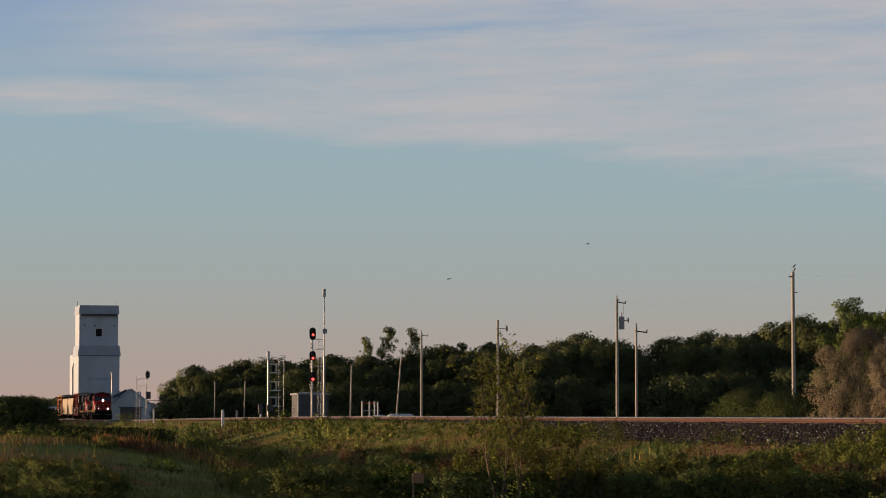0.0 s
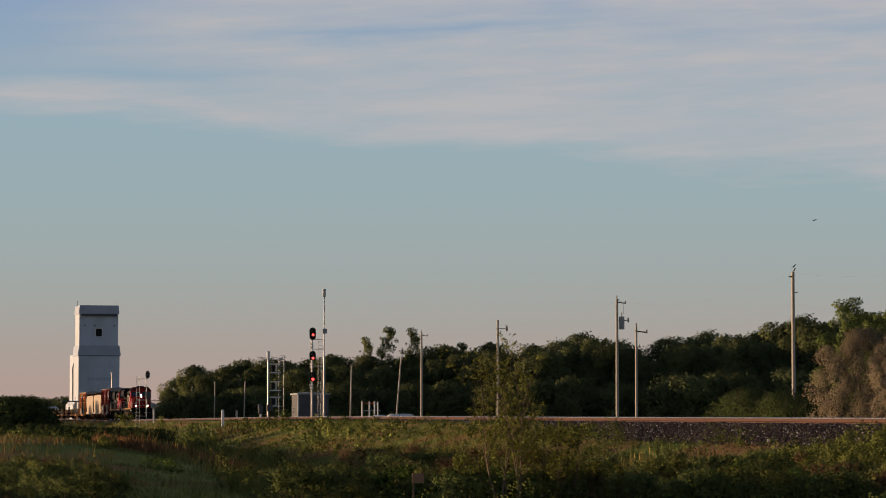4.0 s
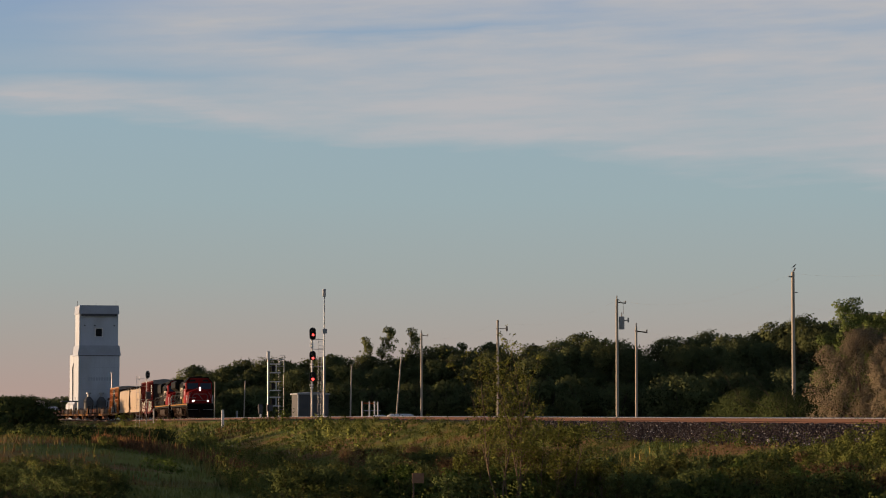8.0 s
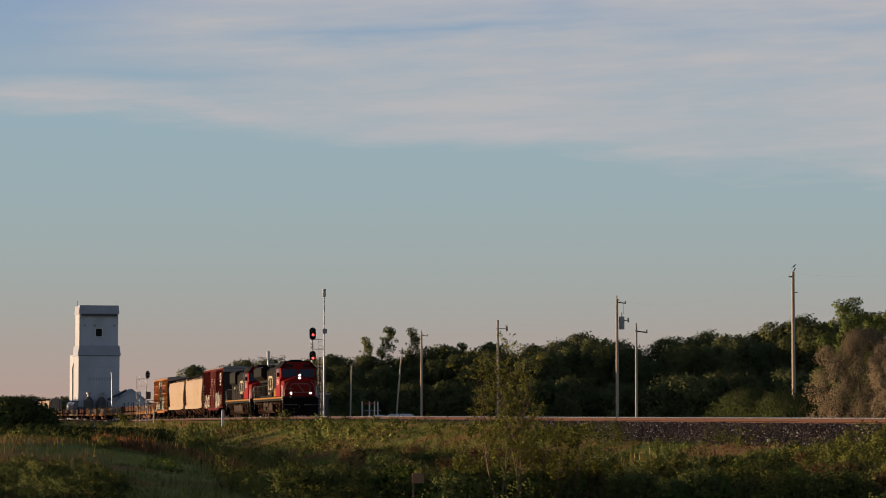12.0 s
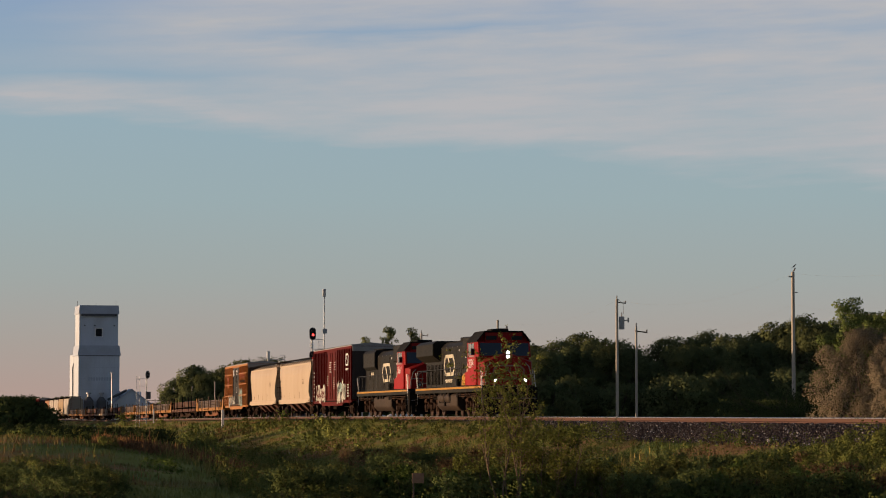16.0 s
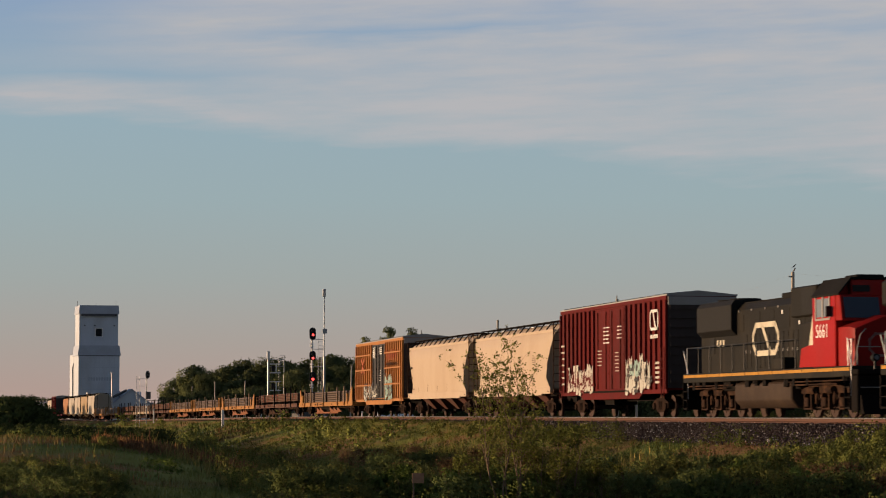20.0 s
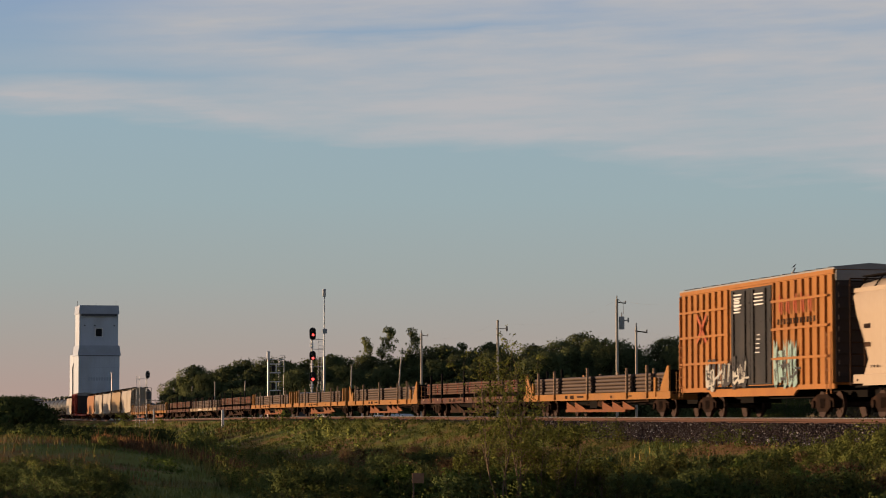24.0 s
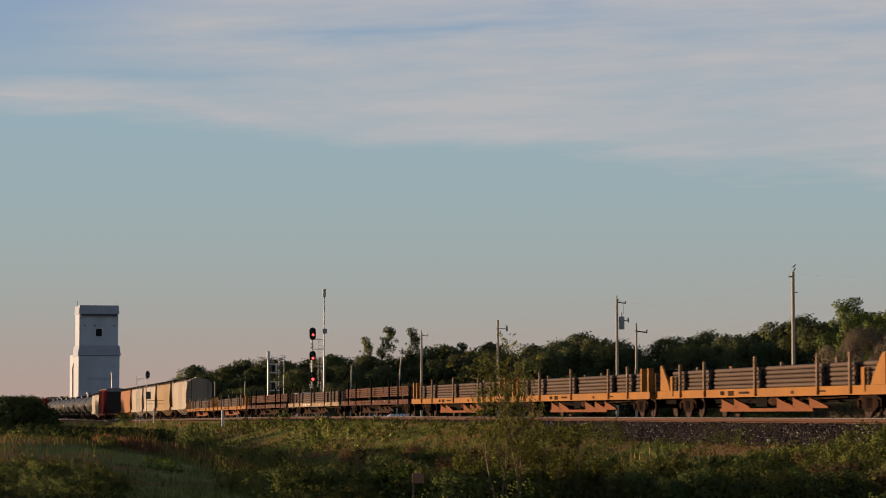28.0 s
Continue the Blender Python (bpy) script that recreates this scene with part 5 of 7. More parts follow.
def sign_board():
    t = thing("warning_board", place(740, 60, 0), "small weathered board on a post in the grass", "sign")
    part("board", boxes((-0.13, 0.13, -0.02, 0.02, 1.1, 1.32), bevel=0.004), M["board"], t)
    part("post", rods(((-0.10, 0.03, 0), (-0.10, 0.03, 1.3), 0.02)), M["pole_dark"], t)


sign_board()
mk = thing("flag_marker", place(418, 150, 0), "small orange stake marker in the grass", "marker")
part("stake", rods(((0, 0, 0), (0.1, 0, 0.85), 0.02)), M["pole"], mk)
part("flag", boxes((0.05, 0.28, -0.01, 0.01, 0.55, 0.82)), M["orange_marker"], mk)


# ---- birds ----
def bird(name, label, at, span, perched=False):
    t = thing(name, at, label, "bird")
    rings = []
    for x, k, z in ((-0.5, 0.05, 0.0), (-0.25, 0.16, 0.0), (0.05, 0.2, 0.02), (0.3, 0.12, 0.06), (0.42, 0.1, 0.1), (0.5, 0.02, 0.1)):
        rings.append([(span * x, span * k * math.cos(a) * 0.6, span * (z + k * math.sin(a) * 0.6)) for a in [2 * math.pi * j / 8 for j in range(8)]])
    part("body", link_mesh("body", loft(rings), M["bird"], 40), None, t)
    for sgn in (1, -1):
        if perched:
            pts = [(-0.4, 0.02), (0.15, 0.02), (0.1, 0.12), (-0.45, 0.1)]
            part("wing", prisms([(span * a, span * b) for a, b in pts], "y", sgn * span * 0.11, sgn * span * 0.13), M["bird"], t)
        else:
            pts = [(0.15, 0.08), (0.2, 0.5), (0.0, 1.0), (-0.1, 0.55), (-0.15, 0.08)]
            part("wing", prisms([(span * a, sgn * span * b * 0.55) for a, b in pts], "z", 0.02 * span, 0.05 * span), M["bird"], t)
    part("tail", prisms([(span * a, span * b) for a, b in ((-0.45, -0.05), (-0.8, -0.12), (-0.8, 0.12), (-0.45, 0.05))], "z", 0.0, 0.02 * span), M["bird"], t)
    return t


top = tops[0] + Vector((0.12, 0, 0.52))
bird("bird", "small dark bird perched on the pole top", pose(top.x, top.y, top.z, 0, -35, 20), 0.34, True)


def in_view(px, py, depth):
    """The place that deep that lies at that bearing and height in the view."""
    way = CAM.to_3x3() @ Vector(((px - 784) / 4780, (441 - py) / 4780, -1))
    return way * depth


FLYERS = []
for start, end, seconds, depth in (((795, 494), (1361, 403), 3.5, 190), ((1040, 432), (1504, 349), 3.0, 200)):
    a, b = in_view(*start, depth), in_view(*end, depth)
    ob = bird("bird", "small dark bird flying low over the fields", pose(*a, 0, -8, 4), 0.30)
    FLYERS.append((ob, a, (b - a) / seconds))


# ---- the train ----
TRAIN = []     # (thing, metres behind the lead lamps)


def wheelset_mesh(r):
    bm = bmesh.new()
    for y in (-0.76, 0.76):
        o = 1 if y > 0 else -1
        rod(bm, (0, y - 0.06, 0), (0, y + 0.06, 0), r, 20)
        rod(bm, (0, y + o * 0.06, 0), (0, y + o * 0.10, 0), r * 0.42, 10)
        for k in range(3):
            a = 2 * math.pi * k / 3
            box(bm, r * 0.62 * math.cos(a) - 0.05, r * 0.62 * math.cos(a) + 0.05, min(y + o * 0.06, y + o * 0.075), max(y + o * 0.06, y + o * 0.075), r * 0.62 * math.sin(a) - 0.05, r * 0.62 * math.sin(a) + 0.05)
    rod(bm, (0, -0.76, 0), (0, 0.76, 0), 0.085, 8)
    return link_mesh("wheelset", bm, M["wheel"], 35)


WHEEL = {0.46: wheelset_mesh(0.46), 0.53: wheelset_mesh(0.53)}


def car_truck_mesh():
    bm = bmesh.new()
    for y in (-1.02, 1.02):
        out = [(-1.15, 0.62), (-1.15, 0.36), (-0.75, 0.36), (-0.45, 0.20), (0.45, 0.20), (0.75, 0.36), (1.15, 0.36), (1.15, 0.62), (0.5, 0.80), (-0.5, 0.80)]
        prism(bm, out, "y", y - 0.09, y + 0.09)
        for x in (-0.89, 0.89):
            rod(bm, (x, y - 0.16, 0.46), (x, y + 0.16, 0.46), 0.14, 10)
        for x in (-0.18, 0, 0.18):
            rod(bm, (x, y * 1.06, 0.32), (x, y * 1.06, 0.66), 0.07, 8)
    box(bm, -0.2, 0.2, -1.0, 1.0, 0.55, 0.88)
    return link_mesh("truck", bm, M["car_truck"])


def loco_truck_mesh():
    """Cast side frames with open pedestals over the three axles, springs and a brake cylinder."""
    bm = bmesh.new()
    for sgn in (-1, 1):
        y0, y1 = sorted((sgn * 1.0, sgn * 1.17))
        prism(bm, [(-2.55, 0.84), (2.55, 0.84), (2.45, 1.02), (1.3, 1.12), (0.5, 1.2), (-0.5, 1.2), (-1.3, 1.12), (-2.45, 1.02)], "y", y0, y1)
        for x in (-1.85, 0, 1.85):
            for dx in (-0.42, 0.30):
                prism(bm, [(x + dx, 0.84), (x + dx + 0.12, 0.84), (x + dx + 0.12, 0.34), (x + dx, 0.34)], "y", y0, y1)
            box(bm, x - 0.2, x + 0.2, min(sgn * 1.02, sgn * 1.24), max(sgn * 1.02, sgn * 1.24), 0.38, 0.70, 0.03)
            box(bm, x - 0.44, x + 0.44, y0, y1, 0.28, 0.34)
        for x in (-0.93, 0.93):
            rod(bm, (x, sgn * 1.12, 0.48), (x, sgn * 1.12, 0.84), 0.09, 8)
            rod(bm, (x - 0.35, sgn * 1.26, 0.95), (x + 0.25, sgn * 1.26, 0.95), 0.13, 10)
            rod(bm, (x + 0.25, sgn * 1.26, 0.95), (x + 0.5, sgn * 1.2, 0.62), 0.03, 5)
    box(bm, -2.2, 2.2, -0.95, 0.95, 0.78, 1.0)
    return link_mesh("truck", bm, M["truck"])


CAR_TRUCK, LOCO_TRUCK = car_truck_mesh(), loco_truck_mesh()


def add_trucks(t, at, loco=False):
    for x in (at, -at):
        tr = part("truck", LOCO_TRUCK if loco else CAR_TRUCK, None, t, "dusty brown six-wheel truck" if loco else "rusty four-wheel truck", pose(x, 0, 0))
        r = 0.53 if loco else 0.46
        for dx in ((-1.85, 0, 1.85) if loco else (-0.89, 0.89)):
            part("wheelset", WHEEL[r], None, tr, "", pose(dx, 0, r))


def coupler(t, x, half):
    sgn = 1 if x > 0 else -1
    part("coupler", boxes((min(x, sgn * half), max(x, sgn * half), -0.12, 0.12, 0.72, 0.98), (sgn * half - 0.22, sgn * half + 0.02, -0.2, 0.2, 0.68, 1.02), bevel=0.02), M["under"], t)


def side_bars(name, rows, mat, t, y, label=""):
    """Plain bars on the near side, x0, x1, z0, z1 each, 5 mm proud."""
    for x0, x1, z0, z1 in rows:
        part(name, boxes((x0, x1, y - 0.006, y, z0, z1)), mat, t, label)


def stroke_mark(t, name, y, strokes, width, mat, label):
    """A mark made of thick straight strokes (x, z) to (x, z) on the near side."""
    bm = bmesh.new()
    for x0, z0, x1, z1 in strokes:
        d = Vector((x1 - x0, z1 - z0))
        nrm = Vector((-d.y, d.x)).normalized() * width / 2
        e = d.normalized() * width * 0.25
        prism(bm, [(x0 - e.x + nrm.x, z0 - e.y + nrm.y), (x0 - e.x - nrm.x, z0 - e.y - nrm.y), (x1 + e.x - nrm.x, z1 + e.y - nrm.y), (x1 + e.x + nrm.x, z1 + e.y + nrm.y)], "y", y - 0.006, y)
    return part(name, bm, mat, t, label)


def emblem(x, z, w, h):
    """The emblem as a plain rounded frame with a slanted bar across it."""
    a, b, r = x - w / 2, x + w / 2, w * 0.12
    top, low = z + h / 2, z - h / 2
    return [(b - r, top, a + r, top), (a + r, top, a, top - r), (a, top - r, a, low + r), (a, low + r, a + r, low), (a + r, low, b - r, low), (b - r, low, b, low + r), (b, low + r, b, top - r), (b, top - r, b - r, top), (x - w * 0.14, top, x + w * 0.2, low)]


def handrail(t, y, x0, x1, z0, z1, step=1.45, mat="black"):
    k = max(1, round((x1 - x0) / step))
    for j in range(k + 1):
        x = x0 + (x1 - x0) * j / k
        part("stanchion", rods(((x, y, z0), (x, y, z1), 0.022), n=5), M[mat], t)
    part("handrail", rods(((x0, y, z1), (x1, y, z1), 0.022), n=5), M[mat], t)


def locomotive(lead):
    t = thing("locomotive", Matrix(), ("black and red lead" if lead else "second black and red") + " diesel locomotive with yellow sill stripe", "locomotive", "locomotives of the train")
    H = 9.9
    # underframe and walkway
    part("sill", boxes((-H, H, -1.53, 1.53, 1.36, 1.72), bevel=0.02), M["loco_black"], t)
    for y in (-1.536, 1.53):
        for k in range(12):
            x = -H + 0.05 + k * (2 * H - 0.1) / 12
            part("sill_stripe", boxes((x, x + (2 * H - 0.1) / 12 - 0.05, y, y + 0.006, 1.56, 1.67)), M["stripe"], t, "yellow reflective sill stripe")
    part("fuel_tank", link_mesh("fuel_tank", prisms([(-1.42, 0.62), (-1.15, 0.34), (1.15, 0.34), (1.42, 0.62), (1.42, 1.25), (1.1, 1.36), (-1.1, 1.36), (-1.42, 1.25)], "x", -3.3, 2.6 if lead else 3.4, 0.05), M["tank"], 30), None, t, "dusty brown fuel tank")
    if lead:
        # flat dark sheet on the tank's face imitates a shaded recess
        part("tank_recess", boxes((-2.7, 0.75, -1.43, -1.40, 0.78, 1.35)), M["under"], t, "dark sheet standing in for the shade of a recess in the tank")
        for x0 in (-2.45, -0.75):
            rings = [[(x0 + dx, -1.2 + 0.34 * k * math.cos(a), 1.06 + 0.34 * k * math.sin(a)) for a in [2 * math.pi * j / 18 for j in range(18)]] for dx, k in ((0, 0.55), (0.06, 0.85), (0.18, 1), (1.2, 1), (1.32, 0.85), (1.38, 0.55))]
            part("air_reservoir", link_mesh("air_reservoir", loft(rings), M["tank"], 40), None, t, "cylindrical air reservoir")
        part("valve", boxes((-0.95, -0.6, -1.5, -1.42, 0.6, 1.0), bevel=0.02), M["under"], t)
    # pipes, boxes and cables that hang under the sill
    rp = random.Random(11)
    for k in range(16):
        x = rp.uniform(-9.0, 9.0)
        w, zt0 = rp.uniform(0.15, 0.5), rp.uniform(1.05, 1.25)
        part("under_sill_box", boxes((x, x + w, -1.5, -1.28, zt0, 1.36), bevel=0.015), M["under"], t)
    for x0, x1, z in ((-9.3, -3.4, 1.22), (3.0, 9.0, 1.25), (-8.6, -4.2, 1.12), (3.4, 8.4, 1.14)):
        part("pipe", rods(((x0, -1.46, z), (x1, -1.46, z), 0.03), n=6), M["truck"], t)
    add_trucks(t, 6.3, True)
    coupler(t, H, 11.1)
    coupler(t, -H, 11.1)
    part("front_platform", boxes((H - 0.02, H + 0.6, -1.5, 1.5, 1.42, 1.6), bevel=0.03), M["under"], t, "black front platform")
    part("pilot", prisms([(-1.5, 0.18), (1.5, 0.18), (1.5, 1.4), (-1.5, 1.4)], "x", H - 0.05, H + 0.55, 0.03), M["under"], t, "black pilot plate")
    part("pilot", boxes((-H - 0.2, -H + 0.05, -1.5, 1.5, 0.3, 1.4), bevel=0.03), M["under"], t, "black rear pilot plate")
    # steps at the corners
    for x in (H - 0.55, -H + 0.05):
        for y in (-1.5, 1.5):
            st = part("step_well", boxes((x, x + 0.5, y - 0.04, y + 0.04, 0.3, 0.36), (x, x + 0.5, y - 0.04, y + 0.04, 0.66, 0.70), (x, x + 0.5, y - 0.04, y + 0.04, 1.0, 1.04), (x - 0.03, x, y - 0.05, y + 0.05, 0.25, 1.4), (x + 0.5, x + 0.53, y - 0.05, y + 0.05, 0.25, 1.4)), M["under"], t)
            part("grab_rail", rods(((x + 0.5, y, 0.45), (x + 0.55, y, 1.7), 0.022), ((x + 0.55, y, 1.7), (x + (0.2 if x > 0 else -0.1), y, 2.65), 0.022)), M["silver"], st)
    # long hood
    y1 = 0.98
    zt = 4.32
    part("long_hood", prisms([(-y1, 1.72), (y1, 1.72), (y1, zt - 0.25), (y1 - 0.22, zt), (-y1 + 0.22, zt), (-y1, zt - 0.25)], "x", -H + 0.75, 5.95, 0.02), M["loco_black"], t, "dusty black engine hood")
    for k in range(14):
        x = -3.6 + 0.55 * k
        door = part("engine_door", boxes((x, x + 0.50, -y1 - 0.018, -y1, 1.85, 3.12), bevel=0.006), M["loco_black"], t)
        part("latch", boxes((x + 0.42, x + 0.47, -y1 - 0.03, -y1 - 0.018, 2.4, 2.52)), M["steel_rail"], door)
    for x in (-8.6, -7.2, -5.8, -4.6, -2.6, -0.9, 0.9, 2.6):
        part("hood_panel", boxes((x, x + 1.1, -y1 - 0.012, -y1, 3.25, 3.95), bevel=0.006), M["loco_black"], t)
    for k in range(9):
        x = -8.9 + 1.6 * k
        part("lift_lug", boxes((x, x + 0.09, -y1 - 0.035, -y1 - 0.012, 4.0, 4.07)), M["steel_rail"], t)
    for x, z in ((-4.6, 3.45), (1.1, 3.75), (3.05, 3.3), (5.1, 3.05)):
        part("placard", boxes((x, x + 0.14, -y1 - 0.026, -y1 - 0.013, z, z + 0.14)), M["white"], t, "small white placard")
    part("walkway_box", boxes((1.2, 2.6, -1.42, -y1, 1.72, 2.15), bevel=0.03), M["loco_black"], t)
    part("cable_duct", rods(((-9.0, -1.25, 1.45), (9.0, -1.25, 1.45), 0.05)), M["under"], t)
    for a, b in ((-5.2, -3.5), (3.5, 4.0)):
        part("equipment_rack", boxes((a, b, -1.3, 1.3, 1.0, 1.36), bevel=0.03), M["under"], t)
    part("grab_iron", rods(((-9.2, -1.0, 3.2), (-9.2, -1.08, 4.0), 0.02), ((-8.9, -1.0, 3.2), (-8.9, -1.08, 4.0), 0.02), n=5), M["steel_rail"], t)
    part("roof", boxes((-H + 0.9, 5.9, -0.72, 0.72, zt, zt + 0.06)), M["loco_roof"], t, "sooty roof")
    if lead:
        # flared radiator wing at the rear
        part("radiator_wing", prisms([(-1.5, 3.62), (-1.5, 4.32), (-1.25, 4.5), (1.25, 4.5), (1.5, 4.32), (1.5, 3.62), (0.9, 3.2), (-0.9, 3.2)], "x", -H + 0.1, -4.4, 0.02), M["loco_black"], t, "flared grey radiator wing")
        part("radiator_grille", boxes((-H + 1.0, -3.2, -0.99, -0.985, 2.5, 3.25)), M["grille"], t)
        for k in range(12):
            part("louvre", boxes((-8.9 + 0.45 * k, -8.9 + 0.45 * k + 0.07, -1.03, -0.98, 1.9, 3.1)), M["grille"], t, "dark vertical louvre")
        part("exhaust_stack", boxes((-1.2, 0.4, -0.45, 0.45, 4.35, 4.62), bevel=0.03), M["loco_roof"], t)
        part("dynamic_brake", boxes((3.2, 5.6, -1.2, 1.2, 3.6, 4.5), bevel=0.06), M["loco_black"], t, "black grid blister behind the cab")
        part("brake_grille", boxes((3.4, 4.2, -1.21, -1.2, 3.75, 4.35), (4.6, 5.4, -1.21, -1.2, 3.75, 4.35)), M["grille"], t)
        for x in (1.2, 2.0, -2.2):
            part("roof_hatch", boxes((x, x + 0.7, -0.5, 0.5, 4.36, 4.44), bevel=0.02), M["loco_roof"], t)
    else:
        part("radiator", prisms([(-1.22, 3.35), (-1.22, 4.3), (-1.05, 4.5), (1.05, 4.5), (1.22, 4.3), (1.22, 3.35), (0.95, 3.1), (-0.95, 3.1)], "x", -H + 0.9, -4.4, 0.02), M["grille"], t, "dark radiator intake")
        for x in (-8.0, -6.4):
            part("radiator_fan", rods(((x, 0, 4.5), (x, 0, 4.62), 0.62), n=18), M["loco_roof"], t)
        part("exhaust_stack", boxes((-1.0, 0.2, -0.3, 0.3, 4.35, 4.6), bevel=0.03), M["loco_roof"], t)
        part("dynamic_brake", boxes((2.6, 5.4, -1.15, 1.15, 3.55, 4.62), bevel=0.05), M["loco_black"], t, "black dynamic brake housing")
        part("brake_grille", boxes((3.8, 5.2, -1.16, -1.15, 3.65, 4.5)), M["grille"], t)
        # cream colour stands in for sun falling on this panel
        part("lit_panel", boxes((5.0, 5.9, -1.1, -0.98, 2.2, 4.2), bevel=0.03), M["cream_mark"], t, "equipment locker coloured cream as a sunlit panel")
        bm = bmesh.new()
        box(bm, -7.9, -7.3, -1.0, -0.98, 2.5, 3.1)
        part("louvre", bm, M["grille"], t)
        for x in (-7.0, -6.6, -6.2):
            part("vent", boxes((x, x + 0.2, -1.0, -0.98, 2.75, 3.0)), M["cream_mark"], t)
        part("horn", rods(((2.0, 0, 4.4), (2.5, 0, 4.75), 0.06)), M["loco_roof"], t)
    # full-width equipment cabinet behind the cab, with the slanted stripe
    part("equipment_cab", boxes((4.3, 6.0, -1.4, 1.4, 1.72, 3.3), bevel=0.03), M["loco_black"] if lead else M["loco_black"], t)
    part("red_panel", prisms([(4.3, 1.75), (6.0, 1.75), (6.0, 3.25), (5.3, 2.5), (4.5, 2.4)], "y", -1.407, -1.401), M["loco_red"], t, "red slanted panel")
    part("cream_slash", prisms([(5.35, 2.5), (6.0, 2.5), (6.0, 3.9), (5.8, 3.6)], "y", -1.415, -1.408), M["cream_mark"], t, "cream slanted stripe")
    if lead:
        part("yellow_patch", prisms([(3.9, 1.75), (5.0, 1.75), (4.9, 2.45), (4.1, 2.3)], "y", -1.42, -1.416), M["stripe"], t, "yellow map emblem patch")
    # cab
    cab_sec = [(-1.5, 1.72), (1.5, 1.72), (1.5, 4.15), (1.05, 4.68), (-1.05, 4.68), (-1.5, 4.15)]
    cab_part = part("cab", link_mesh("cab", prisms(cab_sec, "x", 6.0, 8.35, 0.03), M["loco_red"], 25), None, t, "bright red cab")
    part("cab_roof", prisms([(-1.53, 4.16), (-1.07, 4.72), (1.07, 4.72), (1.53, 4.16), (1.53, 4.10), (1.07, 4.64), (-1.07, 4.64), (-1.53, 4.10)], "x", 5.95, 8.75), M["loco_roof"], cab_part, "dark cab roof")
    for x0, x1 in ((6.45, 7.05), (7.2, 7.75)):
        # paler tint than the windscreen paints the sun's reflection into the glass
        w = part("cab_window", boxes((x0, x1, -1.512, -1.502, 3.42, 4.04)), M["glass_pale"], cab_part, "side cab window, sun on the glass coloured in pale")
    part("window_frame", boxes((6.35, 6.45, -1.53, -1.5, 3.36, 4.1), (7.07, 7.18, -1.53, -1.5, 3.36, 4.1), (7.77, 7.87, -1.53, -1.5, 3.36, 4.1), (6.35, 7.87, -1.53, -1.5, 3.30, 3.37)), M["steel_rail"], cab_part, "pale window posts")
    # sloped windscreen band over the nose
    part("brow", prisms([(8.35, 4.05), (8.75, 4.10), (8.72, 4.62), (8.35, 4.70)], "y", -1.05, 1.05, 0.02), M["loco_nose"], cab_part, "red brow with number boards, coloured darker for shade")
    part("windscreen_band", prisms([(8.30, 3.25), (8.95, 3.25), (8.72, 4.12), (8.30, 4.12)], "y", -1.47, 1.47, 0.02), M["loco_nose"], cab_part)
    for y0, y1b in ((-1.36, -0.12), (0.12, 1.36)):
        part("windscreen", prisms([(8.962, 3.34), (8.972, 3.34), (8.765, 4.04), (8.755, 4.04)], "y", y0, y1b), M["glass"], cab_part, "dark windscreen pane")
    for y in (-0.72, 0.72):
        part("number_board", boxes((8.74, 8.78, y - 0.3, y + 0.3, 4.22, 4.44)), M["black"], cab_part)
    # nose: wide, with a ridge that slopes to the sides
    nose_sec = [(-1.40, 1.72), (1.40, 1.72), (1.40, 3.02), (0.35, 3.42), (-0.35, 3.42), (-1.40, 3.02)]
    rings = [[(8.3, y, z) for y, z in nose_sec], [(9.45, y, z) for y, z in nose_sec], [(9.75, y * 0.93, 1.72 + (z - 1.72) * 0.95) for y, z in nose_sec]]
    nose = part("nose", link_mesh("nose", loft(rings), M["loco_nose"], 25), None, t, "red wide nose, coloured darker for its shaded front")
    bm = bmesh.new()
    for x0, z0, x1, z1 in emblem(0.05, 2.42, 1.7, 0.72):
        d = Vector((x1 - x0, z1 - z0))
        nrm = Vector((-d.y, d.x)).normalized() * 0.042
        e = d.normalized() * 0.05
        prism(bm, [(x0 - e.x + nrm.x, z0 - e.y + nrm.y), (x0 - e.x - nrm.x, z0 - e.y - nrm.y), (x1 + e.x - nrm.x, z1 + e.y - nrm.y), (x1 + e.x + nrm.x, z1 + e.y + nrm.y)], "x", 9.75, 9.762)
    part("emblem", bm, M["nose_mark"], nose, "pale line emblem on the nose")
    part("nose_door", boxes((9.75, 9.757, 0.98, 1.2, 1.8, 2.9)), M["loco_nose"], nose)
    lit = M["headlight"] if lead else M["glass_pale"]
    for z in (3.27, 3.50) if lead else (3.27,):
        part("headlight", rods(((9.5, 0, z), (9.8, 0, z), 0.13), n=16), M["black"], nose)
        part("lamp", rods(((9.8, 0, z), (9.82, 0, z), 0.08), n=16), lit, nose, "bright headlight" if lead else "unlit headlight")
    for y in (-0.82, 0.82):
        part("ditch_light", rods(((10.2, y, 1.98), (10.45, y, 1.98), 0.13), n=16), M["black"], nose)
        part("ditch_post", rods(((10.3, y, 1.55), (10.3, y, 1.9), 0.05), n=8), M["black"], nose)
        part("lamp", rods(((10.45, y, 1.98), (10.47, y, 1.98), 0.075), n=16), lit, nose, "bright ditch light" if lead else "unlit ditch light")
    part("marker_light", rods(((9.76, -1.1, 1.6), (9.8, -1.1, 1.6), 0.06)), M["amber"] if lead else M["glass_pale"], nose)
    for y in (-1, 1):
        part("nose_handrail", rods(((9.85, 1.42 * y, 1.7), (9.85, 1.15 * y, 2.75), 0.022), ((9.85, 1.15 * y, 2.75), (9.8, 0.95 * y, 2.95), 0.022), n=5), M["steel_rail"], nose)
        part("uncoupling_lever", rods(((H + 0.58, 1.4 * y, 1.0), (H + 0.58, 0.3 * y, 1.0), 0.02), n=5), M["steel_rail"], t)
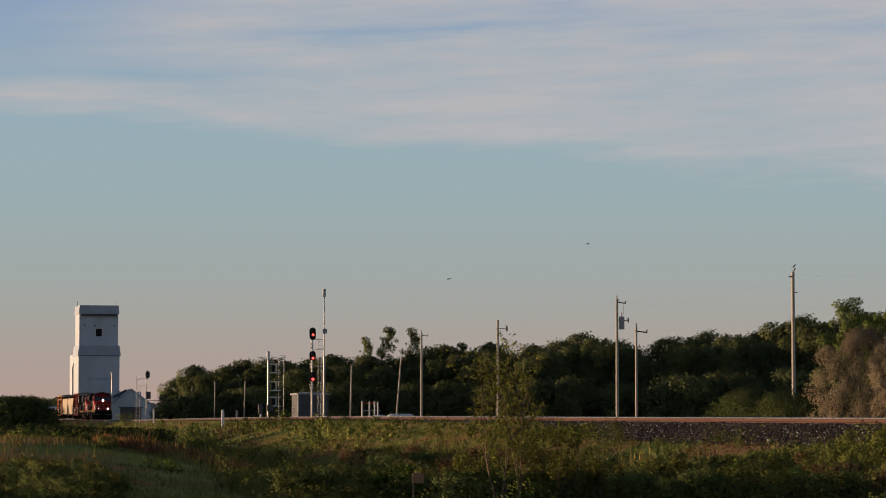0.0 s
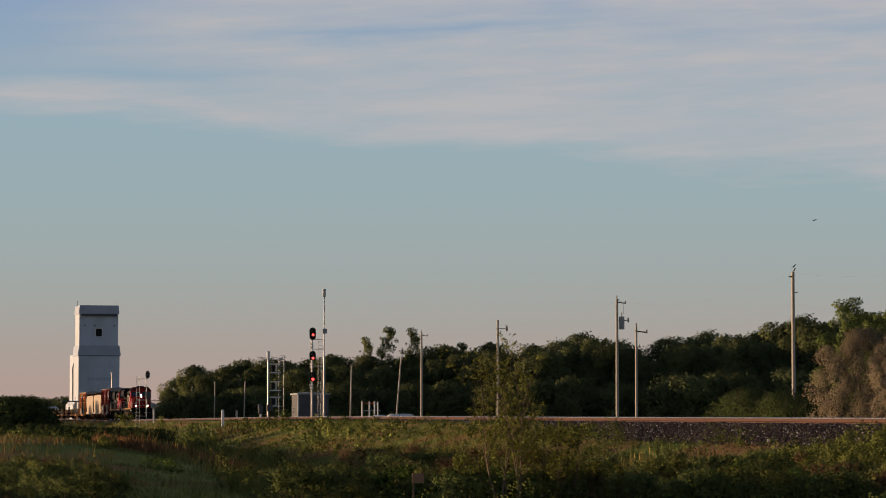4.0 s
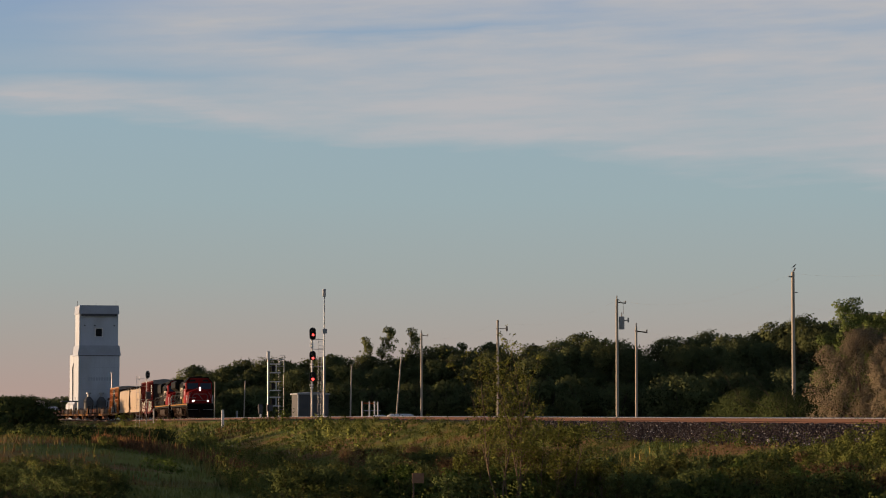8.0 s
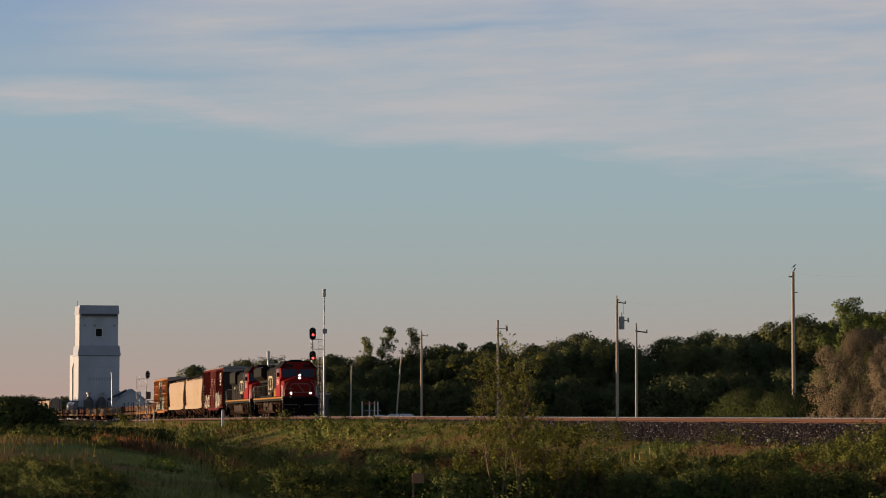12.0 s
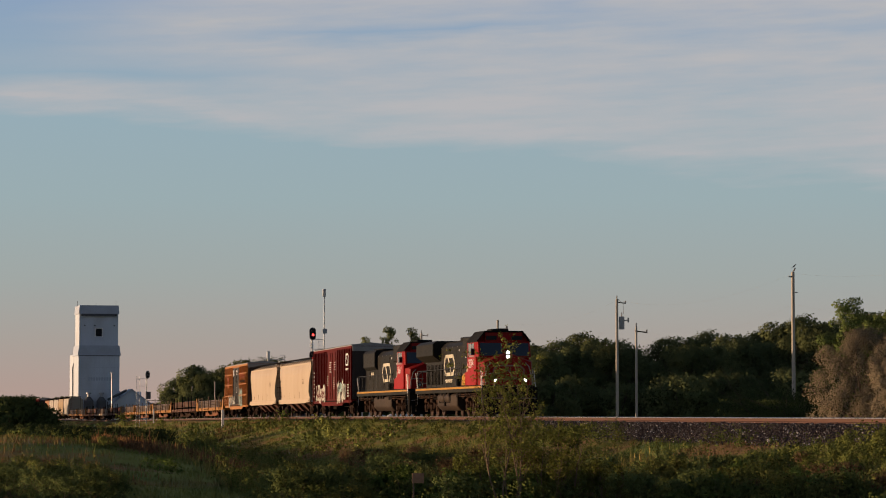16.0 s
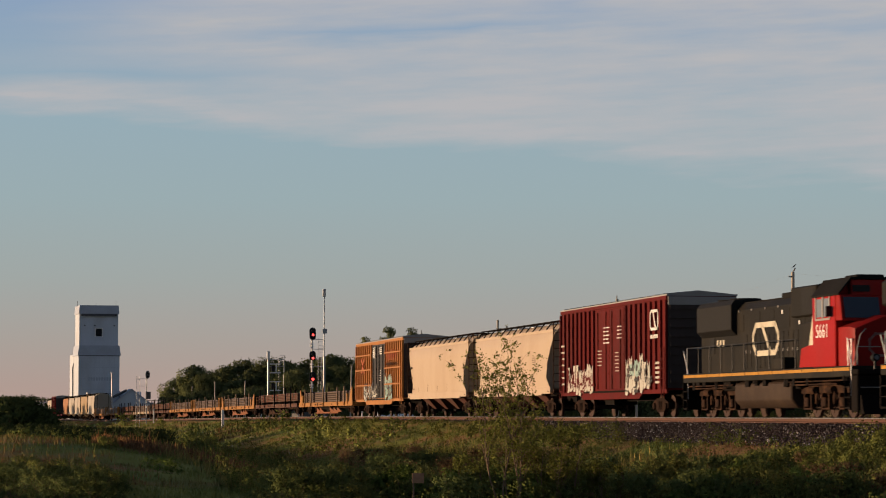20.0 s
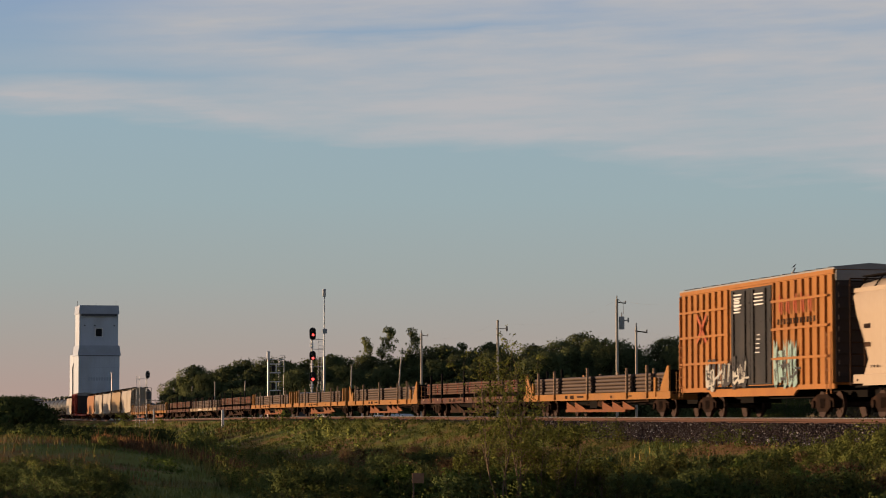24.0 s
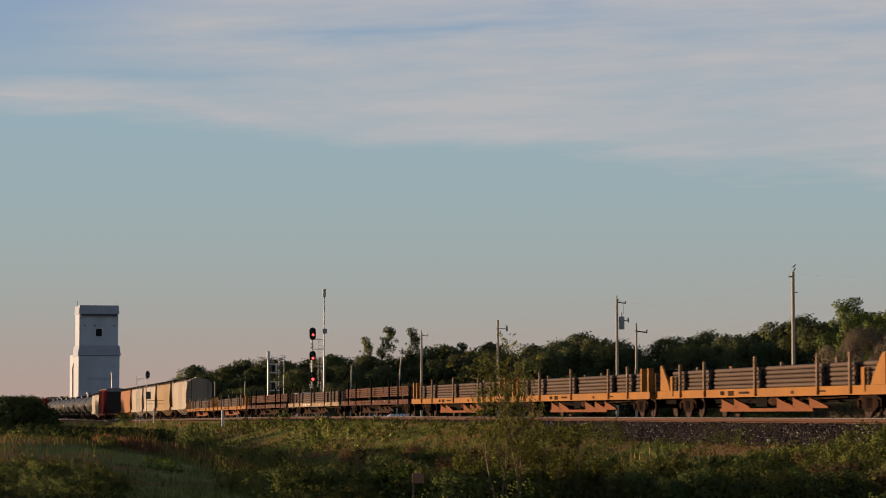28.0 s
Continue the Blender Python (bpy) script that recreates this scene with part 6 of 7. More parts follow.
        for k in range(2):
            part("air_hose", rods(((H + 0.56, (0.5 + 0.12 * k) * y, 1.0), (H + 0.64, (0.5 + 0.12 * k) * y, 0.55), 0.025), n=5), M["under"], t)
    part("plow", prisms([(H + 0.4, 0.12), (H + 0.9, 0.12), (H + 0.65, 0.75), (H + 0.4, 0.75)], "y", -1.4, 1.4), M["under"], t, "black snow plow")
    part("front_rail", rods(((9.95, -1.3, 1.75), (9.95, -1.3, 2.35), 0.02), ((9.95, -1.3, 2.35), (9.95, -0.5, 2.35), 0.02), n=5), M["steel_rail"], t)
    part("air_conditioner", boxes((6.5, 7.7, -0.5, 0.5, 4.70, 4.86), bevel=0.04), M["loco_roof"], cab_part)
    part("horn", rods(((5.2, -0.3, 4.62), (5.7, -0.3, 4.66), 0.05), ((5.2, -0.1, 4.62), (5.7, -0.1, 4.66), 0.05), n=6), M["steel_rail"], t)
    part("mirror", boxes((8.0, 8.1, -1.72, -1.52, 3.4, 3.75)), M["black"], cab_part)
    # walkway rails
    for y in (-1.45, 1.45):
        handrail(t, y, -H + 0.4, 4.0, 1.72, 2.75)
        handrail(t, y, 9.45, 9.8, 1.72, 2.6, 0.5, "silver")
    for x in (-H + 0.1,):
        part("end_rail", rods(((x, -1.4, 1.72), (x, -1.4, 2.75), 0.025), ((x, -1.4, 2.75), (x, 1.4, 2.75), 0.025), ((x, 1.4, 1.72), (x, 1.4, 2.75), 0.025), ((x, -0.4, 1.72), (x, -0.4, 2.75), 0.025)), M["silver"], t)
    part("antenna", boxes((6.6, 7.6, -0.3, 0.3, 4.72, 4.8), bevel=0.02), M["loco_roof"], t)
    # lettering
    y = -y1 - 0.02
    stroke_mark(t, "emblem", y - 0.002, emblem(-1.75 if lead else -0.8, 3.0 if lead else 2.9, 3.0, 1.05), 0.2, M["cream_mark"], "large cream line emblem")
    if lead:
        side_bars("lettering", [(-3.0 + 0.36 * k, -3.0 + 0.36 * k + 0.26, 1.98, 2.18) for k in range(7)], M["cream_mark"], t, y - 0.002, "small cream lettering")
    num = part("number", text_mesh("number", "2274" if lead else "5661", 0.66, M["white"]), None, t, "cream road number", Matrix.Translation((7.0, -1.507, 2.92)) @ NEAR_FACE)
    return t


def side_posts(t, y, xs, z0, z1, mat, wide=0.11, deep=0.07):
    for x in xs:
        part("side_post", boxes((x - wide / 2, x + wide / 2, y - deep, y, z0, z1)), mat, t)


def graffiti(t, x0, x1, z0, z1, y, mat, seed, count=6, ink="graffiti_dark", label="spray-painted graffiti shape"):
    """Blocky overlapping paint shapes with dark strokes inside, with no letters in them."""
    r = random.Random(seed)
    step, h = (x1 - x0) / count, z1 - z0
    for k in range(count):
        x = x0 + step * (k + 0.5)
        w = step * r.uniform(0.36, 0.56)
        lo, hi = z0 + h * r.uniform(0, 0.15), z1 - h * r.uniform(0, 0.35)
        j = lambda a: r.uniform(-a, a)
        pts = [(x - w + j(0.1), lo), (x + w * 0.2, lo + j(0.08)), (x + w, lo + h * 0.1), (x + w * 0.8 + j(0.1), (lo + hi) / 2), (x + w * 0.8, hi), (x - w * 0.1, hi - h * r.uniform(0, 0.2)), (x - w * 0.8, hi), (x - w * 0.9 + j(0.08), (lo + hi) / 2 + j(0.2))]
        tag = part("graffiti", prisms(pts, "y", y - 0.004 - 0.0008 * (k % 3), y), mat, t, label)
        for q in range(4):
            xa, za = x + j(w * 0.6), lo + (hi - lo) * r.uniform(0.1, 0.55)
            a, ln, th = r.choice((0.0, 1.57, 1.3, 1.8, 0.3)), h * r.uniform(0.2, 0.4), r.uniform(0.06, 0.14)
            dx, dz = math.cos(a) * ln, math.sin(a) * ln
            nx, nz = -math.sin(a) * th / 2, math.cos(a) * th / 2
            part("stroke", prisms([(xa + nx, za + nz), (xa - nx, za - nz), (xa + dx - nx, za + dz - nz), (xa + dx + nx, za + dz + nz)], "y", y - 0.0085 - 0.0006 * (q % 3), y - 0.0066), M[ink], tag)


def boxcar(style):
    red = style != "orange"
    body, roofm = M["box_red" if red else "box_orange"], M["box_roof"]
    t = thing("boxcar", Matrix(), "dark red ribbed boxcar with graffiti and double doors" if style == "red" else "dark red ribbed boxcar" if red else "yellow-orange ribbed boxcar with black double plug doors", "boxcar", "freight cars of the train")
    L, W = 9.3, 1.48
    part("body", boxes((-L, L, -W, W, 1.12, 5.0)), body, t)
    # both ends take the colour darkened for shade
    part("end_wall", boxes((L, L + 0.05, -W + 0.02, W - 0.02, 1.2, 4.9)), M["box_end"], t, "corrugated end coloured dark for shade")
    bm = bmesh.new()
    for k in range(9):
        box(bm, L + 0.05, L + 0.11, -W + 0.1, W - 0.1, 1.4 + 0.38 * k, 1.55 + 0.38 * k)
    part("end_rib", bm, M["box_end"], t)
    part("end_panel", boxes((L + 0.05, L + 0.12, -W + 0.02, W - 0.02, 4.62, 4.96)), M["box_roof"], t, "grey upper end panel")
    part("end_wall", boxes((-L - 0.05, -L, -W + 0.02, W - 0.02, 1.2, 4.9)), M["box_end"], t, "corrugated end coloured dark for shade")
    part("roof", prisms([(-W - 0.03, 4.99), (W + 0.03, 4.99), (W + 0.03, 5.06), (0, 5.2), (-W - 0.03, 5.06)], "x", -L - 0.06, L + 0.06), roofm, t, "galvanised ribbed roof")
    for k in range(15):
        x = -L + 0.6 + k * (2 * L - 1.2) / 14
        part("roof_rib", prisms([(-W - 0.03, 5.06), (0, 5.2), (W + 0.03, 5.06), (W + 0.03, 5.10), (0, 5.25), (-W - 0.03, 5.10)], "x", x - 0.05, x + 0.05), roofm, t)
    # side sill drops towards the middle
    part("side_sill", prisms([(-L, 1.15), (L, 1.15), (L, 0.98), (5.4, 0.98), (4.9, 0.78), (-4.9, 0.78), (-5.4, 0.98), (-L, 0.98)], "y", -W - 0.03, -W + 0.05), body, t)
    part("top_plate", boxes((-L, L, -W - 0.05, -W, 4.86, 5.0)), body, t)
    door0, door1 = (-2.5, 2.5) if red else (-2.4, 2.5)
    xs = [-L + 0.06] + [v for v in np.linspace(-L + 0.85, door0 - 0.35, 8)] + [v for v in np.linspace(door1 + 0.35, L - 0.85, 8)] + [L - 0.06]
    side_posts(t, -W, xs, 1.15, 4.83, body, 0.13 if red else 0.10, 0.09)
    doorm = M["box_red"] if red else M["door_black"]
    for k, (x0, x1) in enumerate(((door0, (door0 + door1) / 2 - 0.02), ((door0 + door1) / 2 + 0.02, door1))):
        d = part("door", boxes((x0, x1, -W - 0.045, -W, 1.2, 4.78), bevel=0.015), doorm, t, "black plug door" if not red else "dark red sliding door")
        for z in (1.9, 2.7, 3.5, 4.2):
            part("door_rib", boxes((x0 + 0.08, x1 - 0.08, -W - 0.065, -W - 0.045, z, z + 0.07)), doorm, d)
        for x in (x0 + 0.5, x1 - 0.5):
            part("lock_rod", rods(((x, -W - 0.08, 1.25), (x, -W - 0.08, 4.7), 0.03), n=5), M["under"] if not red else doorm, d)
    part("door_track", boxes((door0 - 2.0, door1 + 2.0, -W - 0.10, -W - 0.02, 1.08, 1.16)), M["under"], t)
    if not red:
        for z in (2.05, 3.1, 4.1):
            for a, b in ((-L + 0.2, door0 - 0.2), (door1 + 0.2, L - 0.5)):
                part("side_rail", boxes((a, b, -W - 0.115, -W - 0.09, z, z + 0.09)), body, t)
    for x in (L - 0.55, -L + 0.1):
        bm = bmesh.new()
        for k in range(5 if not red else 4):
            rod(bm, (x, -W - 0.12, 1.2 + 0.4 * k), (x + 0.45, -W - 0.12, 1.2 + 0.4 * k), 0.016, 5)
        for xx in (x, x + 0.45):
            rod(bm, (xx, -W - 0.12, 0.8), (xx, -W - 0.12, 2.9), 0.018, 5)
        part("ladder", bm, body, t)
    part("underframe", boxes((-L, L, -0.35, 0.35, 0.7, 1.12), (-3.2, -1.6, -0.9, 0.2, 0.55, 1.0)), M["under"], t)
    coupler(t, L, 10.2)
    coupler(t, -L, 10.2)
    add_trucks(t, 6.9)
    y = -W - 0.096
    if style == "red":
        stroke_mark(t, "emblem", y, emblem(7.6, 4.05, 1.2, 0.75), 0.12, M["white"], "white line emblem")
        side_bars("lettering", [(7.05 + 0.3 * k, 7.25 + 0.3 * k, 3.28, 3.44) for k in range(4)], M["white"], t, y)
        side_bars("lettering", [(-0.9, 0.1 - 0.15 * (k % 2), 3.95 - 0.17 * k, 4.0 - 0.17 * k) for k in range(5)] + [(1.5, 2.2, 3.95 - 0.17 * k, 3.99 - 0.17 * k) for k in range(4)], M["white"], t, -W - 0.086, "small white lettering")
        side_bars("lettering", [(-1.9, -1.2, 2.3 + 0.16 * k, 2.34 + 0.16 * k) for k in range(5)] + [(1.2, 1.8, 2.0 + 0.16 * k, 2.04 + 0.16 * k) for k in range(6)] + [(7.8, 8.4, 1.4 + 0.2 * k, 1.5 + 0.2 * k) for k in range(5)] + [(-8.9, -8.3, 1.5 + 0.3 * k, 1.58 + 0.3 * k) for k in range(7)], M["graffiti_pale"], t, -W - 0.1)
        graffiti(t, -7.7, -2.8, 1.0, 2.5, y, M["graffiti_pale"], 3, 9, "box_red")
        graffiti(t, 2.9, 7.0, 0.95, 2.75, y, M["graffiti_pale"], 4, 7)
        graffiti(t, 3.6, 5.4, 1.7, 2.5, y - 0.010, M["graffiti_teal"], 5, 4)
    if style == "orange":
        side_bars("lettering", [(-1.8, -1.2, 4.0 + 0.12 * k, 4.04 + 0.12 * k) for k in range(4)] + [(0.6 + 0.1 * (k % 2), 1.7, 4.5 - 0.13 * k, 4.55 - 0.13 * k) for k in range(4)] + [(-1.9, -0.9 - 0.1 * (k % 3), 4.55 - 0.13 * k, 4.6 - 0.13 * k) for k in range(6)] + [(1.0 - 0.06 * k, 1.3, 3.0 - 0.16 * k, 3.04 - 0.16 * k) for k in range(5)], M["white"], t, -W - 0.088, "small white lettering")
        stroke_mark(t, "emblem", y, [(-6.7, 2.95, -5.5, 3.95), (-6.7, 3.95, -5.5, 2.95)], 0.2, M["faded_red"], "faded red crossed arrows emblem")
        side_bars("lettering", [(3.6 + 0.8 * k + 0.24 * q, 3.74 + 0.8 * k + 0.24 * q, 3.75 - 0.1 * (q % 2), 4.35 - 0.12 * ((k + q) % 3)) for k in range(5) for q in range(2)], M["faded_red"], t, y, "faded red lettering")
        side_bars("lettering", [(3.4 + 0.36 * k, 3.62 + 0.36 * k, 3.3, 3.5) for k in range(12)], M["truck"], t, y)
        graffiti(t, -5.4, -0.3, 1.02, 2.6, y, M["graffiti_dark"], 7, 8, "graffiti_pale")
        graffiti(t, -5.6, -4.3, 1.0, 2.2, y - 0.010, M["graffiti_pale"], 8, 2)
        graffiti(t, 2.9, 5.6, 1.0, 2.9, y, M["graffiti_teal"], 9, 5)
    return t


def hopper(paint, label):
    """A curved-side covered hopper: the shell's ends slope in to the bottom."""
    t = thing("hopper_car", Matrix(), label, "hopper car", "freight cars of the train")
    sec = [(0.0, 4.62), (0.55, 4.58), (1.15, 4.40), (1.48, 4.02), (1.56, 3.4), (1.57, 2.6), (1.54, 1.9), (1.48, 1.38)]
    full = sec + [(-y, z) for y, z in sec[::-1]]
    reach = [9.45, 9.45, 9.45, 9.45, 8.95, 8.2, 7.9, 8.5]
    reach = reach + reach[::-1]
    rings = []
    for k in (-1, -0.92, 0, 0.92, 1):
        bulge = 0.93 if abs(k) == 1 else 1.0
        rings.append([(k * e, y * bulge, z) for (y, z), e in zip(full, reach)])
    part("shell", link_mesh("shell", loft(rings), M[paint], 35), None, t)
    part("top_ridge", boxes((-9.3, 9.3, -1.40, -1.28, 4.12, 4.26)), M[paint], t)
    for y in (-1.53, 1.53):
        part("side_sill", boxes((-9.1, 9.1, min(y, y * 0.94), max(y, y * 0.94), 1.12, 1.42), bevel=0.015), M[paint], t)
    part("side_step", boxes((-8.0, 7.6, -1.6, -1.535, 1.05, 1.13)), M[paint], t)
    # running boards on the roof, on brackets
    for y in (-1.02, 0.55):
        part("running_board", boxes((-9.6, 9.6, y, y + 0.47, 4.66, 4.70)), M["under"], t, "dark roof walkway grating")
    for k in range(13):
        x = -9.0 + 1.5 * k
        part("walk_bracket", rods(((x, -1.02, 4.66), (x, -1.36, 4.22), 0.03), n=4), M["under"], t)
    for k in range(5):
        part("roof_hatch", rods(((-7.2 + 3.6 * k, 0, 4.6), (-7.2 + 3.6 * k, 0, 4.72), 0.35), n=14), M["galv"], t)
    # outlet chutes
    for k in range(4):
        x = -5.4 + 3.6 * k
        part("outlet_chute", loft([[(x - 1.1, -1.2, 1.15), (x + 1.1, -1.2, 1.15), (x + 1.1, 1.2, 1.15), (x - 1.1, 1.2, 1.15)], [(x - 0.3, -0.45, 0.42), (x + 0.3, -0.45, 0.42), (x + 0.3, 0.45, 0.42), (x - 0.3, 0.45, 0.42)]]), M["flat_brown" if paint == "cream" else paint], t)
        part("outlet_gate", boxes((x - 0.4, x + 0.4, -0.7, 0.7, 0.30, 0.44)), M["under"], t)
    # end cages with ladders
    for sgn in (1, -1):
        x = sgn * 9.55
        bm = bmesh.new()
        for y in (-1.45, -0.95, 0.95, 1.45):
            rod(bm, (x, y, 1.1), (x, y, 4.6), 0.03, 5)
        for k in range(9):
            rod(bm, (x, -1.45, 1.3 + 0.4 * k), (x, -0.95, 1.3 + 0.4 * k), 0.016, 4)
        rod(bm, (x, -1.45, 1.1), (x, 1.45, 1.1), 0.05, 5)
        rod(bm, (x, -1.45, 4.6), (x, 1.45, 4.6), 0.03, 5)
        rod(bm, (x, -1.45, 1.1), (sgn * 8.6, -1.5, 1.25), 0.05, 5)
        part("end_ladder", bm, M["truck"], t)
        part("end_platform", boxes((min(x, sgn * 8.3), max(x, sgn * 8.3), -1.3, 1.3, 1.0, 1.08)), M["under"], t)
    for a, b in ((-9.6, -7.6), (7.6, 9.6)):
        part("underframe", boxes((a, b, -0.3, 0.3, 0.7, 1.05)), M["under"], t)
    coupler(t, 9.6, 10.1)
    coupler(t, -9.6, 10.1)
    add_trucks(t, 7.4)
    if paint == "cream":
        side_bars("lettering", [(-7.9, -7.3, 2.9 - 0.25 * (k // 2) - (0.35 if k > 1 else 0), 3.05 - 0.25 * (k // 2) - (0.35 if k > 1 else 0)) for k in (0, 2)] + [(5.5, 6.2, 2.9 - 0.10 * k, 2.93 - 0.10 * k) for k in range(4)] + [(-7.3 + 0.3 * k, -7.2 + 0.3 * k, 1.62, 1.70) for k in range(3)] + [(-5.2 + 3.0 * k, -5.17 + 3.0 * k, 1.5, 1.8 + 0.15 * (k % 2)) for k in range(4)], M["truck"], t, -1.574, "small dark lettering")
    return t


STAKES = (-10.1, -6.7, -0.2, 6.8, 10.1)
BUNDLES = ((-12.0, -10.3), (-9.6, -6.85), (-6.0, -0.4), (0.5, 6.6), (7.5, 9.95), (10.8, 12.2))


def flatcar(paint, bulk):
    """A long flat car with stakes; some have gusset plates at the ends."""
    words = {"flat_yellow": "yellow-orange steel flat car with side stakes", "flat_brown": "rust-brown steel flat car with side stakes", "flat_pale": "faded pale flat car with side stakes", "box_red": "empty red steel flat car"}
    t = thing("flat_car", Matrix(), words[paint] + (" and end gussets" if bulk else ""), "flat car", "flat cars of the train")
    half, L = 14.2, 13.6
    part("deck", boxes((-L, L, -1.46, 1.46, 0.96, 1.03)), M["under"], t)
    for y in (-1.56, 1.46):
        part("side_sill", prisms([(-L, 0.76), (L, 0.76), (L, 1.07), (-L, 1.07)], "y", y, y + 0.10, 0.012), M[paint], t)
        part("sill_flange", boxes((-L + 0.02, L - 0.02, min(y, y * 1.025), max(y, y * 1.025) if y > 0 else y, 0.755, 0.785)), M[paint], t)
    for x in (-L, L - 0.1):
        part("end_sill", boxes((x, x + 0.1, -1.46, 1.46, 0.72, 1.07)), M[paint], t)
    if paint != "box_red":
        for j, x in enumerate(STAKES):
            for y in (-1.58, 1.58):
                st = part("stake", boxes((x - 0.065, x + 0.065, y - 0.05, y + 0.05, 0.78, (2.12 if paint != "flat_brown" else 2.42) + 0.06 * ((j * 7) % 3)), bevel=0.01), M["stake" if paint == "flat_yellow" else "under" if paint == "flat_brown" else "flat_brown"], t, "upright steel stake")
                part("stake_pocket", boxes((x - 0.12, x + 0.12, y - 0.07, y + 0.07, 0.80, 1.04)), M[paint], st)
    if paint == "flat_brown":
        for k in range(18):
            x = -12.6 + 1.47 * k
            part("stake_pocket", boxes((x, x + 0.26, -1.585, -1.56, 0.93, 1.05)), M["frame_orange" if k % 3 else "stake"], t, "pale rubbed stake pocket")
    if bulk:
        for sgn in (1, -1):
            for y in (-1.52, 1.44):
                part("gusset", prisms([(sgn * (L - 0.35), 1.05), (sgn * (L - 1.75), 1.05), (sgn * (L - 1.5), 1.38), (sgn * (L - 0.62), 2.1), (sgn * (L - 0.35), 2.12)], "y", y, y + 0.08), M[paint], t, "triangular end gusset plate")
            # underframe black instead of the car's paint: the bulkhead's shade as colour
            part("bulkhead", boxes((min(sgn * (L - 0.45), sgn * (L - 0.35)), max(sgn * (L - 0.45), sgn * (L - 0.35)), -1.42, 1.42, 1.05, 1.95)), M["under"], t, "inner bulkhead coloured dark for its unlit face")
            part("end_post", boxes((min(sgn * (L - 2.4), sgn * (L - 2.1)), max(sgn * (L - 2.4), sgn * (L - 2.1)), -1.6, -1.5, 0.85, 1.65)), M[paint], t)
    elif paint == "flat_yellow":
        for x in (-L + 0.3, -L + 1.4, L - 1.6, L - 0.5):
            part("end_post", boxes((x, x + 0.22, -1.52, -1.30, 1.07, 2.05)), M[paint], t, "yellow end post")
    # bracing under the middle
    brace = M["frame_orange"] if paint == "flat_yellow" else M["truck"]
    part("bottom_chord", boxes((-5.4, 5.6, -1.35, -1.2, 0.22, 0.34)), brace, t, "orange bottom rail")
    for x in (-5.2, -3.6, 1.6, 3.4, 5.0 - 1.6 + 1.8):
        part("brace_plate", prisms([(x, 0.33), (x + 2.0, 0.33), (x + 1.9, 0.40), (x + 0.25, 0.66), (x, 0.72)], "y", -1.34, -1.24), brace, t, "slanted brace plate")
    part("centre_sill", boxes((-L, L, -0.4, 0.4, 0.55, 0.96), (-1.6, -0.3, -1.1, -0.4, 0.4, 0.8)), M["under"], t)
    part("brake_cylinder", rods(((0.2, -1.05, 0.6), (1.1, -1.05, 0.6), 0.17), n=10), M["truck"], t)
    part("brake_rod", rods(((1.1, -1.05, 0.6), (8.0, -0.9, 0.7), 0.03), ((-6.5, -1.05, 0.45), (0.2, -1.05, 0.62), 0.03)), M["truck"], t)
    for sgn in (1, -1):
        bm = bmesh.new()
        for z in (1.2, 1.5, 1.8):
            rod(bm, (sgn * (L + 0.03), -1.3, z), (sgn * (L + 0.03), -0.8, z), 0.02, 4)
        for y in (-1.3, -0.8):
            rod(bm, (sgn * (L + 0.03), y, 0.8), (sgn * (L + 0.03), y, 1.85), 0.02, 4)
        part("end_ladder", bm, M[paint], t)
    coupler(t, L, half)
    coupler(t, -L, half)
    add_trucks(t, L - 3.0)
    side_bars("lettering", [(-4.6, -4.1, 0.84, 0.99), (-3.6, -2.9, 0.82, 1.0), (-2.2, -1.0, 0.88, 0.96), (3.9, 4.2, 0.83, 0.95), (6.9, 7.6, 0.88, 0.93)], M["white"] if paint == "flat_pale" else M["truck"], t, -1.572, "small plate and stencil marks")
    return t


def steel_load(mat, layers, seed, th=0.158, long=False):
    """Stacks of steel lengths lying between the stakes, bundle after bundle."""
    r = random.Random(seed)
    t = thing("steel_load", Matrix(), "stacked rusty steel lengths lying on a flat car", "steel load", "steel loads on the flat cars")
    lift = 0.2 if long else 0.0
    for x0, x1 in (((-12.7, -0.5), (-0.3, 12.5)) if long else BUNDLES):
        for k in range(layers):
            z = 1.075 + lift + th * (k + 0.5)
            a, b = x0 + r.uniform(-0.1, 0.1), x1 + r.uniform(-0.06, 0.06)
            tube = [(-1.3 + th * 0.48 * math.cos(v), z + th * 0.48 * math.sin(v)) for v in [2 * math.pi * j / 12 for j in range(12)]]
            part("steel_length", link_mesh("steel_length", prisms(tube, "x", a, b), mat, 50), None, t)
        rows = [(x0 + r.uniform(0, 0.12), x1 - r.uniform(0, 0.12), -1.15 + 0.25 * q, -0.93 + 0.25 * q, 1.075 + lift + th * k + 0.01, 1.075 + lift + th * k + th - 0.012) for k in range(layers) for q in range(10)]
        tagged(part("stack_core", boxes(*rows), mat, t, "inner lengths of the stack"), kind="stuff")
        for q in (0.15, 0.85):
            xx = x0 + (x1 - x0) * q
            part("separator", boxes((xx - 0.05, xx + 0.05, -1.38, 1.35, 1.031, 1.074 + lift)), M["pole_dark"], t)
        if long:
            for q in (0.06, 0.3, 0.55, 0.8, 0.95):
                xx = x0 + (x1 - x0) * q
                part("strap", rods(((xx, -1.42, 1.32), (xx + 0.22, -1.42, 1.08 + lift + th * layers), 0.016), n=5), M["graffiti_red"], t, "red binding strap")
    return t


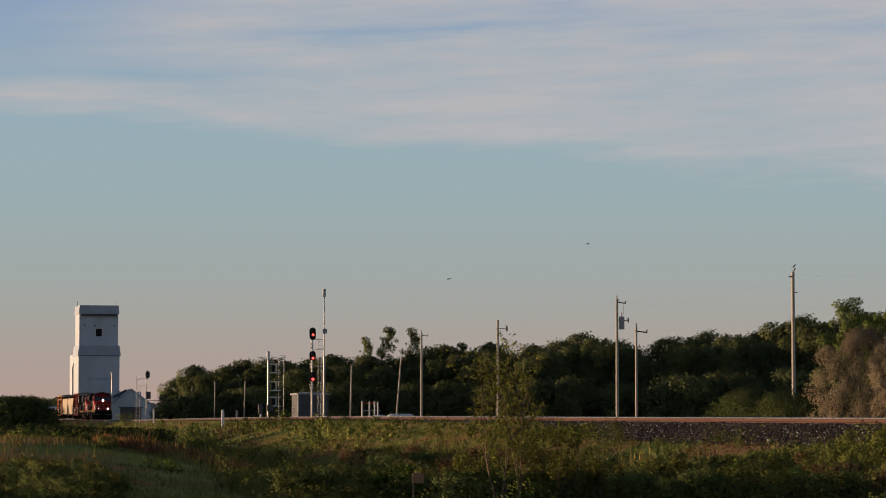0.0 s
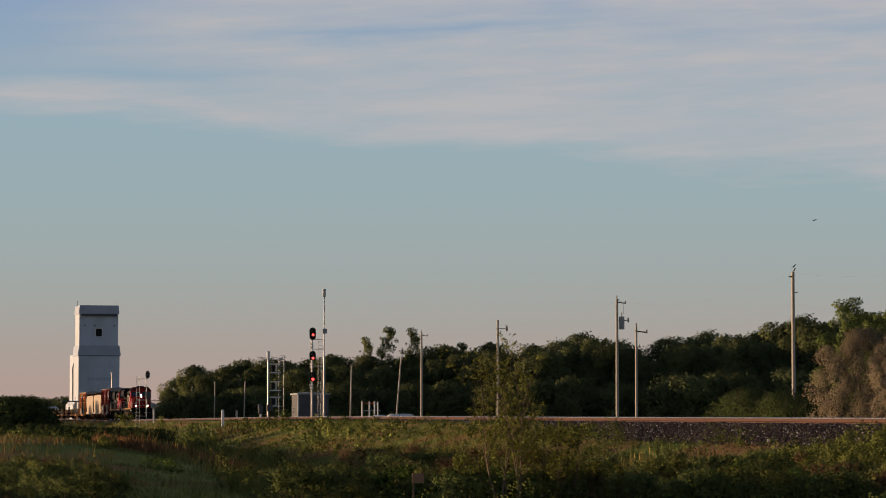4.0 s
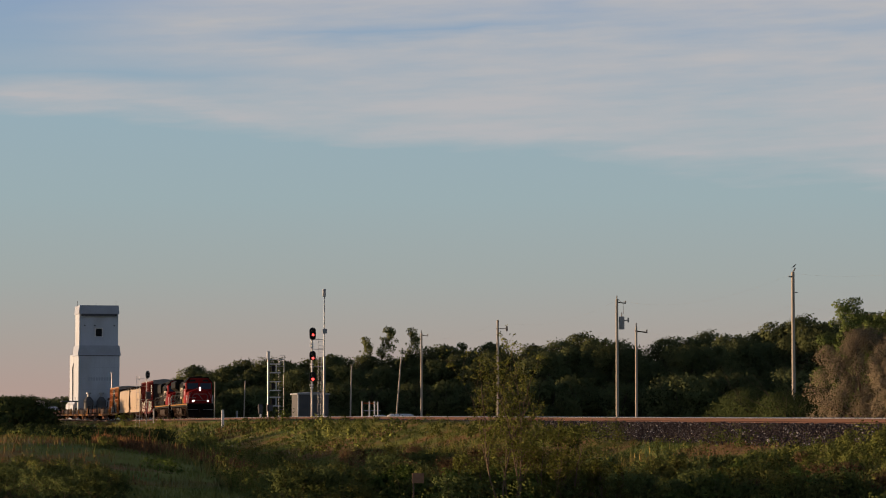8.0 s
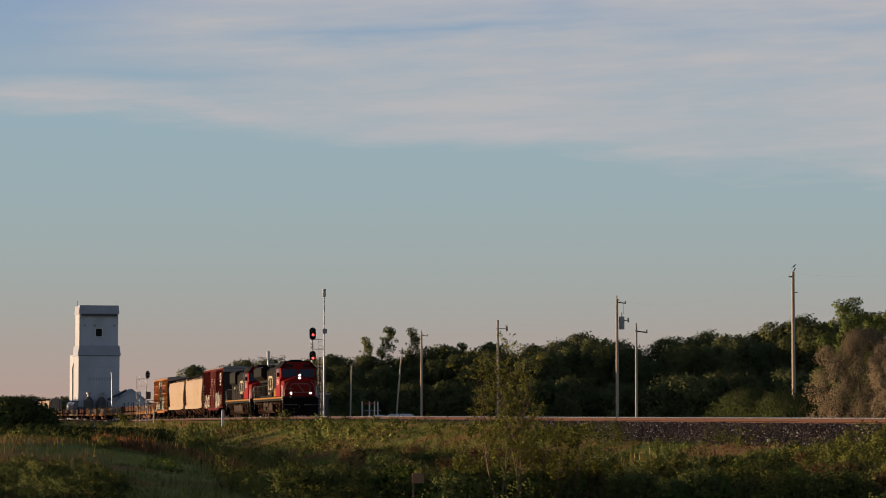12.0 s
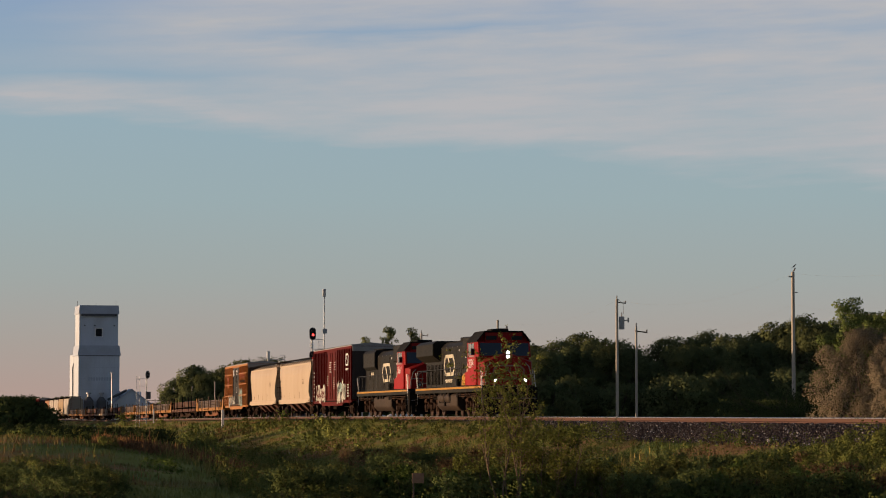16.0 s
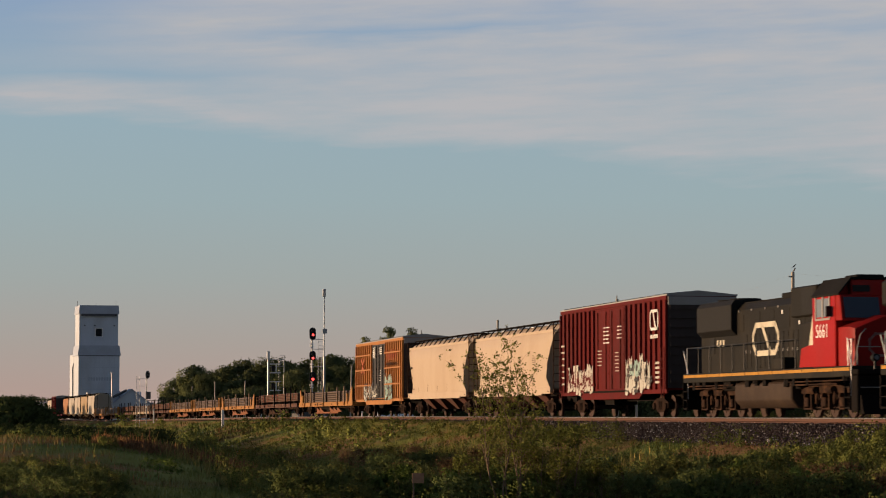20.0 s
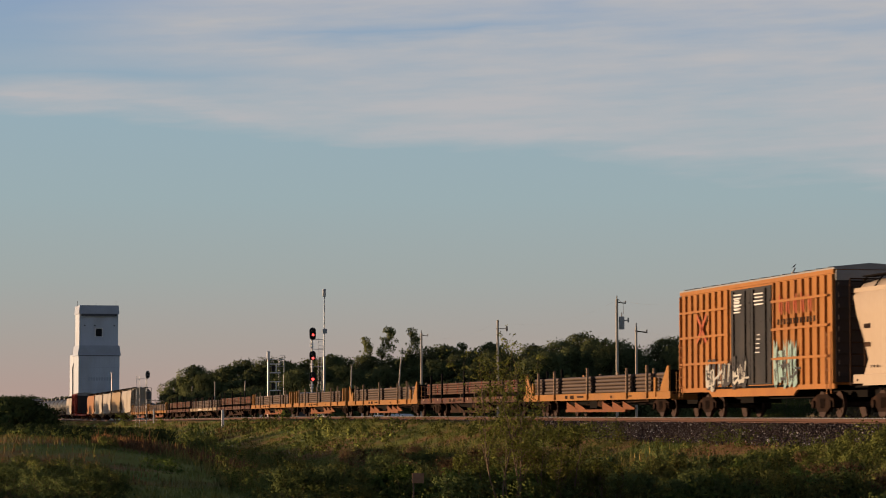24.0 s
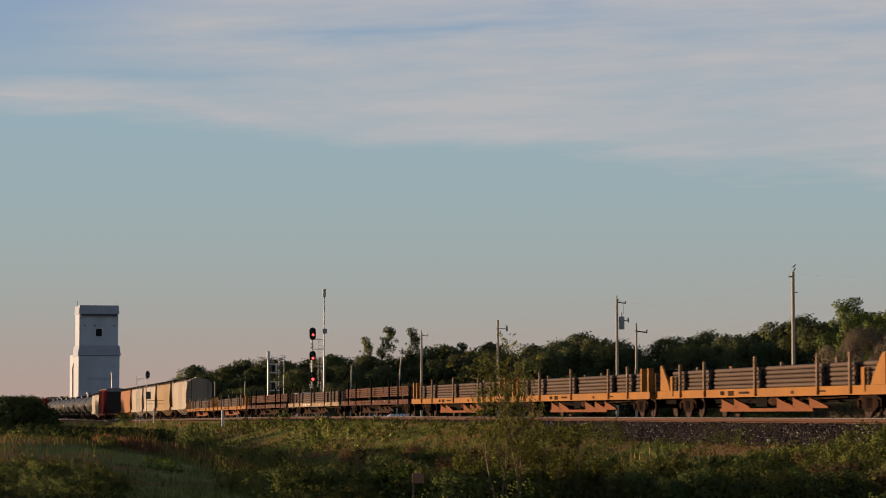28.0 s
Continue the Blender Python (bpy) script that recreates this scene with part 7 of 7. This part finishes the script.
def tank_car():
    t = thing("tank_car", Matrix(), "dusty black tank car", "tank car", "freight cars of the train")
    rings = []
    for x, k in ((-8.3, 0.3), (-8.15, 0.7), (-7.8, 0.93), (-7.3, 1), (7.3, 1), (7.8, 0.93), (8.15, 0.7), (8.3, 0.3)):
        rings.append([(x, 1.5 * k * math.cos(a), 2.75 + 1.5 * k * math.sin(a)) for a in [2 * math.pi * j / 24 for j in range(24)]])
    part("tank", link_mesh("tank", loft(rings), M["tankcar"], 40), None, t)
    part("dome", rods(((0, 0, 4.1), (0, 0, 4.6), 0.5), n=16), M["tankcar"], t)
    part("sill", boxes((-8.7, 8.7, -0.4, 0.4, 0.8, 1.25)), M["under"], t)
    for x in (-6.4, 6.4):
        part("saddle", boxes((x - 0.4, x + 0.4, -1.1, 1.1, 1.2, 1.9)), M["tankcar"], t)
    part("handrail", rods(((-8.0, -1.5, 2.6), (8.0, -1.5, 2.6), 0.025), n=5), M["steel_rail"], t)
    coupler(t, 8.7, 9.3)
    coupler(t, -8.7, 9.3)
    add_trucks(t, 6.6)
    return t


def join(ob, front, length):
    """Couples a car on: front is its front coupling, in metres behind the lead lamps."""
    TRAIN.append((ob, front + length / 2))
    return front + length


# the train in order, from the lead unit back
join(locomotive(True), -1.7, 22.2)
join(locomotive(False), 20.95, 22.2)
pos = join(boxcar("red"), 43.5, 20.5)
cream = hopper("cream", "cream-painted covered hopper car with curved sides")
pos = join(cream, 64.2, 20.4)
pos = join(copy_thing(cream, Matrix()), 84.7, 20.4)
pos = join(boxcar("orange"), 105.0, 20.4)
pos = 125.3
made = {}
for paint, bulk, rust, layers in (("flat_yellow", True, "load", 5), ("flat_brown", False, "load_rust", 5), ("flat_yellow", True, "load", 5), ("flat_yellow", False, "load", 5), ("flat_yellow", False, "load", 5), ("flat_brown", False, "load_rust", 5), ("flat_pale", False, "load", 5), ("flat_brown", False, "load_rust", 5), ("flat_yellow", False, "load", 5), ("flat_yellow", False, "load", 5)):
    for key, build in (((paint, bulk), lambda: flatcar(paint, bulk)), ((rust, layers), lambda: steel_load(M[rust], layers, layers, 0.158 if rust == "load" else 0.132, rust != "load"))):
        if key in made:
            ob = copy_thing(made[key], Matrix())
        else:
            ob = made[key] = build()
        end = join(ob, pos, 28.43)
    pos = end
for paint, label in (("hop_white", "dirty white covered hopper car with streaked sides"), ("hop_tan", "tan covered hopper car"), ("hop_white", ""), ("hop_white", ""), ("hop_rust", "rust-orange covered hopper car")):
    if paint in made:
        ob = copy_thing(made[paint], Matrix())
    else:
        ob = made[paint] = hopper(paint, label)
    pos = join(ob, pos, 20.8)
pos = join(flatcar("box_red", False), pos, 28.43)
far_box = boxcar("plain")
pos = join(far_box, pos, 20.4)
pos = join(copy_thing(made["hop_white"], Matrix()), pos, 20.6)
tank = tank_car()
pos = join(tank, pos, 18.7)
for k in range(8):
    pos = join(copy_thing(tank, Matrix()), pos, 18.7)
pos = join(copy_thing(far_box, Matrix()), pos, 20.4)
AXLES = [(o, 0.53 if o.data == WHEEL[0.53] else 0.46) for ob, back in TRAIN for o in ob.children_recursive if o.name.startswith("wheelset") and back < 500]


def train_rows(offset):
    rows = []
    for k in range(29):
        s = LEAD_S + offset - SPEED * k
        a, b = rail_z(s - 7), rail_z(s + 7)
        p = spot(s)
        p.z = (a + b) / 2
        rows.append((float(k), pose(p.x, p.y, p.z, 0, 0, HEADING) @ pose(0, 0, 0, 0, -math.degrees(math.atan2(a - b, 14)), 0)))
    return rows


def wheel_rows(ob, r):
    rows = []
    loc = ob.matrix_basis.translation.copy()
    for f in range(0, 28 * FPS + 1):
        t = f / FPS
        rows.append((t, Matrix.Translation(loc) @ Matrix.Rotation(SPEED * t / r, 4, "Y")))
    return rows


def motions():
    for ob, a, v in FLYERS:
        walk(ob, [(float(t), pose(*(a + v * t), 0, -8, 4)) for t in range(0, 29, 2)])
    for ob, offset in TRAIN:
        walk(ob, train_rows(offset))
    for ob, r in AXLES:
        walk(ob, wheel_rows(ob, r))


motions()
